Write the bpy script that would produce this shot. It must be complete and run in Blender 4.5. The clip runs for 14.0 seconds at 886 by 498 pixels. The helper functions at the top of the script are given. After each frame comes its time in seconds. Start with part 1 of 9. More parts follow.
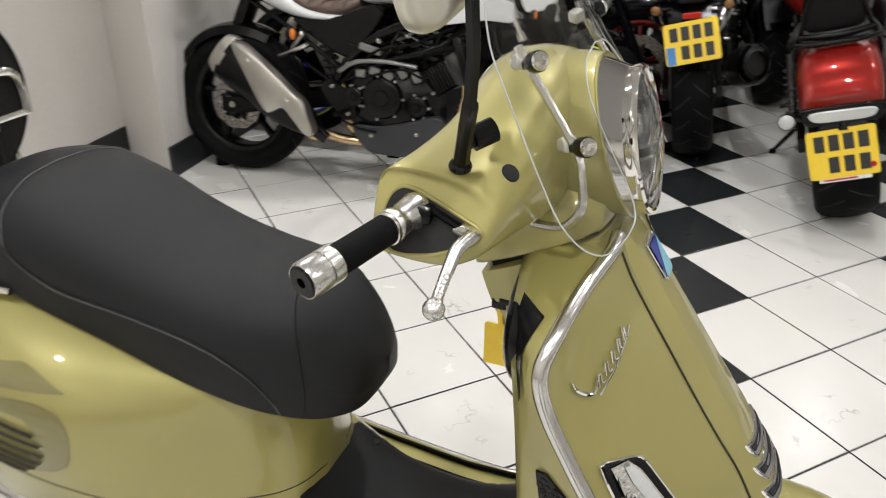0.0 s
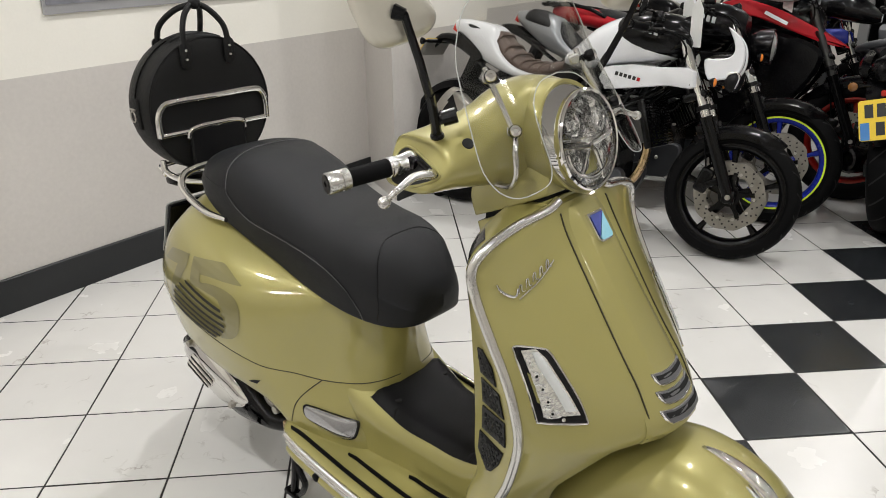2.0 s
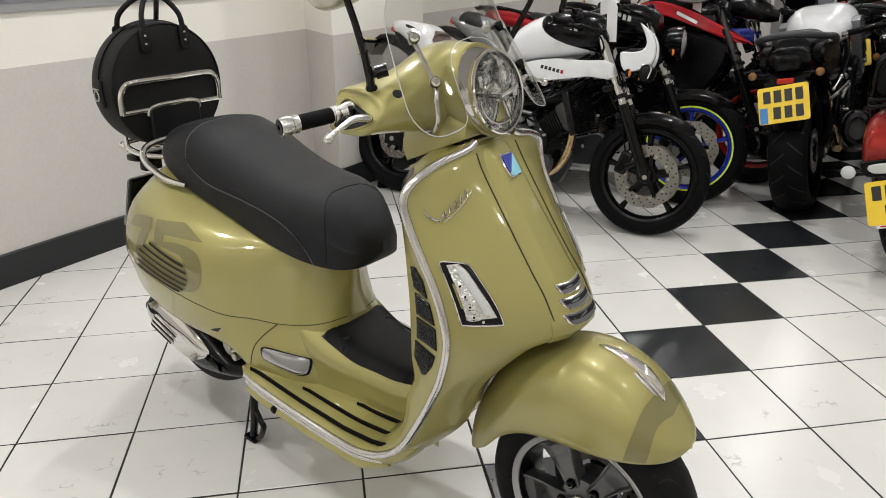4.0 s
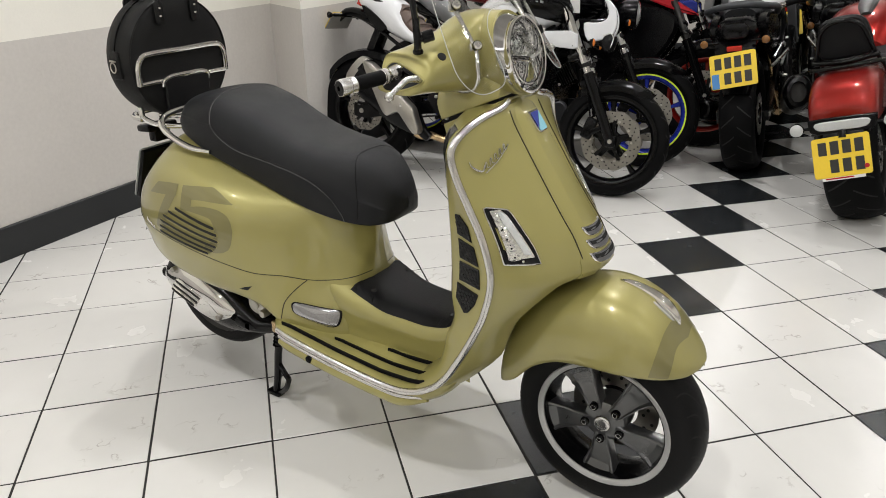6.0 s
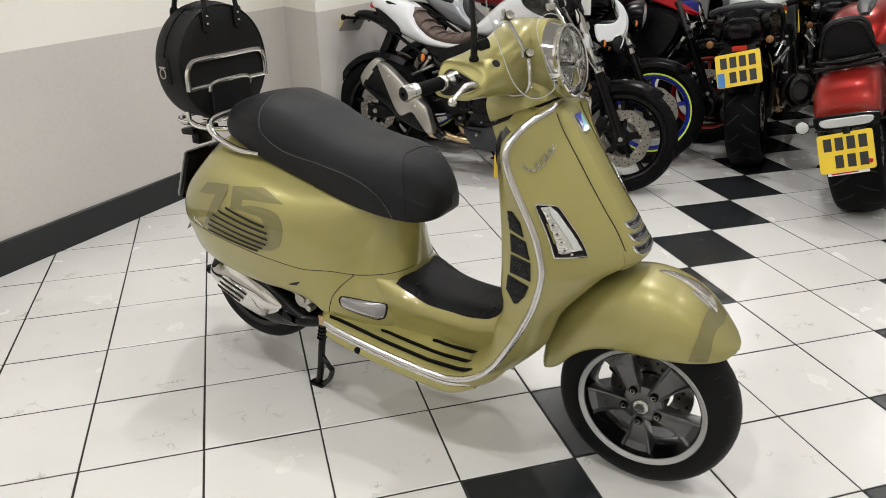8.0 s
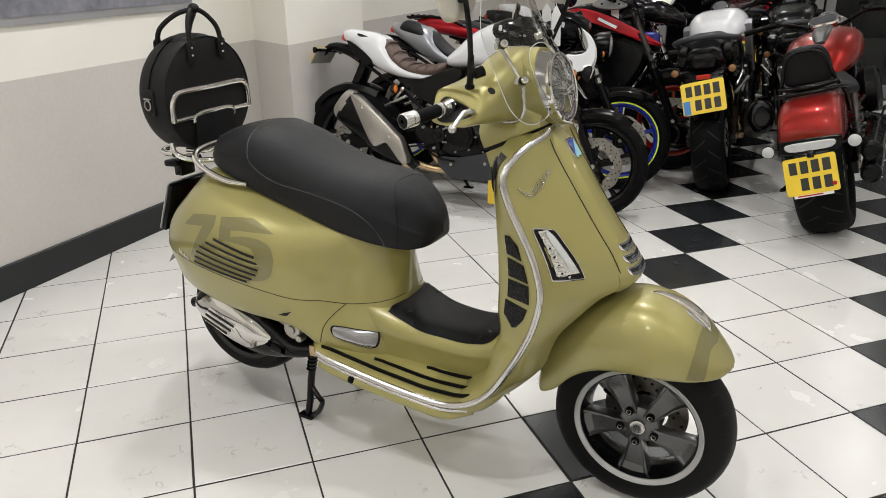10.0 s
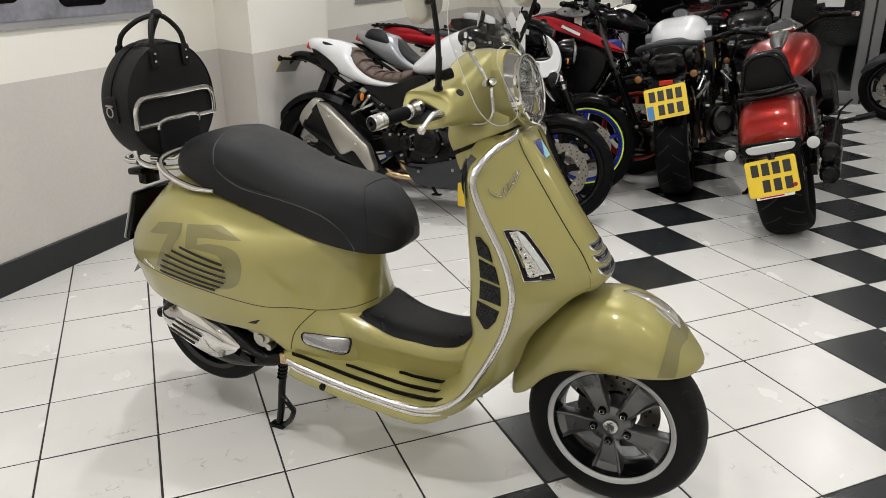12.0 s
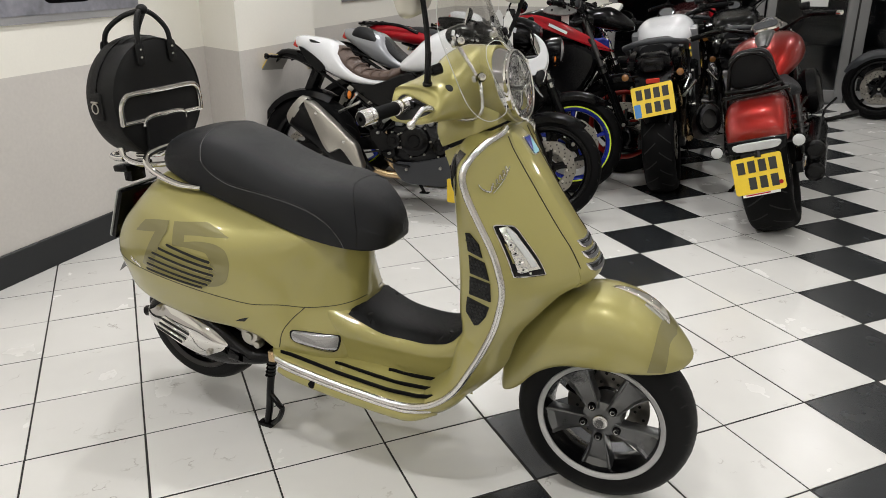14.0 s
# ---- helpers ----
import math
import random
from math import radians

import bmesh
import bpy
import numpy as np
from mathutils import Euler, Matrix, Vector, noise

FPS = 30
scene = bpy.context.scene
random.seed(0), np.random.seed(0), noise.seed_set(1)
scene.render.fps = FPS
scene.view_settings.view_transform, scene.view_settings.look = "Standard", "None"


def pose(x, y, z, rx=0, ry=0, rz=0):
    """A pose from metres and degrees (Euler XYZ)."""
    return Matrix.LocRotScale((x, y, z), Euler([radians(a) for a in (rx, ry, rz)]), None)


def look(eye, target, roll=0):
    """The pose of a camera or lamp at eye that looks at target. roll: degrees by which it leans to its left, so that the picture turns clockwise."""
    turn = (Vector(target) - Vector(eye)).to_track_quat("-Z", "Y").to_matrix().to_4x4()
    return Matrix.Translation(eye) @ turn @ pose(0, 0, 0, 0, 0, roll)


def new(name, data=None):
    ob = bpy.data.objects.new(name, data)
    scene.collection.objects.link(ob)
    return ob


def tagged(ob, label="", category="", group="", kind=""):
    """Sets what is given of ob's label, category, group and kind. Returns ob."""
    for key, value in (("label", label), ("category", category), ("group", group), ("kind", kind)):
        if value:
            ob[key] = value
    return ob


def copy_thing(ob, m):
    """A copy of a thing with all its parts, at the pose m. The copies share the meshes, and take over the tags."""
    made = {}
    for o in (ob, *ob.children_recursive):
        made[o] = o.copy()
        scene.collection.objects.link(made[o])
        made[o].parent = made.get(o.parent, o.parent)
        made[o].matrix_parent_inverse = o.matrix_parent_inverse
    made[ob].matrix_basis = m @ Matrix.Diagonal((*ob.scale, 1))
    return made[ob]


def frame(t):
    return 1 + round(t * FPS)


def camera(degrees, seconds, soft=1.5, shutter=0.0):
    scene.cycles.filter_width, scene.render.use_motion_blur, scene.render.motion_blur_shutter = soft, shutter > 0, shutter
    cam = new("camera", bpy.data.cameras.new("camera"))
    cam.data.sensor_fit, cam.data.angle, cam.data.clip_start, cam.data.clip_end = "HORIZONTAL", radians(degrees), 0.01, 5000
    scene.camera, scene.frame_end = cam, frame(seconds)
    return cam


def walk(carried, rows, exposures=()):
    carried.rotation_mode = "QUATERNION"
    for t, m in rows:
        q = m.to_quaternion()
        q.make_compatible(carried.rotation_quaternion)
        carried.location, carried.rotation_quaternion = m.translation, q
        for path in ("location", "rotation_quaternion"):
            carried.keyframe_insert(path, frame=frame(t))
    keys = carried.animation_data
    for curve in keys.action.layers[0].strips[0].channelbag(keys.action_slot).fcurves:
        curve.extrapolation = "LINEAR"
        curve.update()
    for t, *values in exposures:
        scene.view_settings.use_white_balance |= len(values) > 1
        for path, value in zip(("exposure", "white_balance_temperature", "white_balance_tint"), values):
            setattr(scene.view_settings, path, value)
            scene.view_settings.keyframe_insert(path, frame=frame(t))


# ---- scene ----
cam = camera(61.1, 14.0, 0.6, 0.35)
PATH = [
    (0, (0.743, -1.168, 1.352), (1.518, 0.414, 0.405), 0.4),
    (0.5, (0.8, -1.327, 1.372), (1.272, 0.394, 0.469), -0.1),
    (1, (0.967, -1.475, 1.363), (1.19, 0.325, 0.519), -0.3),
    (1.5, (1.01, -1.575, 1.372), (1.16, 0.246, 0.56), -0.4),
    (2, (0.957, -1.72, 1.381), (1.108, 0.115, 0.6), -0.7),
    (2.5, (0.923, -1.788, 1.371), (1.119, 0.052, 0.613), -0.6),
    (3, (0.913, -1.837, 1.347), (1.146, 0.003, 0.599), -0.6),
    (3.5, (0.948, -1.911, 1.337), (1.204, -0.074, 0.591), -0.6),
    (3.7, (0.962, -1.95, 1.332), (1.23, -0.113, 0.586), -0.6),
    (5.8, (0.708, -2.095, 1.333), (1.159, -0.317, 0.536), -0.6),
    (6, (0.698, -2.113, 1.335), (1.157, -0.339, 0.532), -0.5),
    (6.5, (0.695, -2.199, 1.352), (1.158, -0.432, 0.538), -0.5),
    (7, (0.689, -2.286, 1.364), (1.146, -0.521, 0.542), -0.5),
    (7.5, (0.642, -2.266, 1.378), (1.101, -0.502, 0.556), -0.7),
    (8, (0.531, -2.17, 1.373), (1.019, -0.407, 0.564), -0.7),
    (8.2, (0.512, -2.143, 1.397), (1.005, -0.389, 0.573), -0.6),
    (10.5, (0.439, -2.158, 1.356), (1.063, -0.397, 0.641), -0.7),
    (11, (0.435, -2.15, 1.349), (1.076, -0.394, 0.638), -0.7),
    (11.5, (0.444, -2.149, 1.341), (1.102, -0.399, 0.632), -0.7),
    (12, (0.438, -2.155, 1.347), (1.119, -0.414, 0.638), -0.7),
    (12.5, (0.443, -2.148, 1.335), (1.138, -0.412, 0.626), -0.6),
    (13, (0.438, -2.165, 1.347), (1.144, -0.434, 0.638), -0.6),
    (13.5, (0.442, -2.167, 1.344), (1.154, -0.437, 0.634), -0.5),
    (14, (0.433, -2.151, 1.337), (1.146, -0.423, 0.627), -0.5),
]
walk(cam, [(t, look(eye, target, roll)) for t, eye, target, roll in PATH], [(0, 0.22), (0.5, 0.30), (1.0, 0.20), (1.8, 0.08), (14, 0.08)])

# ---- light: a windowless showroom at night, recessed ceiling spots ----
world = bpy.data.worlds.new("night")
scene.world = world
world.use_nodes = True
world.node_tree.nodes["Background"].inputs[0].default_value = (0.02, 0.022, 0.028, 1)
world.node_tree.nodes["Background"].inputs[1].default_value = 0.3
CEILING = 2.75
SPOT_POWER = 11.3


def ceiling_lamp(x, y, watts, size, colour=(1.0, 0.985, 0.975)):
    lamp = bpy.data.lights.new("ceiling_spot", "AREA")
    lamp.shape, lamp.size, lamp.energy, lamp.color = "DISK", size, watts, colour
    lamp.spread = radians(165)
    ob = new("ceiling_spot_light", lamp)
    ob.location = (x, y, CEILING - 0.03)
    return ob


# wall frame: A runs along the side wall, N points from it into the room
WALL_A, WALL_N = Vector((0.673, 0.7396, 0)), Vector((0.7396, -0.673, 0))


def room(a, n, z=0.0):
    return WALL_A * a + WALL_N * n + Vector((0, 0, z))


SPOTS = [(room(a, n), k * q) for a, q in ((-2.4, 1), (-0.6, 1), (1.2, 1), (3.0, 0.9), (4.9, 0.65), (6.6, 0.6)) for n, k in ((-0.15, 1.25), (1.35, 1.15), (2.85, 0.85), (4.4, 0.6))]
for p, k in SPOTS:
    ceiling_lamp(p.x, p.y, SPOT_POWER * k, 0.055)

# ---- materials ----
def material(name, colour, rough=0.5, metal=0.0, coat=0.0, vary=0.08, scale=9.0, fine=160.0, bump=0.0, bump_scale=300.0, trans=0.0, ior=1.45, spec=0.5, rough_vary=0.08):
    """A surface with colour and gloss that vary at two scales, and a fine relief."""
    m = bpy.data.materials.new(name)
    m.use_nodes = True
    nt = m.node_tree
    b = nt.nodes["Principled BSDF"]
    n = nt.nodes.new
    link = nt.links.new
    co = n("ShaderNodeTexCoord")
    big, small = n("ShaderNodeTexNoise"), n("ShaderNodeTexNoise")
    big.inputs["Scale"].default_value, small.inputs["Scale"].default_value = scale, fine
    big.inputs["Detail"].default_value, small.inputs["Detail"].default_value = 4, 2
    for t in (big, small):
        link(co.outputs["Object"], t.inputs["Vector"])
    mixed = n("ShaderNodeMath")
    mixed.operation = "MULTIPLY_ADD"
    link(big.outputs["Fac"], mixed.inputs[0])
    mixed.inputs[1].default_value = 0.65
    half = n("ShaderNodeMath")
    half.operation = "MULTIPLY"
    half.inputs[1].default_value = 0.35
    link(small.outputs["Fac"], half.inputs[0])
    link(half.outputs[0], mixed.inputs[2])
    ramp = n("ShaderNodeMapRange")
    ramp.inputs["From Min"].default_value, ramp.inputs["From Max"].default_value = 0.3, 0.7
    ramp.inputs["To Min"].default_value, ramp.inputs["To Max"].default_value = 1 - vary, 1 + vary
    link(mixed.outputs[0], ramp.inputs["Value"])
    tint = n("ShaderNodeVectorMath")
    tint.operation = "SCALE"
    tint.inputs[0].default_value = colour
    link(ramp.outputs[0], tint.inputs["Scale"])
    link(tint.outputs["Vector"], b.inputs["Base Color"])
    gloss = n("ShaderNodeMapRange")
    gloss.inputs["From Min"].default_value, gloss.inputs["From Max"].default_value = 0.3, 0.7
    gloss.inputs["To Min"].default_value, gloss.inputs["To Max"].default_value = max(0.0, rough * (1 - rough_vary * 2)), min(1.0, rough * (1 + rough_vary * 2))
    link(mixed.outputs[0], gloss.inputs["Value"])
    link(gloss.outputs[0], b.inputs["Roughness"])
    b.inputs["Metallic"].default_value = metal
    b.inputs["Coat Weight"].default_value = coat
    b.inputs["Coat Roughness"].default_value = 0.035
    b.inputs["Transmission Weight"].default_value = trans
    b.inputs["IOR"].default_value = ior
    b.inputs["Specular IOR Level"].default_value = spec
    if bump:
        tex = n("ShaderNodeTexNoise")
        tex.inputs["Scale"].default_value, tex.inputs["Detail"].default_value = bump_scale, 3
        link(co.outputs["Object"], tex.inputs["Vector"])
        bn = n("ShaderNodeBump")
        bn.inputs["Strength"].default_value, bn.inputs["Distance"].default_value = bump, 0.002
        link(tex.outputs["Fac"], bn.inputs["Height"])
        link(bn.outputs[0], b.inputs["Normal"])
    return m


GOLD = material("olive_gold_paint", (0.320, 0.287, 0.095), 0.45, 0.30, 1.0, 0.05, 4, 1400, rough_vary=0.12)
GOLD_DARK = material("olive_tinted_decal", (0.188, 0.168, 0.062), 0.40, 0.15, 1.0, 0.05, 4, 1400)
VINYL = material("black_seat_vinyl", (0.0078, 0.0083, 0.0098), 0.50, 0, 0, 0.12, 8, 500, 0.35, 900, spec=0.3)
VINYL_SIDE = material("black_smooth_vinyl", (0.006, 0.006, 0.0065), 0.42, 0, 0, 0.12, 8, 500, 0.25, 1100, spec=0.24)
STITCH = material("grey_thread", (0.15, 0.15, 0.155), 0.8)
LEATHER = material("black_leather", (0.0065, 0.0065, 0.0065), 0.48, 0, 0, 0.15, 10, 400, 0.5, 700, spec=0.24)
RUBBER = material("tyre_rubber", (0.0050, 0.0050, 0.0052), 0.58, 0, 0, 0.2, 14, 300, 0.3, 500, spec=0.07)
PLASTIC = material("black_plastic", (0.0024, 0.0024, 0.0028), 0.18, 0, 0, 0.15, 10, 500, 0.08, 900, spec=0.26)
MAT_RUBBER = material("floor_mat_rubber", (0.0045, 0.0045, 0.005), 0.34, 0, 0, 0.15, 10, 600, 0.3, 1300, spec=0.15)
CHROME = material("chrome", (0.80, 0.79, 0.77), 0.06, 1.0, 0, 0.03, 6, 200)
DARK_CHROME = material("polished_shield_chrome", (0.70, 0.69, 0.67), 0.055, 1.0, 0, 0.04, 10, 300)
TRIM = material("polished_edge_trim", (0.66, 0.65, 0.63), 0.24, 1.0, 0, 0.03, 6, 200, rough_vary=0.03)
COLLAR = material("smooth_chrome_collar", (0.60, 0.595, 0.59), 0.05, 1.0, 0, 0.02, 6, 200)
EDGE_GREY = material("pale_sheet_edge", (0.42, 0.43, 0.42), 0.5)
SATIN = material("satin_aluminium", (0.62, 0.61, 0.59), 0.27, 1.0, 0, 0.06, 8, 400)
BRUSHED = material("brushed_steel", (0.46, 0.44, 0.40), 0.34, 1.0, 0, 0.14, 12, 700)
DARK_METAL = material("dark_grey_metal", (0.038, 0.037, 0.036), 0.34, 0.7, 0.4, 0.12, 9, 500)
BLACK_METAL = material("black_cast_metal", (0.0028, 0.0028, 0.0032), 0.22, 0.2, 0.1, 0.2, 15, 400, 0.15, 500, spec=0.26)
DISC = material("brake_disc_steel", (0.26, 0.245, 0.22), 0.38, 1.0, 0, 0.2, 30, 500)
MIRROR = material("mirror_glass", (0.86, 0.87, 0.87), 0.02, 1.0, 0, 0.01)
CHAMPAGNE = material("champagne_mirror_shell", (0.60, 0.57, 0.49), 0.34, 0.45, 0.6, 0.01)
LENS_GREY = material("pearl_lamp_reflector", (0.66, 0.66, 0.65), 0.2, 0.6, 0.8, 0.06, 30, 200)
REFLECTOR = material("faceted_lamp_reflector", (0.88, 0.88, 0.87), 0.14, 1.0, 0, 0.05, 30, 200, 1.0, 110)
AMBER_DIM = material("clear_amber_lens", (0.20, 0.085, 0.020), 0.2, 0, 1.0, 0.08)
CAST_GREY = material("bare_cast_alloy", (0.22, 0.22, 0.215), 0.42, 0.8, 0, 0.2, 20, 300, 0.3, 300)
ORANGE = material("amber_lens", (0.75, 0.22, 0.03), 0.18, 0, 1.0, 0.08)
RED_LENS = material("red_lens", (0.50, 0.03, 0.02), 0.16, 0, 1.0, 0.08)
WHITE_LENS = material("white_lens", (0.52, 0.53, 0.52), 0.2, 0, 1.0, 0.08)
BLUE_BADGE = material("blue_enamel", (0.03, 0.05, 0.30), 0.2, 0, 1.0)
SKY_BADGE = material("light_blue_enamel", (0.25, 0.55, 0.66), 0.2, 0, 1.0)
YELLOW = material("yellow_plate", (0.80, 0.56, 0.03), 0.4, 0, 0.3, 0.06)
PLATE_BLUE = material("blue_strip", (0.05, 0.20, 0.48), 0.4)
PLATE_INK = material("black_plate_ink", (0.02, 0.02, 0.018), 0.5)
PAPER = material("white_card", (0.74, 0.74, 0.72), 0.7)
WHITE = material("white_gloss_paint", (0.72, 0.73, 0.75), 0.25, 0, 1.0, 0.03)
RED = material("red_metallic_paint", (0.215, 0.008, 0.005), 0.34, 0.50, 1.0, 0.08, 5, 1200, spec=0.1)
RED_GLOSS = material("red_gloss_paint", (0.40, 0.006, 0.014), 0.5, 0, 0.5, 0.06, spec=0.2)
BLUE = material("blue_gloss_paint", (0.015, 0.03, 0.33), 0.26, 0.2, 1.0, 0.06)
LIME = material("lime_rim_tape", (0.62, 0.80, 0.03), 0.4)
SILVER_PAINT = material("silver_grey_paint", (0.30, 0.31, 0.33), 0.32, 0.5, 1.0, 0.05, 6, 900)
GREY_PLASTIC = material("dark_grey_plastic", (0.028, 0.030, 0.034), 0.42, 0, 0, 0.12, 10, 500, 0.2, 700)
BROWN = material("brown_seat_leather", (0.085, 0.055, 0.042), 0.5, 0, 0, 0.18, 12, 300, 0.4, 500)
HEADER = material("tinted_steel_header", (0.52, 0.38, 0.22), 0.26, 1.0, 0, 0.22, 14, 60)
GRILLE = material("glossy_grille_plastic", (0.007, 0.007, 0.0075), 0.25, 0, 0.05, spec=0.22)
# flat black for the shade in holes, slots and grooves, and for plugs
BLACK_HOLE = material("deep_black", (0.004, 0.004, 0.004), 0.7)
LAMP_GLOW = bpy.data.materials.new("lamp_diffuser")
LAMP_GLOW.use_nodes = True
LAMP_GLOW.node_tree.nodes["Principled BSDF"].inputs["Emission Color"].default_value = (1.0, 0.93, 0.82, 1)
LAMP_GLOW.node_tree.nodes["Principled BSDF"].inputs["Emission Strength"].default_value = 6.0


def clear_sheet(name, colour, ior=1.3, rough=0.0):
    m = bpy.data.materials.new(name)
    m.use_nodes = True
    b = m.node_tree.nodes["Principled BSDF"]
    b.inputs["Base Color"].default_value = (*colour, 1)
    b.inputs["Roughness"].default_value = rough
    b.inputs["Transmission Weight"].default_value = 1.0
    b.inputs["IOR"].default_value = ior
    return m


LAMP_GLASS = clear_sheet("lamp_glass", (0.98, 0.98, 0.98))
SCREEN = bpy.data.materials.new("tinted_acrylic")
SCREEN.use_nodes = True
nt = SCREEN.node_tree
nt.nodes.remove(nt.nodes["Principled BSDF"])
sheet_through, sheet_gloss, sheet_mix, sheet_edge, sheet_pow, sheet_add = (nt.nodes.new(k) for k in ("ShaderNodeBsdfTransparent", "ShaderNodeBsdfGlossy", "ShaderNodeMixShader", "ShaderNodeLayerWeight", "ShaderNodeMath", "ShaderNodeMath"))
sheet_through.inputs["Color"].default_value = (0.93, 0.93, 0.92, 1)
sheet_gloss.inputs["Roughness"].default_value = 0.02
sheet_edge.inputs["Blend"].default_value = 0.5
sheet_pow.operation, sheet_add.operation = "POWER", "MULTIPLY_ADD"
sheet_pow.inputs[1].default_value = 5.0
sheet_add.inputs[1].default_value, sheet_add.inputs[2].default_value = 0.8, 0.035
nt.links.new(sheet_edge.outputs["Facing"], sheet_pow.inputs[0])
nt.links.new(sheet_pow.outputs[0], sheet_add.inputs[0])
nt.links.new(sheet_add.outputs[0], sheet_mix.inputs[0])
nt.links.new(sheet_through.outputs[0], sheet_mix.inputs[1])
nt.links.new(sheet_gloss.outputs[0], sheet_mix.inputs[2])
nt.links.new(sheet_mix.outputs[0], nt.nodes["Material Output"].inputs["Surface"])
GLASS = clear_sheet("door_glass", (0.80, 0.84, 0.84))


def tile_material(name, base, vein, black):
    """Polished ceramic: cloudy tone and thin broken veins that differ from tile to tile."""
    m = bpy.data.materials.new(name)
    m.use_nodes = True
    nt, n, link = m.node_tree, m.node_tree.nodes.new, m.node_tree.links.new
    b = nt.nodes["Principled BSDF"]
    co, info, geo = n("ShaderNodeTexCoord"), n("ShaderNodeObjectInfo"), n("ShaderNodeNewGeometry")
    rnd = n("ShaderNodeMath")
    rnd.operation = "ADD"
    link(info.outputs["Random"], rnd.inputs[0])
    link(geo.outputs["Random Per Island"], rnd.inputs[1])
    off = n("ShaderNodeVectorMath")
    off.operation = "SCALE"
    off.inputs[0].default_value = (37, 61, 23)
    link(rnd.outputs[0], off.inputs["Scale"])
    place = n("ShaderNodeVectorMath")
    link(co.outputs["Object"], place.inputs[0])
    link(off.outputs["Vector"], place.inputs[1])
    cloud, warp, patch = n("ShaderNodeTexNoise"), n("ShaderNodeTexNoise"), n("ShaderNodeTexNoise")
    for t, s, d in ((cloud, 5, 4), (warp, 13, 4), (patch, 7.5, 2)):
        t.inputs["Scale"].default_value, t.inputs["Detail"].default_value = s, d
        link(place.outputs["Vector"], t.inputs["Vector"])
    dist = n("ShaderNodeMath")
    dist.operation = "SUBTRACT"
    dist.inputs[1].default_value = 0.5
    link(warp.outputs["Fac"], dist.inputs[0])
    absd = n("ShaderNodeMath")
    absd.operation = "ABSOLUTE"
    link(dist.outputs[0], absd.inputs[0])
    line = n("ShaderNodeMapRange")
    line.inputs["From Min"].default_value, line.inputs["From Max"].default_value = 0.0, 0.020
    line.inputs["To Min"].default_value, line.inputs["To Max"].default_value = 1.0, 0.0
    link(absd.outputs[0], line.inputs["Value"])
    where = n("ShaderNodeMapRange")
    where.inputs["From Min"].default_value, where.inputs["From Max"].default_value = 0.61, 0.70
    link(patch.outputs["Fac"], where.inputs["Value"])
    veins = n("ShaderNodeMath")
    veins.operation = "MULTIPLY"
    link(line.outputs[0], veins.inputs[0])
    link(where.outputs[0], veins.inputs[1])
    tone = n("ShaderNodeMapRange")
    tone.inputs["From Min"].default_value, tone.inputs["From Max"].default_value = 0.3, 0.7
    tone.inputs["To Min"].default_value, tone.inputs["To Max"].default_value = 0.975, 1.02
    link(cloud.outputs["Fac"], tone.inputs["Value"])
    tint = n("ShaderNodeVectorMath")
    tint.operation = "SCALE"
    tint.inputs[0].default_value = base
    link(tone.outputs[0], tint.inputs["Scale"])
    mix = n("ShaderNodeMix")
    mix.data_type = "RGBA"
    mix.inputs["B"].default_value = (*vein, 1)
    fac = n("ShaderNodeMath")
    fac.operation = "MULTIPLY"
    fac.inputs[1].default_value = 0.25 if black else 0.6
    link(veins.outputs[0], fac.inputs[0])
    link(fac.outputs[0], mix.inputs["Factor"])
    link(tint.outputs["Vector"], mix.inputs["A"])
    link(mix.outputs["Result"], b.inputs["Base Color"])
    gl = n("ShaderNodeMapRange")
    gl.inputs["From Min"].default_value, gl.inputs["From Max"].default_value = 0.3, 0.7
    gl.inputs["To Min"].default_value, gl.inputs["To Max"].default_value = 0.22, 0.28
    link(cloud.outputs["Fac"], gl.inputs["Value"])
    link(gl.outputs[0], b.inputs["Roughness"])
    bt, bn = n("ShaderNodeTexNoise"), n("ShaderNodeBump")
    bt.inputs["Scale"].default_value = 12
    link(place.outputs["Vector"], bt.inputs["Vector"])
    bn.inputs["Strength"].default_value, bn.inputs["Distance"].default_value = 0.08, 0.002
    link(bt.outputs["Fac"], bn.inputs["Height"])
    link(bn.outputs[0], b.inputs["Normal"])
    return m


TILE_WHITE = tile_material("white_veined_tile", (0.66, 0.652, 0.628), (0.25, 0.22, 0.19), False)
TILE_BLACK = tile_material("black_tile", (0.017, 0.019, 0.021), (0.10, 0.10, 0.10), True)
GROUT = material("dark_grout", (0.020, 0.019, 0.018), 0.85, bump=0.4, bump_scale=300)
WALL_WHITE = material("cream_wall_paint", (0.80, 0.78, 0.715), 0.75, 0, 0, 0.025, 3, 90, 0.25, 120)
WALL_GREY = material("warm_grey_wall_paint", (0.545, 0.520, 0.490), 0.7, 0, 0, 0.075, 1.6, 60, 0.25, 120)
SKIRT = material("black_skirting_tile", (0.013, 0.0145, 0.016), 0.4, 0, 0, 0.1)
CEIL = material("white_ceiling_paint", (0.58, 0.57, 0.55), 0.8, 0, 0, 0.03, 3, 80)
FRAME_ALU = material("grey_door_frame", (0.26, 0.26, 0.26), 0.4, 0.4, 0, 0.06)
POSTER_GREY = material("grey_poster_print", (0.20, 0.20, 0.23), 0.35, 0, 0, 0.45, 5, 30)


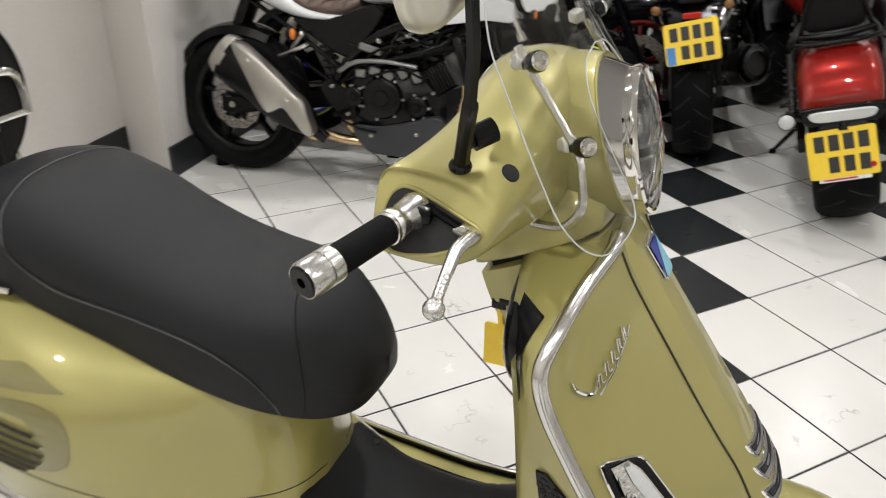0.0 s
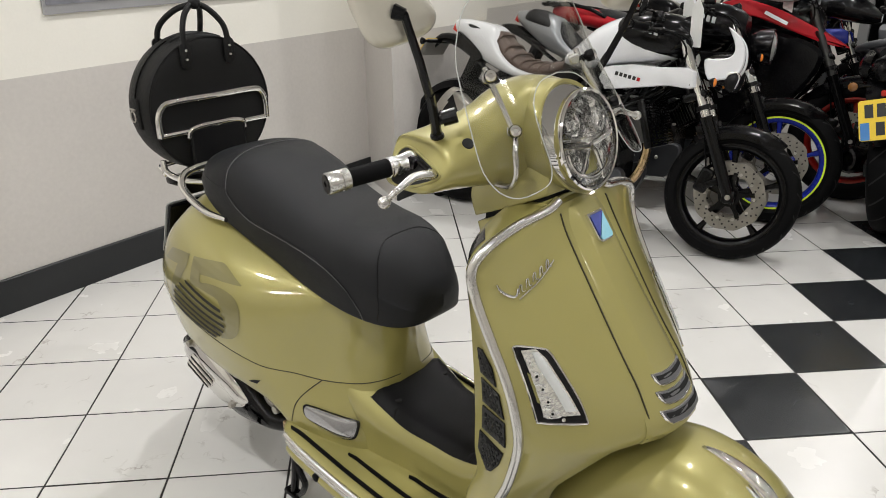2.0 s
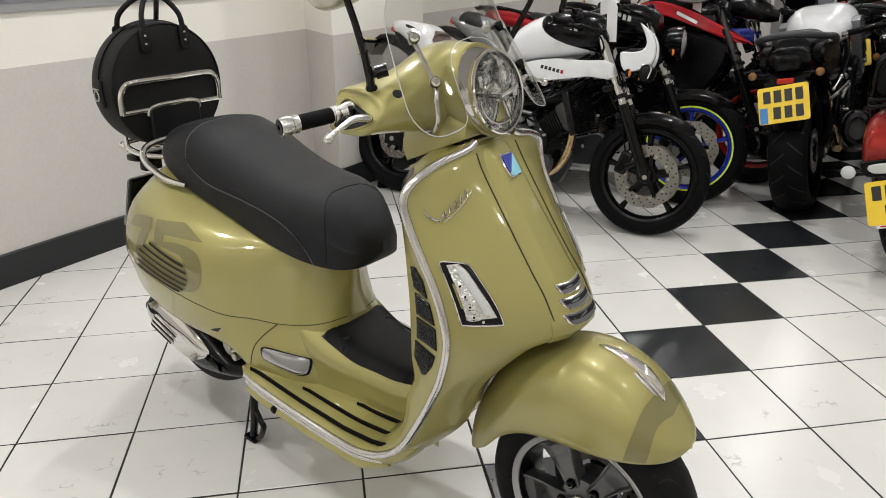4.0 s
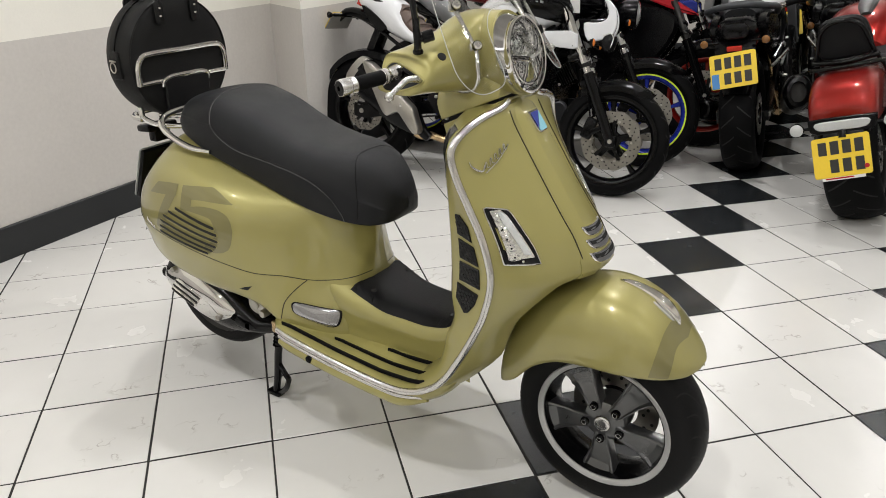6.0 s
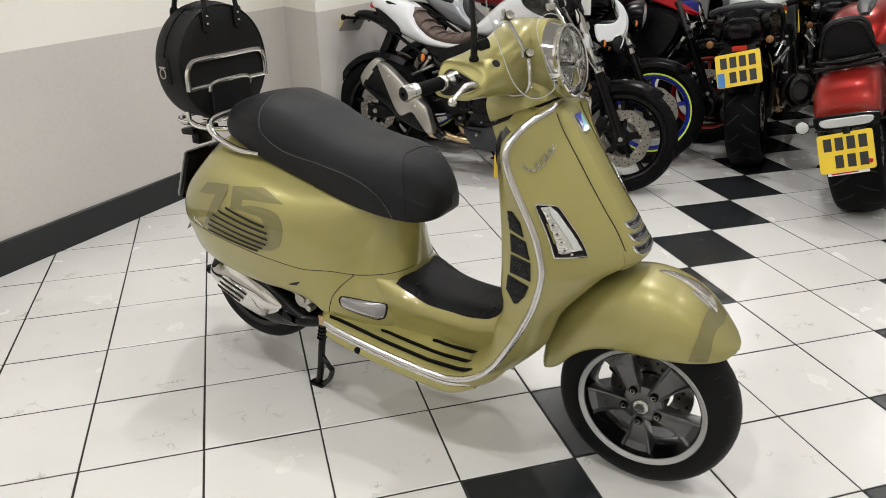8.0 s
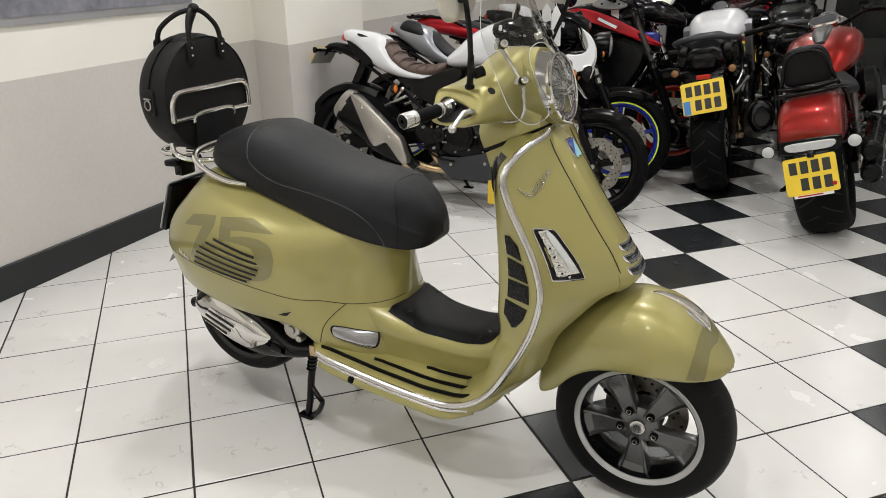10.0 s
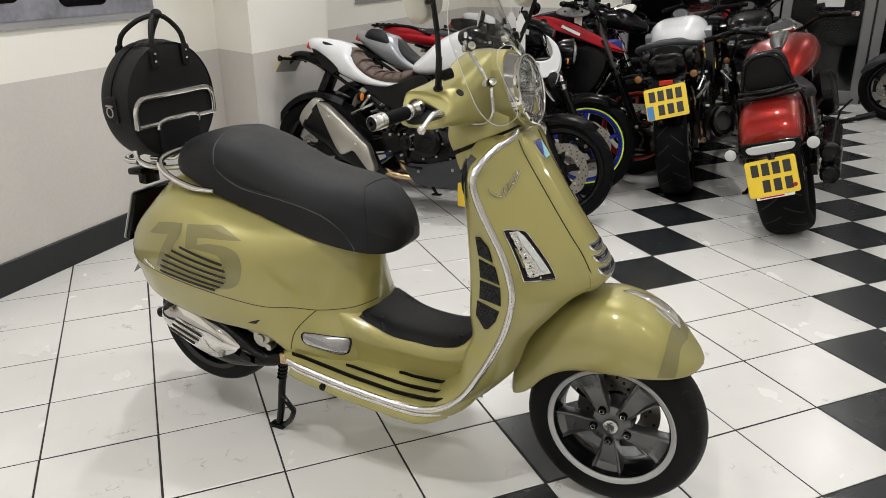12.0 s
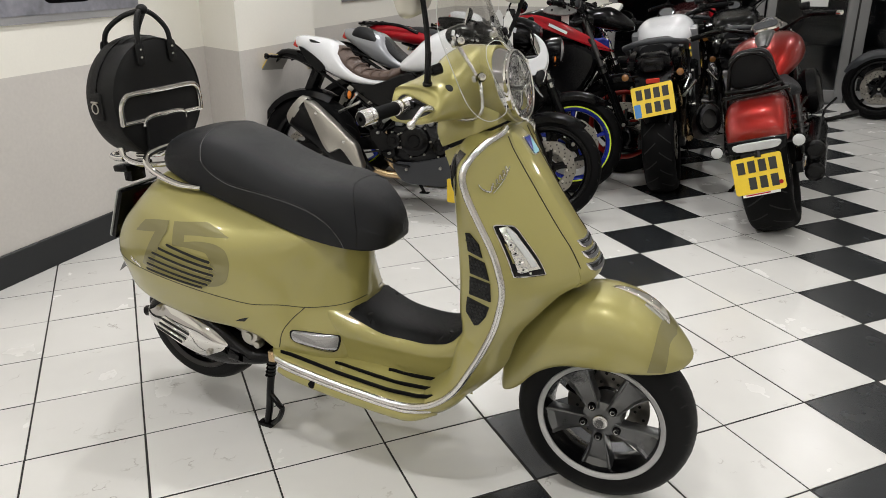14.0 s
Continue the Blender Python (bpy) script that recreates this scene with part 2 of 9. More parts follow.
# ---- modelling helpers ----
def part(name, bm, mat, parent=None, label="", smooth=True, angle=38.0):
    """Link a bmesh as one mesh object, with edges sharper than the angle kept crisp."""
    bmesh.ops.remove_doubles(bm, verts=bm.verts, dist=1e-5)
    bmesh.ops.recalc_face_normals(bm, faces=bm.faces)
    for f in bm.faces:
        f.smooth = smooth
    if smooth:
        lim = radians(angle)
        for e in bm.edges:
            if len(e.link_faces) == 2 and e.calc_face_angle(0) > lim:
                e.smooth = False
    me = bpy.data.meshes.new(name)
    bm.to_mesh(me)
    bm.free()
    for one in (mat if isinstance(mat, (list, tuple)) else [mat]):
        me.materials.append(one)
    ob = new(name, me)
    if parent is not None:
        ob.parent = parent
    if label:
        tagged(ob, label)
    return ob


def thing(name, m, label, category, group=""):
    ob = new(name)
    ob.empty_display_size = 0.1
    ob.matrix_world = m
    return tagged(ob, label, category, group)


def cr(points, n, closed=False):
    """A smooth curve through the points, n steps a span."""
    p = np.asarray(points, float)
    k, out = len(p), []
    for i in range(k if closed else k - 1):
        if closed:
            a, b, c, d = p[(i - 1) % k], p[i], p[(i + 1) % k], p[(i + 2) % k]
        else:
            b, c = p[i], p[i + 1]
            a = p[i - 1] if i else 2 * b - c
            d = p[i + 2] if i + 2 < k else 2 * c - b
        for s in range(n):
            t = s / n
            out.append(0.5 * (2 * b + (c - a) * t + (2 * a - 5 * b + 4 * c - d) * t * t + (3 * b - a - 3 * c + d) * t ** 3))
    if not closed:
        out.append(p[-1])
    return np.array(out)


def surf(ctrl, nu, nv, closed=False):
    a = np.asarray(ctrl, float)
    a = np.stack([cr(a[:, j], nu) for j in range(a.shape[1])], 1)
    return np.stack([cr(a[i], nv, closed) for i in range(a.shape[0])], 0)


def skin(bm, grid, closed=False, caps=False):
    """Faces over a grid of points; closed rings are joined round, caps fill the ends."""
    rows = [[bm.verts.new(tuple(p)) for p in row] for row in grid]
    for r, s in zip(rows, rows[1:]):
        k = len(r)
        for j in range(k if closed else k - 1):
            bm.faces.new((r[j], r[(j + 1) % k], s[(j + 1) % k], s[j]))
    if caps:
        bm.faces.new(rows[0])
        bm.faces.new(rows[-1][::-1])
    return bm


def tube(bm, pts, r, n=10, closed=False, smooth=0):
    """A round bar along the points; r one radius or one for each point."""
    if smooth:
        if not np.isscalar(r):
            r = cr(np.asarray(r, float)[:, None], smooth, closed)[:, 0]
        pts = cr(pts, smooth, closed)
    p = [Vector(q) for q in pts]
    k = len(p)
    rr = [r] * k if np.isscalar(r) else list(r)
    rings, up = [], None
    for i in range(k):
        if closed:
            d = (p[(i + 1) % k] - p[i - 1]).normalized()
        else:
            d = (p[min(i + 1, k - 1)] - p[max(i - 1, 0)]).normalized()
        if up is None:
            up = d.orthogonal().normalized()
        up = (up - d * up.dot(d)).normalized()
        side = d.cross(up)
        rings.append([p[i] + (up * math.cos(a) + side * math.sin(a)) * rr[i] for a in (2 * math.pi * j / n for j in range(n))])
    if closed:
        rings.append(rings[0])
    return skin(bm, rings, True, not closed)


def revolve(bm, profile, n=40, axis="Y", centre=(0, 0, 0), m=None, closed=False):
    """Turn (radius, along) pairs round an axis through the centre."""
    rows = []
    for i in range(n + 1):
        a = 2 * math.pi * i / n
        c, s = math.cos(a), math.sin(a)
        row = []
        for r, h in (list(profile) + [profile[0]] if closed else profile):
            v = {"X": (h, r * c, r * s), "Y": (r * c, h, r * s), "Z": (r * c, r * s, h)}[axis]
            v = Vector(v)
            if m is not None:
                v = m @ v
            row.append(v + Vector(centre))
        rows.append(row)
    return skin(bm, rows)


def box(bm, centre, size, m=None, bevel=0.0, seg=2):
    made = bmesh.ops.create_cube(bm, size=1.0)["verts"]
    for v in made:
        v.co = Vector((v.co.x * size[0], v.co.y * size[1], v.co.z * size[2]))
    if bevel:
        edges = list({e for v in made for e in v.link_edges})
        made = bmesh.ops.bevel(bm, geom=edges, offset=bevel, segments=seg, affect="EDGES", profile=0.5)["verts"]
        made = list({v for v in made} | {v for f in {f for v in made for f in v.link_faces} for v in f.verts})
    for v in made:
        v.co = (m @ v.co if m is not None else v.co) + Vector(centre)
    return bm


def ball(bm, centre, r, squash=(1, 1, 1), n=16):
    rows = []
    for i in range(n // 2 + 1):
        a = math.pi * i / (n // 2)
        rows.append([(centre[0] + r * squash[0] * math.sin(a) * math.cos(b), centre[1] + r * squash[1] * math.sin(a) * math.sin(b), centre[2] + r * squash[2] * math.cos(a)) for b in (2 * math.pi * j / n for j in range(n))])
    return skin(bm, rows, True)


def pillow(bm, outline, levels, place, close_back=True):
    """A raised pad: the outline shrunk and lifted level by level; levels are (inset, height)."""
    o = np.asarray(outline, float)
    nxt, prv = np.roll(o, -1, 0), np.roll(o, 1, 0)
    area = 0.5 * np.sum(o[:, 0] * nxt[:, 1] - nxt[:, 0] * o[:, 1])
    tang = nxt - prv
    tang /= np.linalg.norm(tang, axis=1)[:, None] + 1e-12
    inward = np.stack([-tang[:, 1], tang[:, 0]], 1) * (1 if area > 0 else -1)
    rings = []
    for inset, h in levels:
        q = o + inward * inset
        rings.append([place(a, b, h) for a, b in q])
    skin(bm, rings, True)
    bm.verts.ensure_lookup_table()
    k = len(o)
    top = [bm.verts[len(bm.verts) - k + i] for i in range(k)]
    bm.faces.new(top)
    if close_back:
        base = [bm.verts[len(bm.verts) - k * len(levels) + i] for i in range(k)]
        bm.faces.new(base[::-1])
    return bm


def rounded(w, h, r, n=5, cx=0.0, cy=0.0):
    """The outline of a rounded rectangle."""
    out = []
    for sx, sy, a0 in ((1, 1, 0), (-1, 1, 90), (-1, -1, 180), (1, -1, 270)):
        for i in range(n + 1):
            a = radians(a0 + 90 * i / n)
            out.append((cx + sx * (w / 2 - r) + r * math.cos(a), cy + sy * (h / 2 - r) + r * math.sin(a)))
    return out


def table(rows, key):
    """Smooth interpolation of the columns of a table by its first column."""
    a = np.asarray(rows, float)
    fine = cr(a, 8)
    order = np.argsort(fine[:, 0])
    fine = fine[order]
    return [float(np.interp(key, fine[:, 0], fine[:, j])) for j in range(1, a.shape[1])]


# ---- the showroom ----
TILE = 0.33
A0, A1, N0, N1 = -3.4, 7.15, -1.111, 5.4
PIL0, PIL1, PIL_N = 2.35, 3.22, -0.735
SKIRT_H = 0.145
BAND = 0.892


def slab(bm, a0, a1, n0, n1, z0, z1):
    """A block of the building, given along the wall, out from it and in height."""
    low = [room(a0, n0), room(a1, n0), room(a1, n1), room(a0, n1)]
    skin(bm, [[(*p.xy, z) for p in low] for z in (z0, z1)], True, True)
    return bm


def wall_run(name, a0, a1, n0, n1, lower=WALL_GREY, parent=None):
    """A wall in two paints: grey to the dado line, cream above."""
    bm = bmesh.new()
    slab(bm, a0, a1, n0, n1, -0.02, BAND)
    slab(bm, a0, a1, n0, n1, BAND, CEILING)
    for f in bm.faces:
        f.material_index = 1 if f.calc_center_median().z > BAND else 0
    return tagged(part(name, bm, [lower, WALL_WHITE], parent, smooth=False), "painted wall, warm grey below and cream above", "wall", kind="structure")


wall_run("wall_side", A0 - 0.2, A1, N0 - 0.2, N0 - 0.012)
wall_run("wall_back", A0 - 0.2, A1 + 0.2, N1, N1 + 0.2)
wall_run("wall_near", A0 - 0.2, A0, N0 - 0.012, N1)
wall_run("wall_far", A1, A1 + 0.2, N0 - 0.2, 0.6)

bm = bmesh.new()
plan = [room(PIL0 + 0.2, N0 - 0.012), room(PIL0, PIL_N - 0.012), room(PIL1, PIL_N - 0.012), room(PIL1, N0 - 0.012)]
skin(bm, [[(*p.xy, z) for p in plan] for z in (-0.02, BAND, CEILING)], True, True)
for f in bm.faces:
    f.material_index = 1 if f.calc_center_median().z > BAND else 0
tagged(part("pillar", bm, [WALL_GREY, WALL_WHITE], smooth=False), "painted wall pillar with scuffed grey lower half", "pillar", kind="structure")

bm = bmesh.new()
for p, q in ((room(A0, N0), room(PIL0 + 0.2, N0)), (room(PIL0 + 0.2, N0), room(PIL0, PIL_N)), (room(PIL0, PIL_N), room(PIL1, PIL_N)), (room(PIL1, N0), room(A1, N0)), (room(A1 - 0.012, N0), room(A1 - 0.012, 0.6))):
    d = (q - p).normalized()
    out = Vector((d.y, -d.x, 0))
    back = p - out * 0.011, q - out * 0.011
    ring = [p, q, back[1], back[0]]
    skin(bm, [[(*v.xy, z) for v in ring] for z in (0.0, SKIRT_H - 0.004)], True, True)
    top = [p - out * 0.004, q - out * 0.004, back[1], back[0]]
    skin(bm, [[(*v.xy, z) for v in r] for r, z in ((ring, SKIRT_H - 0.004), (top, SKIRT_H))], True, True)
tagged(part("baseboard", bm, SKIRT, smooth=False), "black tiled skirting along the painted wall", "skirting", kind="structure")

bm = bmesh.new()
slab(bm, A0 - 0.2, A1 + 0.2, N0 - 0.2, N1 + 0.2, CEILING, CEILING + 0.15)
tagged(part("ceiling", bm, CEIL, smooth=False), "plain white showroom ceiling", "ceiling", kind="structure")

bm = bmesh.new()
slab(bm, A0 - 0.2, A1 + 6.0, N0 - 0.2, N1 + 0.2, -0.15, -0.0015)
FLOOR = tagged(part("floor", bm, GROUT, smooth=False), "white and black tiled showroom floor with dark joints", "floor", kind="structure")

# recessed ceiling spots
for i, (p, _) in enumerate(SPOTS):
    if i == 0:
        lamp_thing = thing("ceiling_spot", pose(p.x, p.y, CEILING), "round white recessed ceiling spotlight, switched on", "ceiling light", "ceiling spots")
        bm = bmesh.new()
        revolve(bm, [(0.060, 0), (0.075, -0.001), (0.078, -0.008), (0.070, -0.016), (0.060, -0.018), (0.058, -0.004)], 24, "Z")
        part("bezel", bm, WHITE, lamp_thing)
        bm = bmesh.new()
        revolve(bm, [(0.0, -0.006), (0.058, -0.006), (0.058, -0.003), (0.0, -0.003)], 24, "Z")
        part("diffuser", bm, LAMP_GLOW, lamp_thing)
    else:
        copy_thing(lamp_thing, pose(p.x, p.y, CEILING))


# posters on the side wall
def poster(a0, a1, z0, z1, label):
    p = thing("wall_poster", Matrix.Translation(room(a0, N0 - 0.012)), label, "poster")
    turn = Matrix.Rotation(math.atan2(WALL_A.y, WALL_A.x), 3, "Z")
    w, h = a1 - a0, z1 - z0
    bm = bmesh.new()
    box(bm, turn @ Vector((w / 2, -0.008, z0 + h / 2)), (w, 0.014, h), turn, 0.002)
    part("board", bm, material("pale_poster_board", (0.32, 0.32, 0.33), 0.35, 0, 0.3, 0.08, 3), p)
    bm = bmesh.new()
    box(bm, turn @ Vector((w / 2, -0.0172, z0 + h / 2 + 0.01)), (w - 0.02, 0.004, h - 0.05), turn)
    part("print", bm, POSTER_GREY, p, "blurred grey print")
    for x, ww, hh in ((0.25, 0.22, 0.10), (0.62, 0.30, 0.16)):
        if x + ww / 2 < w:
            bm = bmesh.new()
            pillow(bm, rounded(ww, hh, 0.05, 5, x * w, z0 + 0.16), [(0, -0.0192), (0, -0.0212)], lambda a, b, d: turn @ Vector((a, d, b)))
            part("dark_shape", bm, PLASTIC, p, "dark shape in the print")
    return p


poster(0.80, 2.03, 1.105, 1.95, "large grey poster on the cream wall")
poster(4.36, 5.6, 1.06, 1.85, "grey framed poster beyond the pillar")

# glazed front with aluminium doors, dark street behind
def stile(n0, n1, z0, z1, depth=0.07, name="window_frame", parent=None):
    bm = bmesh.new()
    slab(bm, A1 - 0.01, A1 - 0.01 + depth, n0, n1, z0, z1)
    bmesh.ops.bevel(bm, geom=list(bm.edges), offset=0.004, segments=1, affect="EDGES")
    return part(name, bm, FRAME_ALU, parent, smooth=False)


GLAZING = [(0.6, 2.14), (2.16, 2.97), (2.99, 3.80), (3.82, 5.4)]
for k, (n0, n1) in enumerate(GLAZING):
    w = tagged(new("door_%d" % (k + 1)), "glazed showroom door in a grey aluminium frame", "glass door", kind="structure")
    stile(n0, n0 + 0.085, 0.0, 2.3, parent=w)
    stile(n1 - 0.085, n1, 0.0, 2.3, parent=w)
    stile(n0 + 0.085, n1 - 0.085, 0.0, 0.12, parent=w)
    stile(n0 + 0.085, n1 - 0.085, 2.2, 2.3, parent=w)
    bm = bmesh.new()
    slab(bm, A1 + 0.015, A1 + 0.023, n0 + 0.085, n1 - 0.085, 0.12, 2.2)
    part("pane", bm, GLASS, w, smooth=False).visible_shadow = False
bm = bmesh.new()
slab(bm, A1 + 0.0, A1 + 0.05, 2.965, 2.995, 0.0, 2.3)
tagged(part("trim", bm, DARK_METAL, smooth=False), "dark seal between the glass doors", "door trim", kind="structure")
bm = bmesh.new()
slab(bm, A1, A1 + 0.2, 0.6, N1, 2.3, CEILING)
tagged(part("wall_lintel", bm, WALL_WHITE, smooth=False), "cream wall above the glazed doors", "wall", kind="structure")
bm = bmesh.new()
slab(bm, A1 + 6.0, A1 + 6.1, N0 - 8, N1 + 8, -0.1, 6.0)
tagged(part("backdrop", bm, material("dark_night_street", (0.015, 0.015, 0.018), 0.9, 0, 0, 0.5, 1.0), smooth=False), "dark street outside at night", "backdrop", kind="structure")
bm = bmesh.new()
box(bm, room(A1 - 0.016, 2.58, 1.10), (0.24, 0.004, 0.36), Matrix.Rotation(math.atan2(WALL_N.y, WALL_N.x), 3, "Z"))
tagged(part("door_notice", bm, PAPER, smooth=False), "white paper notice stuck on the glass door", "notice")
# small dark rubber stop by the pillar foot
bm = bmesh.new()
revolve(bm, [(0, 0.05), (0.028, 0.05), (0.033, 0.044), (0.035, 0.0), (0, 0.0)], 20, "Z", room(2.58, -0.62))
tagged(part("rubber_stop", bm, RUBBER), "small round black rubber stop on the tiles", "rubber stop")

# ---- the scooter: x forward, y to its left, origin on the floor under the rear axle ----
from mathutils.bvhtree import BVHTree

SCOOTER = pose(0.540, 0.2683, 0, 0, 0, -47.7)
scooter = thing("scooter", SCOOTER, "olive gold metallic motor scooter on its centre stand, black seat", "scooter")
FRONT_AXLE = (1.377, 0.0, 0.2325)
REAR_AXLE = (0.052, 0.0, 0.260)


SPOKE = material("grey_alloy_paint", (0.105, 0.106, 0.108), 0.30, 0.75, 0.8, 0.10, 12, 600)
LIP_GREY = material("machined_wheel_lip", (0.50, 0.50, 0.495), 0.46, 0.55, 0, 0.05, 20, 600)
TYRE = material("scooter_tyre_rubber", (0.0062, 0.0062, 0.0064), 0.5, 0, 0, 0.2, 14, 300, 0.3, 500, spec=0.16)


def scooter_wheel(name, centre, radius, width, lip):
    """Tyre, five-spoke rim with a bright lip, hub and brake disc."""
    cx, cy, cz = centre
    hub = new(name)
    hub.parent = scooter
    w = width / 2
    bm = bmesh.new()
    prof = cr([(0.152, -w * 0.62), (0.162, -w * 0.93), (0.190, -w), (radius - 0.020, -w * 0.90), (radius - 0.006, -w * 0.58), (radius, 0), (radius - 0.006, w * 0.58), (radius - 0.020, w * 0.90), (0.190, w), (0.162, w * 0.93), (0.152, w * 0.62)], 4)
    revolve(bm, [tuple(p) for p in prof], 72, "Y", centre)
    crown = np.array([p for p in prof if p[0] > radius - 0.034])
    part("tyre", bm, TYRE, hub, "black road tyre with curved tread grooves", angle=60)
    # tread grooves as black strips on the tyre, their shade put in as colour
    bm = bmesh.new()
    for i in range(26):
        a0 = 2 * math.pi * i / 26
        for s in (-1, 1):
            line = []
            for k in range(9):
                t = k / 8
                y = s * w * (0.10 + 0.80 * t)
                a = a0 + s * 0.06 + 0.26 * t + 0.10 * math.sin(3 * t)
                r = np.interp(y, crown[:, 1], crown[:, 0]) + 0.0007
                line.append((r, a, y))
            rows = []
            for r, a, y in line:
                hw = 0.017 * (1 - abs(y) / w * 0.55)
                rows.append([(cx + r * math.cos(b), cy + y, cz + r * math.sin(b)) for b in (a - hw, a + hw)])
            skin(bm, rows)
    tagged(part("groove_shade", bm, BLACK_HOLE, hub, "black strips painted for the shade in the tread grooves"), kind="stuff")
    bm = bmesh.new()
    for s in (-1, 1):
        revolve(bm, [(0.148, s * w * 0.50), (0.1500, s * w * 0.74), (0.1525, s * w * 0.90), (0.161, s * w * 0.985), (0.1645, s * w * 1.0), (0.1665, s * w * 0.96), (0.164, s * w * 0.84), (0.152, s * w * 0.66)], 64, "Y", centre, closed=True)
    part("rim_lip", bm, lip, hub, "machined rim edge")
    bm = bmesh.new()
    revolve(bm, [(0.150, -w * 0.88), (0.146, -w * 0.6), (0.140, -w * 0.2), (0.138, w * 0.2), (0.146, w * 0.6), (0.152, w * 0.90), (0.160, w * 0.7), (0.160, -w * 0.7)], 60, "Y", centre, closed=True)
    rim = part("rim", bm, BLACK_METAL, hub, "dark alloy rim")
    for i in range(5):
        bm = bmesh.new()
        a = 2 * math.pi * (i + 0.70) / 5
        d, e = Vector((math.cos(a), 0, math.sin(a))), Vector((-math.sin(a), 0, math.cos(a)))
        rows = []
        for r, hw, y0, y1, sk, sink in ((0.020, 0.013, -w * 0.20, -w * 0.72, 0.0, 0.0), (0.045, 0.019, -w * 0.18, -w * 0.78, 0.0, 0.001), (0.070, 0.023, -w * 0.14, -w * 0.70, 0.001, 0.004), (0.100, 0.030, -w * 0.08, -w * 0.60, 0.003, 0.007), (0.128, 0.038, -w * 0.04, -w * 0.60, 0.004, 0.007), (0.148, 0.046, 0.0, -w * 0.70, 0.005, 0.004)):
            o = Vector(centre) + d * r + e * sk
            cross = ((-1.0, y0), (-1.0, y1 + 0.012), (-0.92, y1 + 0.002), (-0.80, y1), (-0.66, y1 + sink), (0.0, y1 + sink * 1.2), (0.66, y1 + sink), (0.80, y1), (0.92, y1 + 0.002), (1.0, y1 + 0.012), (1.0, y0))
            rows.append([o + e * (hw * f) + Vector((0, y, 0)) for f, y in cross])
        skin(bm, rows, True, True)
        part("spoke", bm, SPOKE, hub, "broad dark grey spoke", angle=20)
    bm = bmesh.new()
    revolve(bm, [(0, -w * 0.55), (0.0, -w * 0.80), (0.024, -w * 0.80), (0.036, -w * 0.74), (0.050, -w * 0.60), (0.052, -w * 0.50), (0.052, w * 0.5), (0, w * 0.5)], 40, "Y", centre)
    part("hub", bm, SPOKE, hub)
    bm = bmesh.new()
    revolve(bm, [(0.009, -w * 0.86), (0.010, -w * 0.93), (0.0165, -w * 0.93), (0.0195, -w * 0.90), (0.021, -w * 0.84), (0.021, -w * 0.74), (0.009, -w * 0.74)], 32, "Y", centre, closed=True)
    part("axle_nut", bm, SATIN, hub, "bright round axle nut")
    for i in range(5):
        a = 2 * math.pi * (i + 0.70) / 5
        o = (cx + 0.046 * math.cos(a), cy, cz + 0.046 * math.sin(a))
        bm = bmesh.new()
        revolve(bm, [(0.0, -w * 0.85), (0.0042, -w * 0.85), (0.0048, -w * 0.90), (0.0085, -w * 0.90), (0.0105, -w * 0.86), (0.0110, -w * 0.70), (0, -w * 0.70)], 14, "Y", o)
        part("wheel_bolt", bm, BLACK_METAL, hub)
        bm = bmesh.new()
        revolve(bm, [(0.0046, -w * 0.905), (0.0066, -w * 0.908)], 14, "Y", o)
        part("bolt_ring", bm, SATIN, hub)
    bm = bmesh.new()
    y = w * 0.62
    for r0, r1 in ((0.058, 0.110),):
        revolve(bm, [(r0, y - 0.002), (r1, y - 0.002), (r1, y + 0.002), (r0, y + 0.002)], 60, "Y", centre, closed=True)
    part("brake_disc", bm, DISC, hub)
    # black dots on the closed disc paint in the dark of its holes
    bm = bmesh.new()
    for i in range(30):
        a = 2 * math.pi * i / 30
        r = (0.072, 0.084, 0.097)[i % 3]
        revolve(bm, [(0, y - 0.0032), (0.0042, y - 0.0032), (0.0042, y - 0.0021)], 8, "Y", (cx + r * math.cos(a), cy, cz + r * math.sin(a)))
    tagged(part("disc_hole_shade", bm, BLACK_HOLE, hub), kind="stuff")
    return hub


scooter_wheel("front_wheel", FRONT_AXLE, 0.2325, 0.118, LIP_GREY)
scooter_wheel("rear_wheel", REAR_AXLE, 0.222, 0.130, DARK_METAL)

# brake caliper and single-sided front arm
bm = bmesh.new()
box(bm, (1.30, 0.045, 0.30), (0.05, 0.05, 0.10), Matrix.Rotation(radians(25), 3, "Y"), 0.010)
part("brake_caliper", bm, BLACK_METAL, scooter)
bm = bmesh.new()
tube(bm, [(1.377, 0.075, 0.2365), (1.33, 0.085, 0.30), (1.29, 0.075, 0.42), (1.25, 0.02, 0.56), (1.21, 0.0, 0.66)], [0.022, 0.024, 0.024, 0.024, 0.024], 12, smooth=4)
part("front_suspension_arm", bm, BLACK_METAL, scooter)

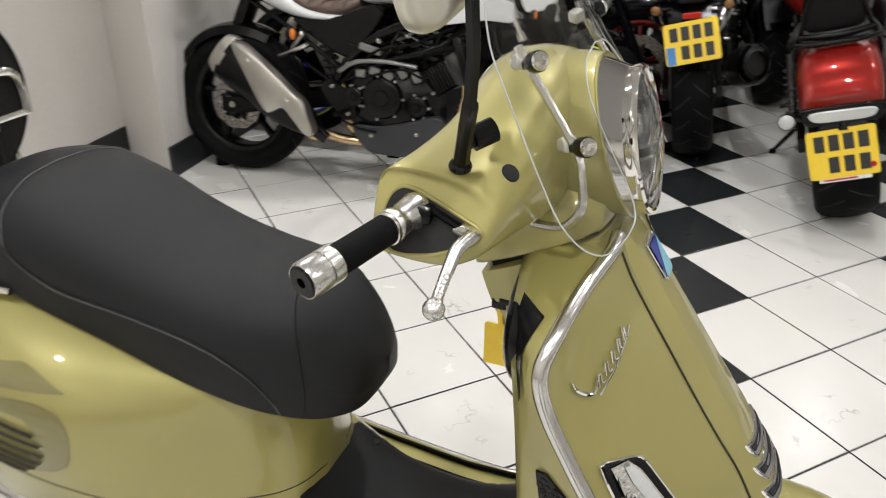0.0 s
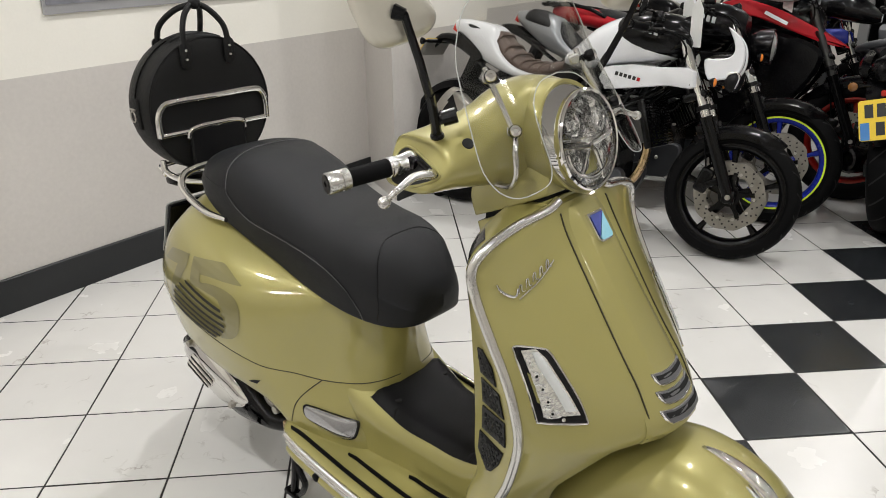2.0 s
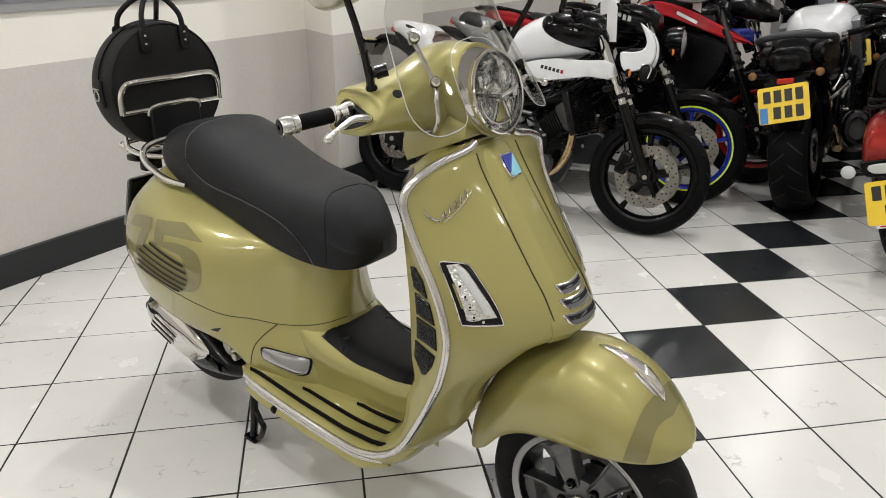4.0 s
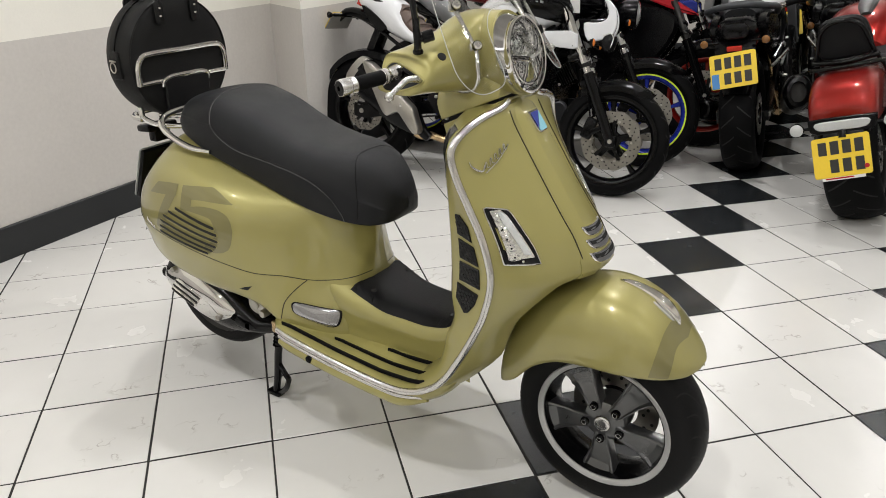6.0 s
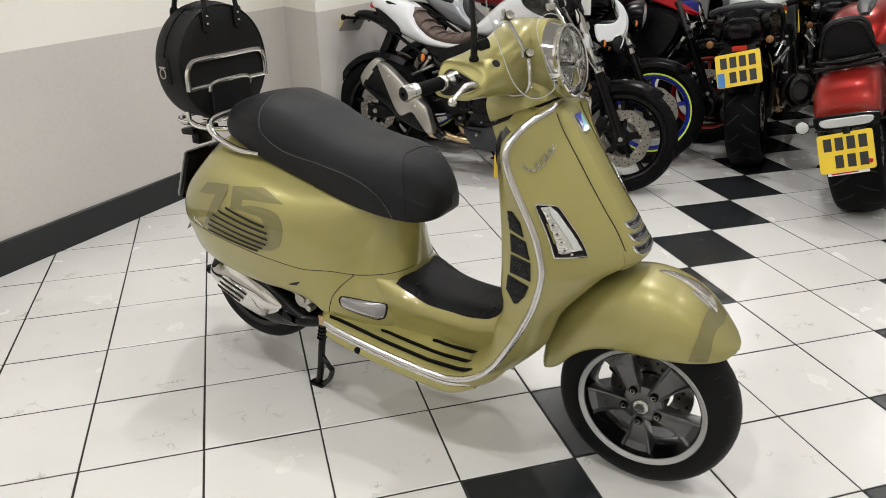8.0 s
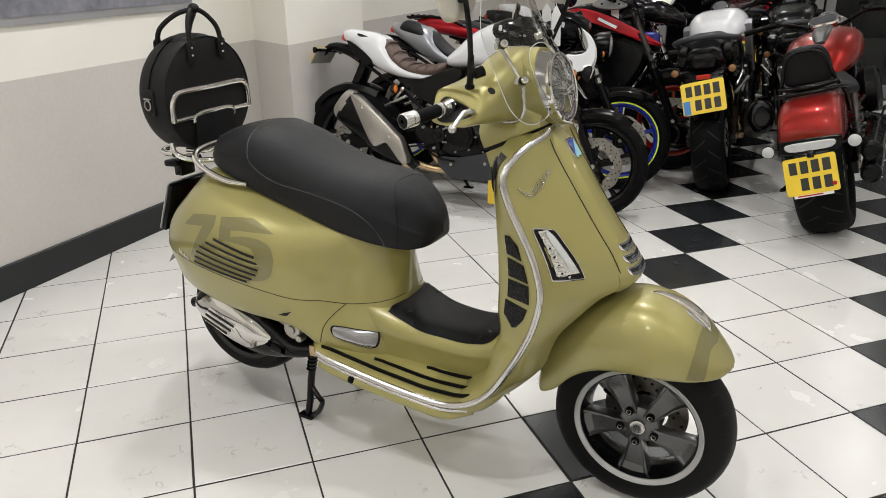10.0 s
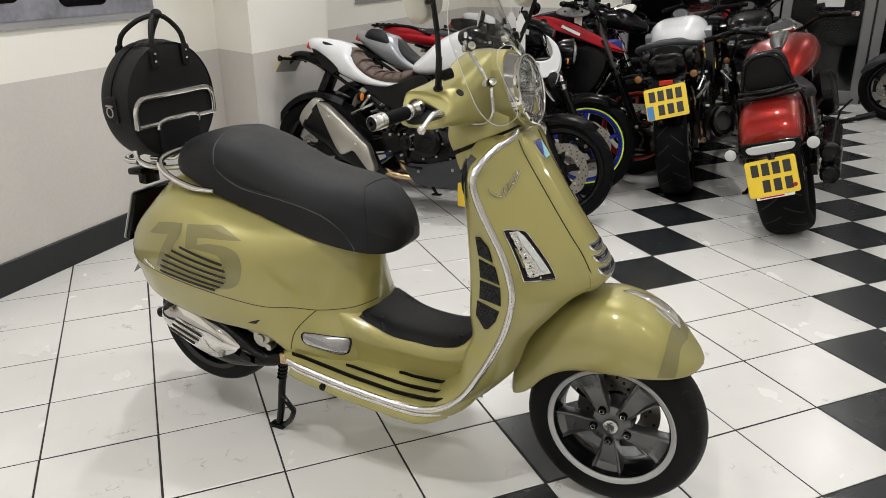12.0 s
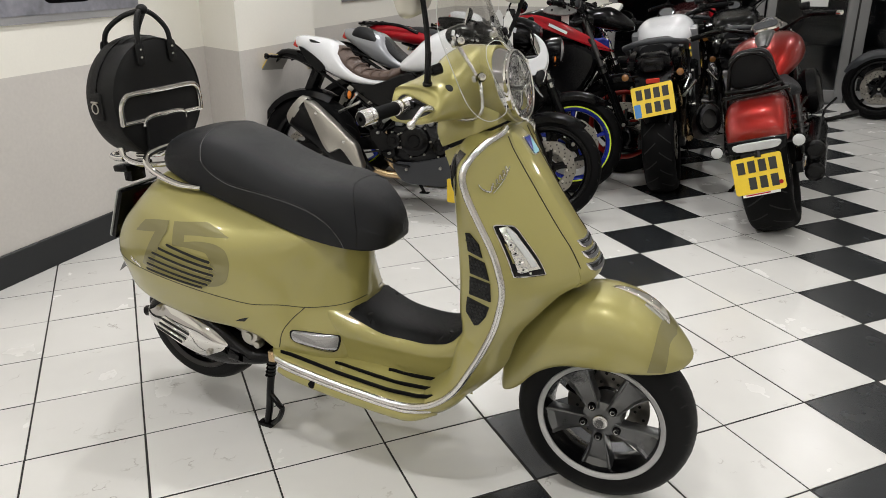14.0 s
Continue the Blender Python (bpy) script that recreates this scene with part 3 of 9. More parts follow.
# ---- bodywork ----
# u, half width at the shoulder, shoulder z, widest, widest z, seam half width, seam z, low half width, low z, top z
BODY = [
    (-0.212, 0.012, 0.538, 0.045, 0.525, 0.042, 0.503, 0.030, 0.475, 0.545),
    (-0.194, 0.045, 0.562, 0.102, 0.540, 0.103, 0.508, 0.075, 0.455, 0.572),
    (-0.150, 0.068, 0.612, 0.152, 0.552, 0.157, 0.509, 0.128, 0.430, 0.626),
    (-0.070, 0.088, 0.686, 0.194, 0.570, 0.198, 0.506, 0.174, 0.408, 0.702),
    (0.040, 0.115, 0.752, 0.230, 0.585, 0.227, 0.501, 0.205, 0.394, 0.770),
    (0.150, 0.142, 0.748, 0.249, 0.592, 0.244, 0.494, 0.222, 0.384, 0.770),
    (0.260, 0.148, 0.724, 0.256, 0.585, 0.250, 0.484, 0.228, 0.378, 0.745),
    (0.350, 0.150, 0.700, 0.248, 0.572, 0.244, 0.473, 0.226, 0.376, 0.720),
    (0.430, 0.148, 0.676, 0.220, 0.560, 0.226, 0.461, 0.218, 0.362, 0.695),
    (0.500, 0.142, 0.660, 0.182, 0.555, 0.192, 0.455, 0.208, 0.320, 0.680),
    (0.555, 0.128, 0.650, 0.148, 0.550, 0.160, 0.449, 0.196, 0.310, 0.670),
    (0.610, 0.104, 0.642, 0.116, 0.545, 0.132, 0.449, 0.180, 0.305, 0.660),
    (0.650, 0.070, 0.638, 0.080, 0.545, 0.106, 0.452, 0.160, 0.302, 0.655),
    (0.675, 0.034, 0.636, 0.042, 0.548, 0.074, 0.456, 0.140, 0.300, 0.650),
    (0.688, 0.012, 0.634, 0.016, 0.550, 0.030, 0.460, 0.120, 0.300, 0.645),
]
ctrl = []
for u, ws, zs, wm, zm, wj, zj, wl, zl, zt in BODY:
    u = u if u > 0.04 else 0.04 + (u - 0.04) * 0.88
    half = [(0.0, zt), (ws * 0.55, zt - 0.003), (ws, zs), ((ws + wm) / 2 + (wm - ws) * 0.22, zs - (zs - zm) * 0.38), (wm, zm), (wj, zj), ((wj + wl) / 2 + 0.003, (zj + zl) / 2), (wl, zl), (wl * 0.82, zl - 0.004)]
    ring = [(u, -y, z) for y, z in half[::-1]] + [(u, y, z) for y, z in half[1:]]
    ctrl.append(ring)
body_grid = surf(ctrl, 6, 5)
bm = bmesh.new()
skin(bm, body_grid)
bm.verts.ensure_lookup_table()
n_ring = body_grid.shape[1]
bm.faces.new([bm.verts[i] for i in range(n_ring)])
bm.faces.new([bm.verts[len(bm.verts) - n_ring + i] for i in range(n_ring)])
bmesh.ops.recalc_face_normals(bm, faces=bm.faces)
body_tree = BVHTree.FromBMesh(bm)
part("body", bm, GOLD, scooter, "olive gold metallic side bodywork")


def on_body(u, z, off=0.0, side=-1):
    """The place on the flank of the bodywork, seen square from the side."""
    hit, nor, _, _ = body_tree.ray_cast(Vector((u, side * 1.0, z)), Vector((0, -side, 0)))
    if hit is None:
        hit, nor, _, _ = body_tree.find_nearest(Vector((u, side * 0.2, z)))
    if nor.y * side < 0:
        nor = -nor
    return hit + nor * off


def flank_patch(bm, outline, off, side=-1, lower=None, step=0.012):
    """A thin layer that follows the flank inside an outline given as (u, z)."""
    tmp = bmesh.new()
    tmp.faces.new([tmp.verts.new((u, 0, z)) for u, z in outline])
    bmesh.ops.triangulate(tmp, faces=tmp.faces)
    for _ in range(5):
        long = [e for e in tmp.edges if e.calc_length() > step]
        if not long:
            break
        bmesh.ops.subdivide_edges(tmp, edges=long, cuts=1)
        bmesh.ops.triangulate(tmp, faces=tmp.faces)
    index = {}
    for v in tmp.verts:
        index[v] = bm.verts.new(on_body(v.co.x, v.co.z, off, side))
    for f in tmp.faces:
        bm.faces.new([index[v] for v in f.verts])
    tmp.free()


def flank_line(pts, r, name, mat, off=0.0, steps=10):
    bm = bmesh.new()
    fine = cr(pts, steps)
    tube(bm, [on_body(u, z, off) for u, z in fine], r, 6)
    part(name, bm, mat, scooter)
    bm = bmesh.new()
    tube(bm, [on_body(u, z, off, 1) for u, z in fine], r, 6)
    part(name, bm, mat, scooter)


# dark bead on the closed surface, paints the shade between body panels
GAP_SHADE = material("panel_gap_shade", (0.030, 0.025, 0.010), 0.6)
flank_line([(-0.17, 0.522), (-0.10, 0.511), (0.04, 0.502), (0.15, 0.494), (0.26, 0.484), (0.35, 0.473), (0.43, 0.461), (0.50, 0.457), (0.56, 0.447), (0.62, 0.449), (0.66, 0.454), (0.69, 0.460)], 0.0012, "gap_shade", GAP_SHADE)
flank_line([(0.560, 0.447), (0.530, 0.415), (0.508, 0.380), (0.500, 0.335)], 0.0014, "gap_shade", GAP_SHADE)

# shallow vents in the flank, with pressed rims; black film paints the shade inside
for side in (-1, 1):
    for i in range(6):
        t = i / 5
        u0, z0 = 0.176 - 0.110 * t, 0.606 - 0.090 * t
        u1, z1 = 0.338 - 0.066 * t - (0.0 if i < 3 else 0.006 * (i - 2)), 0.584 - 0.083 * t
        u0 = (0.173, 0.138, 0.108, 0.088, 0.075, 0.066)[i]
        z0 = (0.606, 0.590, 0.572, 0.552, 0.532, 0.513)[i]
        u1 = (0.322, 0.330, 0.330, 0.321, 0.305, 0.284)[i]
        z1 = (0.578, 0.560, 0.541, 0.524, 0.509, 0.497)[i]
        d = Vector((u1 - u0, 0, z1 - z0)).normalized()
        e = Vector((-d.z, 0, d.x))
        for hw, off, name, mat in ((0.0062, 0.0024, "vent_rim", GOLD), (0.0040, 0.0036, "vent_slot", BLACK_HOLE)):
            line = [Vector((u0 + (u1 - u0) * k / 8, 0, z0 + (z1 - z0) * k / 8)) for k in range(9)]
            out = [p + e * hw for p in line] + [line[-1] + d * hw] + [p - e * hw for p in line[::-1]] + [line[0] - d * hw]
            bm = bmesh.new()
            flank_patch(bm, [(p.x, p.z) for p in out], off, side, step=0.012)
            part(name, bm, mat, scooter)

# large tone-on-tone figures on the flank
def flank_ribbon(bm, upper, lower, off, side, along=10, across=12):
    """A band of thin film laid on the flank between two edges given as (u, z)."""
    a, b = cr(upper, along), cr(lower, along)
    skin(bm, [[on_body(*(p + (q - p) * k / across), off, side) for k in range(across + 1)] for p, q in zip(a, b)])


SEVEN = (([(0.028, 0.621), (0.120, 0.634), (0.170, 0.643)], [(0.074, 0.660), (0.125, 0.668), (0.175, 0.672)]), ([(0.120, 0.634), (0.083, 0.580), (0.046, 0.524)], [(0.170, 0.643), (0.132, 0.588), (0.094, 0.516)]))
FIVE = (([(0.193, 0.672), (0.193, 0.640), (0.192, 0.607)], [(0.236, 0.675), (0.236, 0.645), (0.236, 0.609)]), ([(0.236, 0.675), (0.273, 0.677), (0.304, 0.675), (0.370, 0.645)], [(0.236, 0.641), (0.273, 0.644), (0.313, 0.644), (0.368, 0.643)]),
        ([(0.236, 0.623), (0.281, 0.630), (0.329, 0.628), (0.364, 0.613), (0.378, 0.583), (0.377, 0.554), (0.366, 0.526), (0.343, 0.510), (0.314, 0.503), (0.273, 0.498)], [(0.236, 0.609), (0.272, 0.607), (0.304, 0.603), (0.315, 0.595), (0.323, 0.579), (0.323, 0.564), (0.318, 0.549), (0.307, 0.537), (0.298, 0.530), (0.284, 0.528)]))
for side in (-1, 1):
    for glyph in (SEVEN, FIVE):
        bm = bmesh.new()
        for upper, lower in glyph:
            flank_ribbon(bm, upper, lower, 0.0011, side)
        part("numeral", bm, GOLD_DARK, scooter, "darker tone-on-tone figure on the flank")
# small chrome lettering, drawn as a plain slanted bar
bm = bmesh.new()
for k in range(6):
    u = -0.012 + 0.0085 * k
    z = 0.531 - 0.0030 * k
    tube(bm, [on_body(u - 0.003, z - 0.008, 0.003), on_body(u + 0.002, z + 0.004, 0.003)], 0.0016, 5)
tube(bm, [on_body(-0.014, 0.525, 0.003), on_body(0.035, 0.509, 0.003)], 0.0014, 5)
part("model_badge", bm, CHROME, scooter, "small chrome script on the flank")
# small dark arrow-shaped plug low on the flank
bm = bmesh.new()
flank_patch(bm, [(0.372, 0.402), (0.392, 0.412), (0.418, 0.420), (0.402, 0.404)], 0.0012)
part("body_plug", bm, BLACK_HOLE, scooter)

# ---- seat ----
SEAT = [  # u, half width, low z, top z, edge drop
    (0.020, 0.030, 0.790, 0.815, 0.010), (0.035, 0.075, 0.785, 0.838, 0.018), (0.070, 0.115, 0.782, 0.868, 0.026), (0.130, 0.140, 0.770, 0.893, 0.030), (0.220, 0.154, 0.744, 0.903, 0.032),
    (0.320, 0.154, 0.716, 0.882, 0.036), (0.400, 0.150, 0.692, 0.850, 0.036), (0.480, 0.149, 0.668, 0.822, 0.036), (0.560, 0.147, 0.648, 0.806, 0.036), (0.630, 0.140, 0.634, 0.799, 0.036),
    (0.690, 0.124, 0.624, 0.784, 0.040), (0.735, 0.102, 0.620, 0.754, 0.040), (0.768, 0.074, 0.625, 0.718, 0.030), (0.782, 0.044, 0.636, 0.694, 0.016), (0.7885, 0.012, 0.652, 0.678, 0.004), (0.7905, 0.0015, 0.6640, 0.6665, 0.0005)]
ctrl = []
for u, w, zl, zt, dr in SEAT:
    half = [(0, zt), (w * 0.5, zt - dr * 0.12), (w * 0.80, zt - dr * 0.62), (w * 0.955, zt - dr * 1.7), (w, (zl + zt) / 2 - 0.012), (w * 0.985, zl + 0.016), (w * 0.93, zl), (w * 0.5, zl - 0.004)]
    ctrl.append([(u, -y, z) for y, z in half[::-1]] + [(u, y, z) for y, z in half[1:]])
seat_grid = surf(ctrl, 6, 4)
bm = bmesh.new()
skin(bm, seat_grid, False)
bm.verts.ensure_lookup_table()
k = seat_grid.shape[1]
bm.faces.new([bm.verts[i] for i in range(k)])
bm.faces.new([bm.verts[len(bm.verts) - k + i] for i in range(k)])
for i in range(len(seat_grid) - 1):
    a, b = bm.verts[i * k], bm.verts[(i + 1) * k]
    c, d = bm.verts[i * k + k - 1], bm.verts[(i + 1) * k + k - 1]
    bm.faces.new((a, b, d, c))
bmesh.ops.recalc_face_normals(bm, faces=bm.faces)
seat_tree = BVHTree.FromBMesh(bm)
seat = part("seat", bm, VINYL, scooter, "black vinyl seat with grey stitching")


def on_seat(p, off):
    hit, nor, _, _ = seat_tree.find_nearest(Vector(p))
    if nor.dot(Vector(p) - Vector((p[0], 0, 0.72))) < 0:
        nor = -nor
    return hit + nor * off


for side in (-1, 1):
    line = cr([(0.206, 0.0, 0.906), (0.212, 0.060, 0.900), (0.228, 0.115, 0.862), (0.245, 0.145, 0.825), (0.298, 0.158, 0.790), (0.360, 0.160, 0.772), (0.492, 0.160, 0.756), (0.575, 0.156, 0.735), (0.635, 0.145, 0.700), (0.665, 0.138, 0.660), (0.675, 0.130, 0.634)], 10)
    bm = bmesh.new()
    tube(bm, [on_seat((u, side * y, z), 0.0004) for u, y, z in line], 0.0017, 6)
    part("piping", bm, VINYL_SIDE, seat, "raised seam")
    bm = bmesh.new()
    for q in range(0, len(line) - 1):
        a, b = Vector(line[q]), Vector(line[q + 1])
        for f0, f1 in ((0.05, 0.40), (0.55, 0.90)):
            p0, p1 = a.lerp(b, f0), a.lerp(b, f1)
            tube(bm, [on_seat((p.x + 0.004, side * (p.y + 0.0), p.z - 0.005), 0.0012) for p in (p0, p1)], 0.0010, 4)
    part("stitching", bm, STITCH, seat, "grey thread")
    bm = bmesh.new()
    line = cr([(0.672, 0.0, 0.798), (0.675, 0.050, 0.792), (0.692, 0.088, 0.765), (0.707, 0.108, 0.720), (0.712, 0.112, 0.670), (0.707, 0.112, 0.634)], 6)
    tube(bm, [on_seat((u, side * y, z), 0.0002) for u, y, z in line], 0.0012, 5)
    part("piping", bm, VINYL_SIDE, seat, "raised seam")
    bm = bmesh.new()
    line = cr([(0.245, 0.145, 0.828), (0.190, 0.150, 0.832), (0.130, 0.142, 0.838), (0.070, 0.118, 0.830), (0.030, 0.070, 0.815)], 6)
    tube(bm, [on_seat((u, side * y, z), 0.0002) for u, y, z in line], 0.0012, 5)
    part("piping", bm, VINYL_SIDE, seat, "raised seam")

# ---- floor, tunnel and leg shield ----
bm = bmesh.new()
rows = []
for u, w, zt, zb in ((0.470, 0.205, 0.330, 0.300), (0.500, 0.232, 0.330, 0.272), (0.56, 0.238, 0.322, 0.262), (0.70, 0.240, 0.302, 0.245), (0.85, 0.241, 0.288, 0.232), (0.95, 0.240, 0.292, 0.238), (1.01, 0.236, 0.312, 0.262), (1.06, 0.226, 0.350, 0.305), (1.09, 0.21, 0.40, 0.36)):
    half = [(0, zt), (w * 0.6, zt), (w * 0.95, zt - 0.004), (w, zt - 0.016), (w * 0.99, zt - 0.034), (w * 0.93, zb + 0.006), (w * 0.8, zb), (0, zb)]
    rows.append([(u, -y, z) for y, z in half] + [(u, y, z) for y, z in half[-2:0:-1]])
skin(bm, surf(rows, 5, 2, True), True, True)
part("floorboard", bm, GOLD, scooter)
bm = bmesh.new()
rows = []
for u, w, z in ((0.60, 0.138, 0.480), (0.64, 0.141, 0.455), (0.70, 0.134, 0.428), (0.77, 0.119, 0.405), (0.85, 0.112, 0.396), (0.92, 0.112, 0.398), (0.98, 0.114, 0.420), (1.05, 0.118, 0.470)):
    half = [(0, z), (w * 0.55, z - 0.003), (w * 0.83, z - 0.018), (w * 0.97, z - 0.045), (w * 0.97, 0.335), (w * 0.99, 0.305), (w * 1.0, 0.270)]
    rows.append([(u, -y, q) for y, q in half[::-1]] + [(u, y, q) for y, q in half[1:]])
tunnel_grid = surf(rows, 5, 4)
skin(bm, tunnel_grid)
tunnel_tree = BVHTree.FromBMesh(bm)
part("tunnel", bm, GOLD, scooter)


def on_tunnel(x, y, off):
    hit, nor, _, _ = tunnel_tree.ray_cast(Vector((x, y, 1.0)), Vector((0, 0, -1)))
    if hit is None:
        return Vector((x, y, 0.3 + off))
    return hit + Vector((0, 0, off))


bm = bmesh.new()
out = cr([(0.674, -0.111), (0.671, -0.104), (0.670, -0.05), (0.669, 0.0), (0.670, 0.05), (0.671, 0.104), (0.674, 0.111), (0.76, 0.104), (0.84, 0.096), (0.92, 0.095), (1.00, 0.090), (1.015, 0.0), (1.00, -0.090), (0.92, -0.095), (0.84, -0.096), (0.76, -0.104)], 4, True)
tmp = bmesh.new()
tmp.faces.new([tmp.verts.new((x, y, 0)) for x, y in out])
bmesh.ops.triangulate(tmp, faces=tmp.faces)
for _ in range(5):
    bmesh.ops.subdivide_edges(tmp, edges=[e for e in tmp.edges if e.calc_length() > 0.02], cuts=1)
    bmesh.ops.triangulate(tmp, faces=tmp.faces)
edge = {v for e in tmp.edges if len(e.link_faces) == 1 for v in e.verts}
for v in tmp.verts:
    v.co = on_tunnel(v.co.x, v.co.y, 0.002 if v in edge else 0.008)
part("floor_mat", tmp, MAT_RUBBER, scooter, "black rubber tunnel mat")
bm.free()
for x, y in ((0.72, -0.075), (0.72, 0.075), (0.97, -0.07)):
    bm = bmesh.new()
    p = on_tunnel(x, y, 0.008)
    revolve(bm, [(0.0, 0.001), (0.007, 0.001), (0.008, 0.0), (0.008, -0.004)], 14, "Z", p)
    part("mat_plug", bm, BLACK_HOLE, scooter)

# black rubber strips along the floor
STRIP_Z = [(0.50, 0.331), (0.56, 0.323), (0.70, 0.303), (0.85, 0.2895), (0.95, 0.2935), (1.01, 0.313), (1.06, 0.352)]
for side in (-1, 1):
    for start, y0, y1 in ((0.512, 0.217, 0.220), (0.664, 0.176, 0.172), (0.805, 0.127, 0.118)):
        bm = bmesh.new()
        pts = []
        for k in range(19):
            u = start + (1.055 - start) * k / 18
            t = (u - start) / (1.055 - start)
            y = y0 + (y1 - y0) * t ** 3 + (0.004 if k in (0,) else 0)
            z = np.interp(u, [q[0] for q in STRIP_Z], [q[1] for q in STRIP_Z])
            pts.append((u, side * y, z))
        rows = []
        for k, (u, y, z) in enumerate(pts):
            hw = 0.0034 if 0 < k < 18 else 0.0018
            rows.append([(u, y - hw, z - 0.004), (u, y - hw, z + 0.003), (u, y - hw * 0.6, z + 0.005), (u, y + hw * 0.6, z + 0.005), (u, y + hw, z + 0.003), (u, y + hw, z - 0.004)])
        skin(bm, rows, True, True)
        part("floor_strip", bm, RUBBER, scooter, "black rubber floor strip")

# leg shield: z, trim u, trim half width, seam u, seam half width, back u, back half width
SHIELD = [
    (0.275, 0.955, 0.236, 1.0, 0.19, 0.93, 0.216),
    (0.31, 1.012, 0.238, 1.06, 0.19, 0.98, 0.216),
    (0.355, 1.055, 0.241, 1.112, 0.175, 1.02, 0.216),
    (0.405, 1.086, 0.2438, 1.156, 0.155, 1.038, 0.216),
    (0.452, 1.112, 0.2435, 1.172, 0.15, 1.05, 0.22),
    (0.5, 1.135, 0.2417, 1.192, 0.15, 1.066, 0.213),
    (0.552, 1.155, 0.239, 1.232, 0.146, 1.06, 0.213),
    (0.6, 1.166, 0.2365, 1.276, 0.118, 1.06, 0.213),
    (0.628, 1.169, 0.2365, 1.3140, 0.078, 1.06, 0.213),
    (0.69, 1.158, 0.2365, 1.2895, 0.073, 1.058, 0.213),
    (0.742, 1.138, 0.2365, 1.2525, 0.071, 1.054, 0.213),
    (0.792, 1.111, 0.2365, 1.2180, 0.07, 1.05, 0.213),
    (0.854, 1.08, 0.2365, 1.1775, 0.07, 1.044, 0.213),
    (0.9, 1.07, 0.2365, 1.1475, 0.07, 1.032, 0.188),
    (0.932, 1.078, 0.212, 1.1278, 0.07, 1.028, 0.162),
    (0.955, 1.09, 0.15, 1.1161, 0.068, 1.034, 0.112),
    (0.968, 1.104, 0.09, 1.1079, 0.066, 1.044, 0.072),
]


def shield_front(z, a, off=0.0, side=-1):
    """The outer face of the leg shield; a runs from the trim (0) to the middle seam (1)."""
    def at(zz, aa):
        ue, we, us, ws, _, _ = table(SHIELD, zz)
        s, c = math.sin(aa * math.pi / 2), math.cos(aa * math.pi / 2)
        bow = float(np.interp(zz, [0.50, 0.68], [1.3, 1.7]))
        return Vector((ue + (us - ue) * max(s, 0) ** bow, side * (ws + (we - ws) * max(c, 0) ** bow), zz))
    p = at(z, a)
    if off:
        d1 = at(min(z + 0.01, 0.965), a) - at(z - 0.01, a)
        d2 = at(z, min(a + 0.03, 1)) - at(z, max(a - 0.03, 0))
        nor = d1.cross(d2).normalized()
        if nor.x < 0:
            nor = -nor
        p = p + nor * off
    return p


zs = cr([[row[0]] for row in SHIELD], 3)[:, 0]
rings = []
for z in zs:
    ue, we, us, ws, ub, wb = table(SHIELD, z)
    half = [shield_front(z, a, 0, 1) for a in (1, 0.9, 0.8, 0.7, 0.6, 0.5, 0.4, 0.3, 0.2, 0.1, 0.05, 0.0)]
    half += [Vector((ue - 0.012, we - 0.002, z)), Vector((ub + 0.004, wb + 0.004, z)), Vector((ub - 0.008, wb - 0.008, z)), Vector((ub - 0.022, wb * 0.55, z))]
    full = [Vector((p.x, -p.y, p.z)) for p in half] + [Vector((half[-1].x - 0.006, 0, z))] + half[::-1] + [Vector((half[0].x - (0.004 if z > 0.62 else 0.05), 0, z))]
    rings.append(full)
bm = bmesh.new()
skin(bm, rings, True, True)
shield = part("leg_shield", bm, GOLD, scooter, "olive gold leg shield", angle=50)

# polished trim round the shield and along the floor
for side in (-1, 1):
    line = [(z, *table(SHIELD, z)[:2]) for z in (0.968, 0.955, 0.932, 0.900, 0.854, 0.792, 0.742, 0.690, 0.628, 0.552, 0.500, 0.452, 0.405, 0.355, 0.310)]
    pts = [(1.108, side * 0.066, 0.978)] + [(u + 0.002, side * (w + 0.001), z) for z, u, w in line] + [(0.955, side * 0.241, 0.279), (0.873, side * 0.243, 0.2705), (0.700, side * 0.242, 0.285), (0.56, side * 0.240, 0.304), (0.505, side * 0.234, 0.313)]
    bm = bmesh.new()
    tube(bm, pts, 0.0085, 12, smooth=6)
    part("edge_trim", bm, TRIM, scooter, "polished aluminium edge trim")
    low = [(0.985, side * 0.236, 0.268), (0.930, side * 0.240, 0.257), (0.873, side * 0.243, 0.2555), (0.700, side * 0.243, 0.270), (0.56, side * 0.241, 0.289), (0.512, side * 0.236, 0.297)]
    bm = bmesh.new()
    tube(bm, low, [0.003, 0.0060, 0.0060, 0.0060, 0.0060, 0.0060], 10, smooth=5)
    part("edge_trim", bm, TRIM, scooter, "polished aluminium edge trim")
    bm = bmesh.new()
    tube(bm, [(0.995, side * 0.226, 0.262)] + [(u, y - side * 0.007, z - 0.017) for u, y, z in low[1:]], [0.006, 0.014, 0.015, 0.015, 0.015, 0.013], 12, smooth=5)
    part("floor_lip", bm, GOLD, scooter, "olive gold edge under the floor trim")

bm = bmesh.new()
revolve(bm, [(0, -0.2530), (0.006, -0.2530), (0.0095, -0.2515), (0.0105, -0.2470), (0.0105, -0.2300)], 18, "Y", (0.628, 0, 0.2660))
part("sill_plug", bm, RUBBER, scooter, "round black rubber plug")

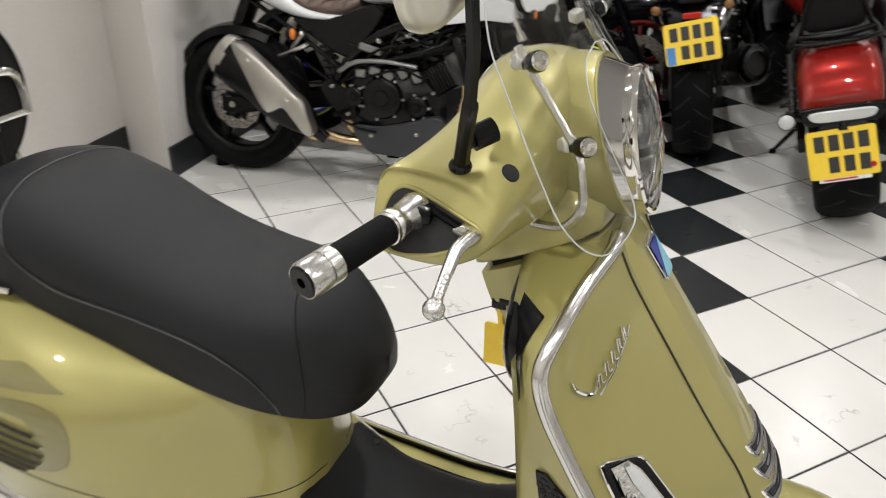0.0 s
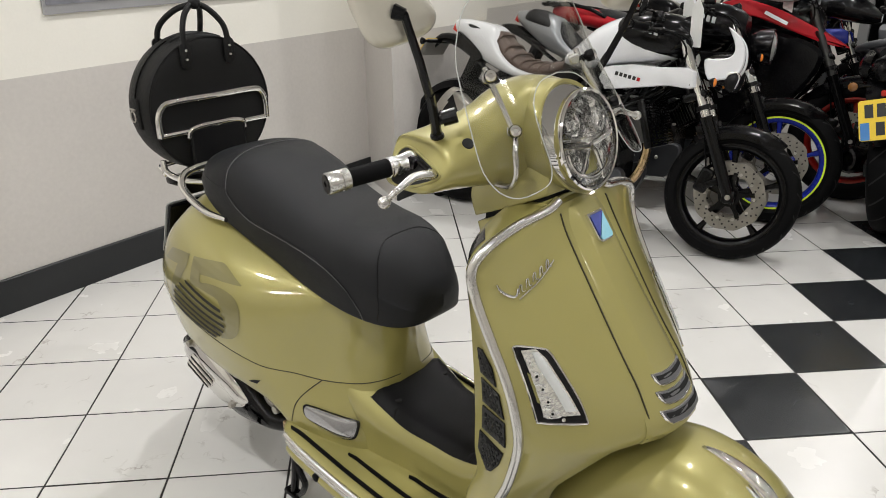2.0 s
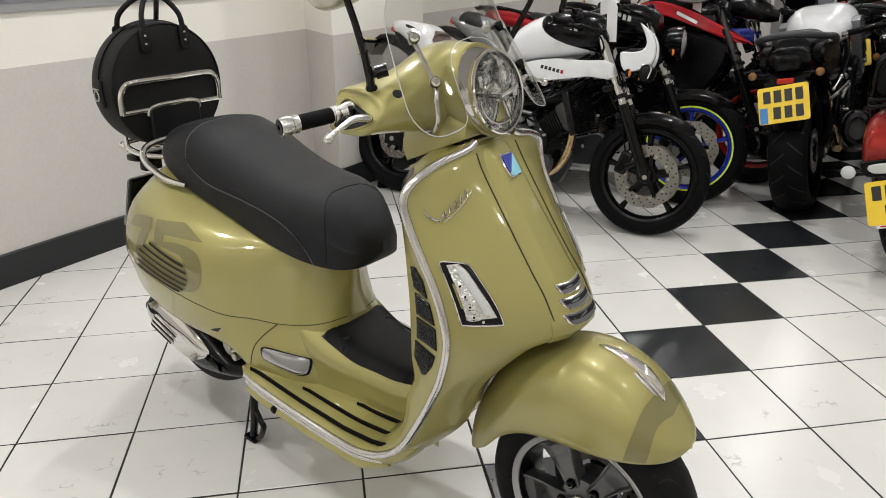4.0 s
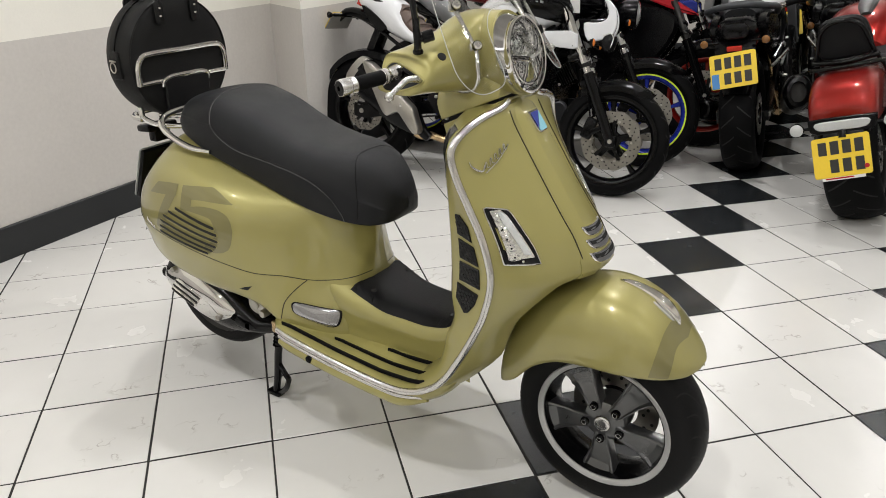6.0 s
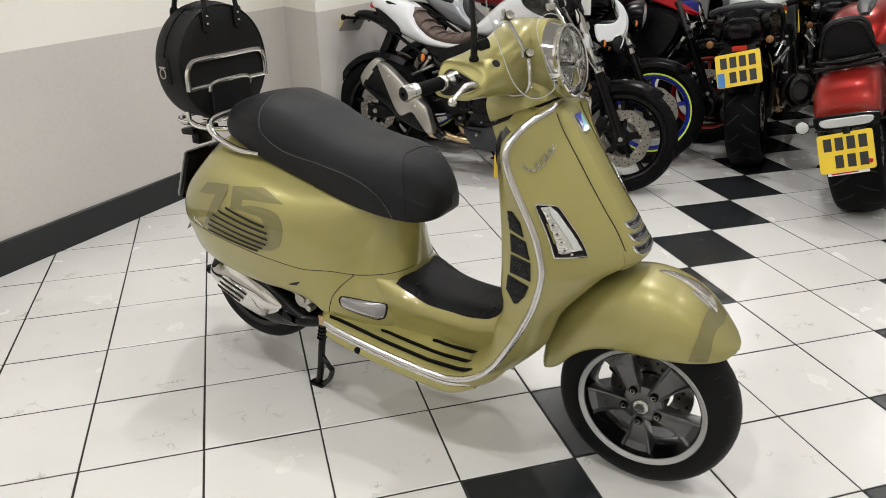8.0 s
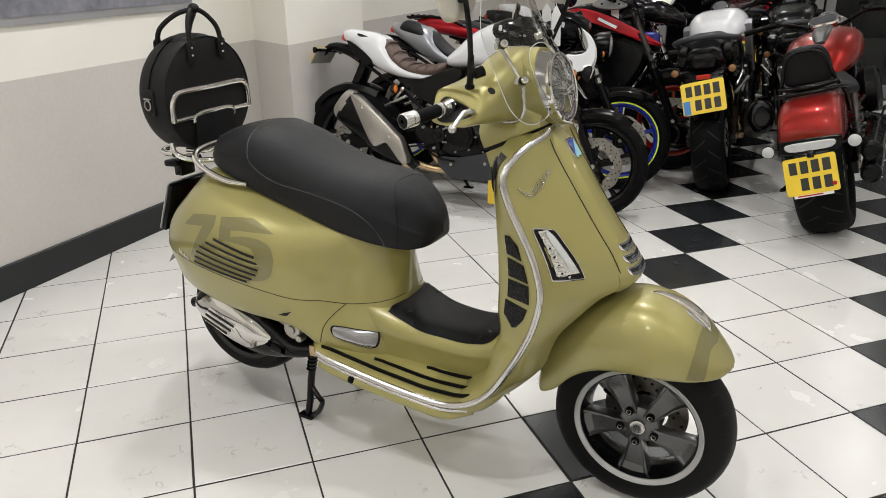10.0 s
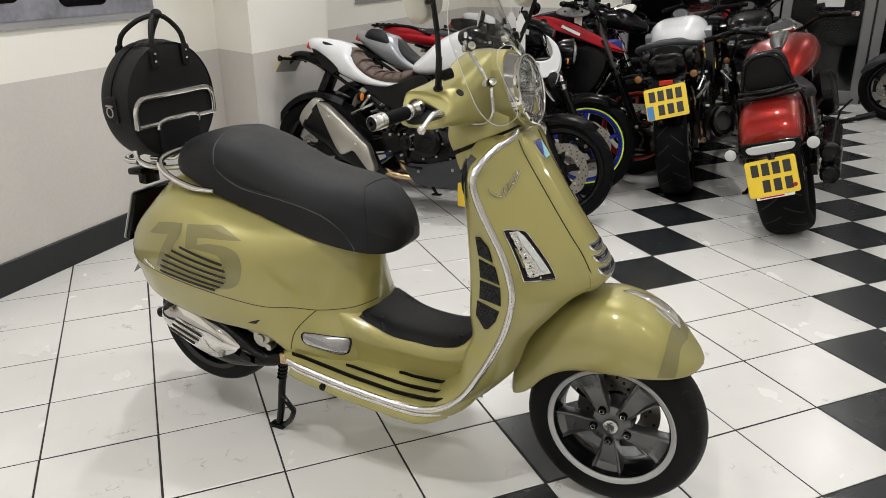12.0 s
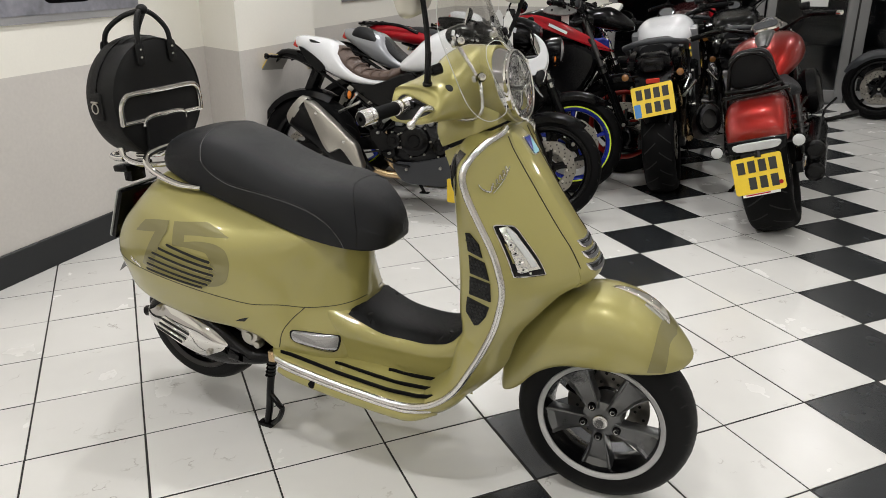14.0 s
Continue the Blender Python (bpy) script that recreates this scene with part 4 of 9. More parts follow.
# four dark honeycomb grilles in the rear flank of the shield
GR = [[(1.072, 0.762), (1.083, 0.764), (1.104, 0.742), (1.112, 0.709), (1.078, 0.7185)], [(1.081, 0.709), (1.119, 0.699), (1.130, 0.657), (1.084, 0.664)],
      [(1.084, 0.656), (1.132, 0.650), (1.134, 0.604), (1.083, 0.610)], [(1.077, 0.602), (1.130, 0.590), (1.122, 0.562), (1.106, 0.538), (1.096, 0.534), (1.074, 0.564)]]


def shield_flank(z, b, off, side):
    """The rear flank: b runs from the trim (0) to the back edge (1)."""
    ue, we, us, ws, ub, wb = table(SHIELD, z)
    p, q = Vector((ue - 0.012, we - 0.002, z)), Vector((ub + 0.004, wb + 0.004, z))
    r = p.lerp(q, b)
    d = (q - p).normalized()
    return Vector((r.x - d.y * off * -1, side * (r.y + abs(d.x) * off), r.z))


def flank_at(u, z, off, side):
    ue, we, us, ws, ub, wb = table(SHIELD, z)
    return shield_flank(z, (ue - 0.012 - u) / (ue - 0.016 - ub), off, side)


def in_outline(poly, u, z):
    inside = False
    for (ua, za), (ub, zb) in zip(poly, poly[1:] + poly[:1]):
        if (za > z) != (zb > z) and u < (ub - ua) * (z - za) / (zb - za) + ua:
            inside = not inside
    return inside


for side in (-1, 1):
    for slot in GR:
        mid = np.mean(slot, 0)
        outline = [(mid[0] + (u - mid[0]) * 1.14 + 0.004, z) for u, z in slot]
        mid = np.mean(outline, 0)
        bm = bmesh.new()
        rim = [(a + (b - a) * k / 6) for a, b in zip(np.array(outline), np.roll(np.array(outline), -1, 0)) for k in range(6)]
        rings = [[flank_at(*(mid + (p - mid) * f), h, side) for p in rim] for f, h in ((1.0, -0.004), (1.0, 0.0022), (0.97, 0.0030), (0.5, 0.0034), (0.02, 0.0034))]
        skin(bm, rings, True)
        grille = part("grille", bm, GRILLE, shield, "black honeycomb grille")
        # flat black hexagons on top of the plate paint in the cells' shade
        bm = bmesh.new()
        inner = [tuple(mid + (np.array(p) - mid) * 0.80) for p in outline]
        for row in range(40):
            for col in range(12):
                u, z = 1.066 + 0.0092 * col + (0.0046 if row % 2 else 0), 0.530 + 0.0080 * row
                if in_outline(inner, u, z):
                    bm.faces.new([bm.verts.new(flank_at(u + 0.0040 * math.sin(t), z + 0.0040 * math.cos(t), 0.0040, side)) for t in (math.pi / 3 * q for q in range(6))])
        tagged(part("cell_shade", bm, BLACK_HOLE, grille, "flat black hexagons painted for the shade in the cells"), kind="stuff")

# black upper inner panel behind the shield
bm = bmesh.new()
rings = []
for z, w, u in ((0.80, 0.130, 1.022), (0.84, 0.180, 1.012), (0.89, 0.192, 1.010), (0.925, 0.172, 1.012), (0.948, 0.11, 1.016)):
    rings.append([(u + 0.045, -w, z), (u + 0.02, -w * 1.02, z), (u, -w * 0.8, z), (u - 0.01, 0, z), (u, w * 0.8, z), (u + 0.02, w * 1.02, z), (u + 0.045, w, z)])
skin(bm, surf(rings, 3, 3), False)
part("inner_panel", bm, PLASTIC, scooter, "black plastic inner glovebox panel")

for side in (-1, 1):
    bm = bmesh.new()
    rows = []
    for k in range(13):
        z = 0.846 + 0.092 * k / 12
        b0 = 0.96 - 0.84 * (k / 12) ** 0.8
        rows.append([shield_flank(z, b0 + (1.02 - b0) * q / 6, 0.0022, side) for q in range(7)])
    skin(bm, rows)
    part("flank_trim", bm, PLASTIC, shield, "black plastic upper flank of the shield")

# ---- nose panel with chrome bars and enamel badge ----
NOSE = [(0.612, 1.322, 0.088, 0.020), (0.640, 1.330, 0.084, 0.026), (0.700, 1.300, 0.074, 0.026), (0.780, 1.248, 0.069, 0.026), (0.860, 1.196, 0.066, 0.025), (0.920, 1.160, 0.064, 0.022), (0.955, 1.140, 0.062, 0.016), (0.972, 1.122, 0.056, 0.008)]


def nose(z, y, off=0.0):
    u, w, d = table(NOSE, z)
    t = min(abs(y) / w, 1.0)
    rise = 1 - 0.06 * t / 0.46 if t < 0.46 else 0.94 - 0.80 * ((t - 0.46) / 0.54) ** 1.15
    x = u - 0.010 + 1.12 * d * rise - 0.004 * t - float(np.interp(z, [0.62, 0.70, 0.93], [0.006, 0.015, 0.023]))
    return Vector((x + off, y, z + off * 0.5))


bm = bmesh.new()
rings = []
for z in np.linspace(0.612, 0.972, 26):
    w = table(NOSE, z)[1]
    row = [nose(z, w * k) for k in (-1, -0.95, -0.88, -0.78, -0.62, -0.50, -0.46, -0.42, -0.2, 0, 0.2, 0.42, 0.46, 0.50, 0.62, 0.78, 0.88, 0.95, 1)]
    back = [Vector((row[-1].x - 0.03, row[-1].y * 0.95, z)), Vector((row[0].x - 0.03, row[0].y * 0.95, z))]
    rings.append(row + back)
skin(bm, rings, True, True)
nose_panel = part("nose_panel", bm, GOLD, scooter, "raised olive gold centre panel of the shield", angle=30)
# the same dark bead for the shade beside the nose panel
for side in (-1, 1):
    bm = bmesh.new()
    tube(bm, [shield_front(z, 0.985, 0.0004, side) for z in np.linspace(0.622, 0.958, 28)], 0.0016, 6)
    part("gap_shade", bm, GAP_SHADE, scooter)
LOUVRE_GREY = material("satin_grey_louvre", (0.20, 0.20, 0.21), 0.35, 0.6, 0.3)
for w, z, deep in ((0.042, 0.712, 0.018), (0.048, 0.687, 0.019), (0.055, 0.661, 0.021)):
    out = [(-w, 0.0), (-w * 0.6, 0.0006), (-w * 0.2, 0.0008), (w * 0.2, 0.0008), (w * 0.6, 0.0006), (w, 0.0), (w * 1.01, -0.003), (w * 0.97, -0.55 * deep), (w * 0.90, -0.88 * deep), (w * 0.80, -deep), (w * 0.4, -1.06 * deep), (0, -1.08 * deep), (-w * 0.4, -1.06 * deep), (-w * 0.80, -deep), (-w * 0.90, -0.88 * deep), (-w * 0.97, -0.55 * deep), (-w * 1.01, -0.003)]
    lay = lambda a, b, h: nose(z + b + 0.003 * (a / w) ** 2, a, h)
    bm = bmesh.new()
    pillow(bm, out, [(0, -0.003), (0, 0.0022), (0.0012, 0.0034), (0.0024, 0.0022)], lay)
    bar = part("nose_bar", bm, CHROME, nose_panel, "chrome-edged louvre on the nose")
    bm = bmesh.new()
    pillow(bm, out, [(0.0022, 0.0024), (0.0026, 0.0030)], lay)
    part("bar_insert", bm, LOUVRE_GREY, bar)
    # black strip painted for the shade in the upper half of the louvre
    bm = bmesh.new()
    slot = [(w * f, -0.0035) for f in (-0.90, -0.6, -0.3, 0.0, 0.3, 0.6, 0.90)] + [(w * f, -0.56 * deep) for f in (0.86, 0.5, 0.2, -0.2, -0.5, -0.86)]
    pillow(bm, slot, [(0, 0.0028), (0, 0.0038)], lay)
    part("bar_slot_shade", bm, BLACK_HOLE, bar)
bm = bmesh.new()
badge_out = [(-0.021, 0.021), (0.021, 0.021), (0.021, -0.016), (0.015, -0.021), (-0.015, -0.021), (-0.021, -0.016)]
pillow(bm, badge_out, [(0, 0.0), (0, 0.0045), (0.0015, 0.0055)], lambda a, b, h: nose(0.925 + b, a, h))
badge = part("badge", bm, CHROME, nose_panel, "small blue enamel badge in a chrome surround")
bm = bmesh.new()
bm.faces.new([bm.verts.new(nose(0.925 + b, a, 0.0065)) for a, b in ((-0.0182, 0.0184), (0.0182, 0.0184), (-0.0182, -0.0140))])
part("badge_field", bm, BLUE_BADGE, badge)
bm = bmesh.new()
bm.faces.new([bm.verts.new(nose(0.925 + b, a, 0.0065)) for a, b in ((0.0182, 0.0174), (0.0182, -0.0148), (0.0135, -0.0186), (-0.0135, -0.0186), (-0.0172, -0.0148))])
part("badge_field", bm, SKY_BADGE, badge)

# chrome script on the shield, drawn as plain strokes
bm = bmesh.new()


def on_sig(z, a, off=0.003, side=-1):
    return shield_front(z, a, off, side)


tube(bm, [on_sig(0.850, 0.41), on_sig(0.872, 0.56), on_sig(0.897, 0.70)], 0.0012, 6, smooth=4)
tube(bm, [on_sig(0.876, 0.300), on_sig(0.866, 0.310), on_sig(0.857, 0.355), on_sig(0.855, 0.395), on_sig(0.866, 0.425)], [0.0012, 0.0022, 0.0024, 0.0020, 0.0012], 6, smooth=4)
for k in range(5):
    a, z = 0.425 + 0.052 * k, 0.864 + 0.0072 * k
    tube(bm, [on_sig(z - 0.006, a - 0.004), on_sig(z + 0.005, a + 0.012), on_sig(z + 0.006, a + 0.026), on_sig(z - 0.003, a + 0.018), on_sig(z - 0.003, a + 0.036)], 0.0013, 6, smooth=3)
part("shield_script", bm, CHROME, shield, "slanted chrome script on the shield")

# ---- turn signals let into the shield ----


def sig_face(z, a, off=0.0, side=-1):
    return shield_front(z - 0.012, a - 0.016, off, side)


SIG = [(0.790, 0.262), (0.796, 0.285), (0.796, 0.320), (0.790, 0.435), (0.783, 0.475), (0.760, 0.495), (0.710, 0.530), (0.681, 0.540), (0.676, 0.528), (0.678, 0.400), (0.681, 0.285), (0.687, 0.262), (0.740, 0.256)]
for side in (-1, 1):
    sc = 0.13
    pts = [(z, a * sc) for z, a in cr(SIG, 3, True)]
    lay = lambda z, a, h: sig_face(z, a / sc, h, side)
    bm = bmesh.new()
    pillow(bm, pts, [(0, -0.004), (0.000, 0.0020), (0.0020, 0.0034), (0.0050, 0.0024)], lay)
    sig = part("turn_signal", bm, GRILLE, scooter, "shield turn signal in a glossy black surround")
    bm = bmesh.new()
    tube(bm, [lay(z, a, 0.0022) for z, a in pts], 0.0017, 6, closed=True)
    part("signal_edge", bm, CHROME, sig, "thin bright edge")
    right_edge = lambda z: float(np.interp(z, [0.690, 0.736, 0.776, 0.790], [0.512, 0.474, 0.440, 0.405]))
    bm = bmesh.new()
    skin(bm, [[sig_face(z, 0.312 + (right_edge(z) - 0.312) * k / 8, 0.0040, side) for k in range(9)] for z in np.linspace(0.690, 0.790, 16)])
    part("reflector", bm, REFLECTOR, sig, "bright stepped reflector")
    for k in range(5):
        z = 0.779 - 0.0190 * k
        bm = bmesh.new()
        a0, a1 = 0.318, 0.362 + 0.014 * k
        cup = cr([(z, a0), (z - 0.001, a1 - 0.02), (z - 0.008, a1), (z - 0.0145, a1 - 0.014), (z - 0.0150, a0 + 0.012), (z - 0.008, a0 - 0.006)], 3, True)
        pillow(bm, [(zz, b * sc) for zz, b in cup], [(0, 0.0034), (0.0003, 0.0060), (0.0016, 0.0062), (0.0030, 0.0046)], lay)
        cup_part = part("led_cup", bm, REFLECTOR, sig)
        bm = bmesh.new()
        ball(bm, sig_face(z - 0.0085, (a0 + a1) / 2, 0.0050, side), 0.0022, n=8)
        part("led", bm, GRILLE if k else CHROME, cup_part)
    bm = bmesh.new()
    left_edge = lambda z: float(np.interp(z, [0.697, 0.736, 0.768, 0.786], [0.440, 0.405, 0.372, 0.374]))
    skin(bm, [[sig_face(z, left_edge(z) + (right_edge(z) - 0.010 - left_edge(z)) * k / 6, 0.0052 + 0.0028 * math.sin(math.pi * k / 6), side) for k in range(7)] for z in np.linspace(0.697, 0.786, 14)])
    part("light_guide", bm, WHITE_LENS, sig, "white light guide")
    bm = bmesh.new()
    ball(bm, sig_face(0.6845, 0.42, 0.003, side), 0.0038, n=10)
    part("screw", bm, CHROME, sig)

# ---- front mudguard ----
FENDER = [(1.112, 0.070, 0.300, 0.345), (1.130, 0.098, 0.296, 0.420), (1.170, 0.112, 0.322, 0.495), (1.220, 0.122, 0.378, 0.545), (1.280, 0.128, 0.414, 0.578), (1.350, 0.131, 0.427, 0.592), (1.420, 0.128, 0.429, 0.582), (1.480, 0.117, 0.431, 0.550), (1.525, 0.097, 0.433, 0.505), (1.557, 0.068, 0.436, 0.470), (1.573, 0.034, 0.440, 0.452), (1.578, 0.010, 0.443, 0.448)]
ctrl = []
for u, w, zl, zt in FENDER:
    h = zt - zl
    half = [(0, zt), (w * 0.33, zt - h * 0.02), (w * 0.60, zt - h * 0.10), (w * 0.82, zt - h * 0.28), (w * 0.95, zt - h * 0.55), (w, zl + h * 0.18), (w * 0.985, zl), (w * 0.93, zl + 0.002)]
    inner = [(w * 0.90, zl + h * 0.18), (w * 0.80, zt - h * 0.5), (w * 0.4, zt - h * 0.2 - 0.004), (0, zt - 0.012 - h * 0.08)]
    ctrl.append([(u, -y, z) for y, z in half] + [(u, -y, z) for y, z in inner] + [(u, y, z) for y, z in inner[-2::-1]] + [(u, y, z) for y, z in half[:0:-1]])
bm = bmesh.new()
skin(bm, surf(ctrl, 6, 3, True), True, True)
bmesh.ops.recalc_face_normals(bm, faces=bm.faces)
fender_tree = BVHTree.FromBMesh(bm)
fender = part("front_mudguard", bm, GOLD, scooter, "olive gold rounded front mudguard", angle=50)


def on_fender(u, y, off):
    hit, nor, _, _ = fender_tree.ray_cast(Vector((u, y, 1.0)), Vector((0, 0, -1)))
    if hit is None:
        hit, nor, _, _ = fender_tree.find_nearest(Vector((u, y, 0.5)))
    if nor.z < 0:
        nor = -nor
    return hit + nor * off


# chrome crest: a rounded ridge that swells, with a pale insert on each side
bm = bmesh.new()
ridge = cr([(1.372, 0.0025, 0.0), (1.386, 0.0055, 0.002), (1.405, 0.0085, 0.003), (1.430, 0.0110, 0.004), (1.455, 0.0135, 0.006), (1.474, 0.0145, 0.006), (1.490, 0.0125, 0.005), (1.503, 0.0090, 0.003), (1.512, 0.0040, 0.0)], 3)
tube(bm, [on_fender(u, 0.0, lift) for u, _, lift in ridge], [r for _, r, _ in ridge], 14)
crest = part("mudguard_crest", bm, CHROME, fender, "chrome crest on the mudguard")
for side in (-1, 1):
    bm = bmesh.new()
    pillow(bm, cr([(1.455, side * 0.0165), (1.470, side * 0.0205), (1.490, side * 0.0195), (1.502, side * 0.0120), (1.486, side * 0.0130)], 3, True), [(0, -0.002), (0, 0.003), (0.001, 0.004)], lambda a, b, h: on_fender(a, b, h))
    part("crest_insert", bm, LENS_GREY, crest, "pale insert beside the crest")


# darker chevron bands that wrap the tip
def near_fender(p, off):
    hit, nor, _, _ = fender_tree.find_nearest(Vector(p))
    if nor.dot(Vector(p) - Vector((1.42, 0, 0.40))) < 0:
        nor = -nor
    return hit + nor * off


for s in (-1, 1):
    bm = bmesh.new()
    a0, a1, b0, b1 = (Vector(v) for v in ((1.512, 0.0, 0.545), (1.492, s * 0.122, 0.437), (1.546, 0.0, 0.505), (1.530, s * 0.100, 0.437)))
    rows = []
    for i in range(25):
        bow = Vector((0, s * 0.018 * math.sin(math.pi * i / 24), 0.030 * math.sin(math.pi * i / 24)))
        rows.append([near_fender(a0.lerp(a1, i / 24).lerp(b0.lerp(b1, i / 24), k / 8) + bow, 0.0008) for k in range(9)])
    skin(bm, rows)
    part("chevron", bm, GOLD_DARK, fender, "darker tone-on-tone chevron")

# ---- headset, headlight, handlebar ----
HEAD = [  # y, back u, front u, low z, top z, squareness
    (0.256, 0.908, 0.994, 1.016, 1.066, 1.0), (0.250, 0.897, 1.012, 1.008, 1.077, 1.0), (0.215, 0.902, 1.022, 1.006, 1.087, 0.8), (0.175, 0.912, 1.032, 1.003, 1.098, 0.5), (0.130, 0.920, 1.044, 0.998, 1.114, 0.2), (0.092, 0.924, 1.050, 0.992, 1.132, 0.0), (0.050, 0.924, 1.056, 0.986, 1.150, 0.0), (0.0, 0.922, 1.058, 0.984, 1.157, 0.0)]
HEAD = HEAD + [(-y, *r) for y, *r in HEAD[-2::-1]]
ROUND_RING = ((0.0, 0.45), (0.05, 0.80), (0.25, 0.95), (0.52, 1.0), (0.80, 0.97), (0.95, 0.80), (1.0, 0.48), (0.93, 0.14), (0.70, 0.0), (0.35, 0.02), (0.08, 0.16))
SQUARE_RING = ((0.0, 0.45), (0.0, 0.90), (0.10, 1.0), (0.48, 0.98), (0.72, 0.90), (0.93, 0.70), (1.0, 0.50), (0.95, 0.18), (0.72, 0.0), (0.30, 0.0), (0.03, 0.10))
ctrl = []
for y, ub, uf, zl, zt, sq in HEAD:
    du, dz = uf - ub, zt - zl
    cut = 0.034 * max(0.0, (sq - 0.8) / 0.2)
    ctrl.append([(ub + du * (a + (c - a) * sq), y - math.copysign(cut * d, y), zl + dz * (b + (d - b) * sq)) for (a, b), (c, d) in zip(ROUND_RING, SQUARE_RING)])
bm = bmesh.new()
skin(bm, surf(ctrl, 5, 3, True), True, True)
bmesh.ops.recalc_face_normals(bm, faces=bm.faces)
head_tree = BVHTree.FromBMesh(bm)
headset = part("headset", bm, GOLD, scooter, "olive gold handlebar cowl")
LAMP_M = Matrix.Rotation(radians(-13.5), 3, "Y")
LAMP_C = Vector((1.106, 0, 1.065))


def bell_ring(top, low, w, n=48):
    """An oval ring spanned between a top and a low point of the middle plane."""
    top, low = Vector((top[0], 0, top[1])), Vector((low[0], 0, low[1]))
    mid, up = (top + low) / 2, (top - low) / 2
    return [mid + up * math.cos(a) + Vector((0, w * math.sin(a), 0)) for a in (2 * math.pi * k / n for k in range(n))]


BELL = [((0.935, 1.108), (1.015, 0.998), 0.060), ((0.970, 1.136), (1.045, 0.988), 0.076), ((1.005, 1.153), (1.075, 0.983), 0.086), ((1.040, 1.157), (1.103, 0.981), 0.0900), ((1.058, 1.1555), (1.122, 0.982), 0.0905)]
bm = bmesh.new()
skin(bm, surf([[tuple(p) for p in bell_ring(*row)] for row in BELL] + [[tuple(p) for p in bell_ring((1.0595, 1.1515), (1.1225, 0.985), 0.0868)]], 4, 1, True), True, False)
part("headlight_housing", bm, GOLD, headset, "olive gold bell behind the headlight")
bm = bmesh.new()
tube(bm, [p for p in bell_ring((1.058, 1.1560), (1.122, 0.9815), 0.0910)], 0.0016, 6, closed=True)
part("housing_lip", bm, GOLD, headset)
bm = bmesh.new()
face = [LAMP_C + LAMP_M @ Vector((0.002, 0.0815 * math.sin(a), 0.0815 * math.cos(a))) for a in (2 * math.pi * k / 48 for k in range(48))]
back = bell_ring((1.056, 1.1525), (1.120, 0.9845), 0.0876)
skin(bm, [[p.lerp(q, t) for p, q in zip(back, face)] for t in (0, 0.25, 0.5, 0.75, 1)], True)
part("headlight_collar", bm, COLLAR, headset, "smooth mirror-bright collar behind the lens")
bm = bmesh.new()
revolve(bm, [(0.0800, -0.006), (0.0818, 0.001), (0.0818, 0.006), (0.0830, 0.008), (0.0828, 0.0135), (0.0802, 0.0160), (0.0770, 0.015), (0.0752, 0.010), (0.0745, -0.008)], 64, "X", LAMP_C, LAMP_M)
bezel = part("headlight_bezel", bm, CHROME, headset, "thin chrome headlight ring")
bm = bmesh.new()
revolve(bm, [(0.0, -0.030), (0.020, -0.026), (0.038, -0.028), (0.050, -0.018), (0.062, -0.016), (0.068, -0.004), (0.0745, 0.002), (0.0755, 0.008)], 20, "X", LAMP_C, LAMP_M)
bowl = part("reflector_bowl", bm, REFLECTOR, headset, "bright faceted reflector", smooth=False)
for yc, zc, r in ((-0.030, 0.026, 0.022), (0.030, 0.026, 0.022), (-0.028, -0.030, 0.019), (0.028, -0.030, 0.019), (0.0, 0.052, 0.013)):
    bm = bmesh.new()
    for rr, x in ((r, -0.004), (r * 0.6, -0.010)):
        revolve(bm, [(rr * 0.86, x), (rr, x + 0.004), (rr, x - 0.010), (rr * 0.7, x - 0.013), (0.0, x - 0.015)], 9, "X", LAMP_C + LAMP_M @ Vector((0, yc, zc)), LAMP_M)
    part("reflector_cell", bm, REFLECTOR, bowl, smooth=False)
bm = bmesh.new()
for s in (-1, 1):
    box(bm, LAMP_C + LAMP_M @ Vector((-0.004, s * 0.036, -0.002)), (0.014, 0.070, 0.0095), LAMP_M @ Matrix.Rotation(radians(s * 10), 3, "X"), 0.003, 2)
    box(bm, LAMP_C + LAMP_M @ Vector((-0.006, s * 0.019, -0.040)), (0.012, 0.010, 0.056), LAMP_M @ Matrix.Rotation(radians(s * 26), 3, "X"), 0.004, 2)
tube(bm, [LAMP_C + LAMP_M @ Vector((-0.002, 0.052 * math.sin(a), -0.010 + 0.046 * math.cos(a))) for a in (radians(95 + 170 * k / 20) for k in range(21))], 0.0035, 8)
part("lamp_web", bm, CHROME, bowl, "chrome cross web")
bm = bmesh.new()
prof = [(0.0755, 0.008), (0.068, 0.015), (0.050, 0.022), (0.025, 0.0265), (0.0, 0.028)]
revolve(bm, prof + [(r, x - 0.003) for r, x in prof[::-1]], 40, "X", LAMP_C, LAMP_M)
part("headlight_lens", bm, LAMP_GLASS, headset, "clear domed headlight glass").visible_shadow = False

# the round hole and the lever openings, their inner shade as flat black pads
for s in (-1, 1):
    bm = bmesh.new()
    hit, nor, _, _ = head_tree.find_nearest(Vector((1.013, s * 0.180, 1.077)))
    m = nor.to_track_quat("Z", "Y").to_matrix()
    revolve(bm, [(0, 0.0012), (0.0085, 0.0012), (0.0095, 0.0), (0.0095, -0.004)], 18, "Z", hit, m)
    part("cowl_hole_shade", bm, BLACK_HOLE, headset)


def on_head(u, z, off, side):
    hit, nor, _, _ = head_tree.ray_cast(Vector((u, side * 0.6, z)), Vector((0, -side, 0)))
    if hit is None:
        hit, nor, _, _ = head_tree.find_nearest(Vector((u, side * 0.25, z)))
    if nor.y * side < 0:
        nor = -nor
    return hit + nor * off


GRIP_AXIS = Vector((-0.288, -0.953, -0.085)).normalized()
GRIP_ROOT = Vector((0.939, -0.226, 1.0475))
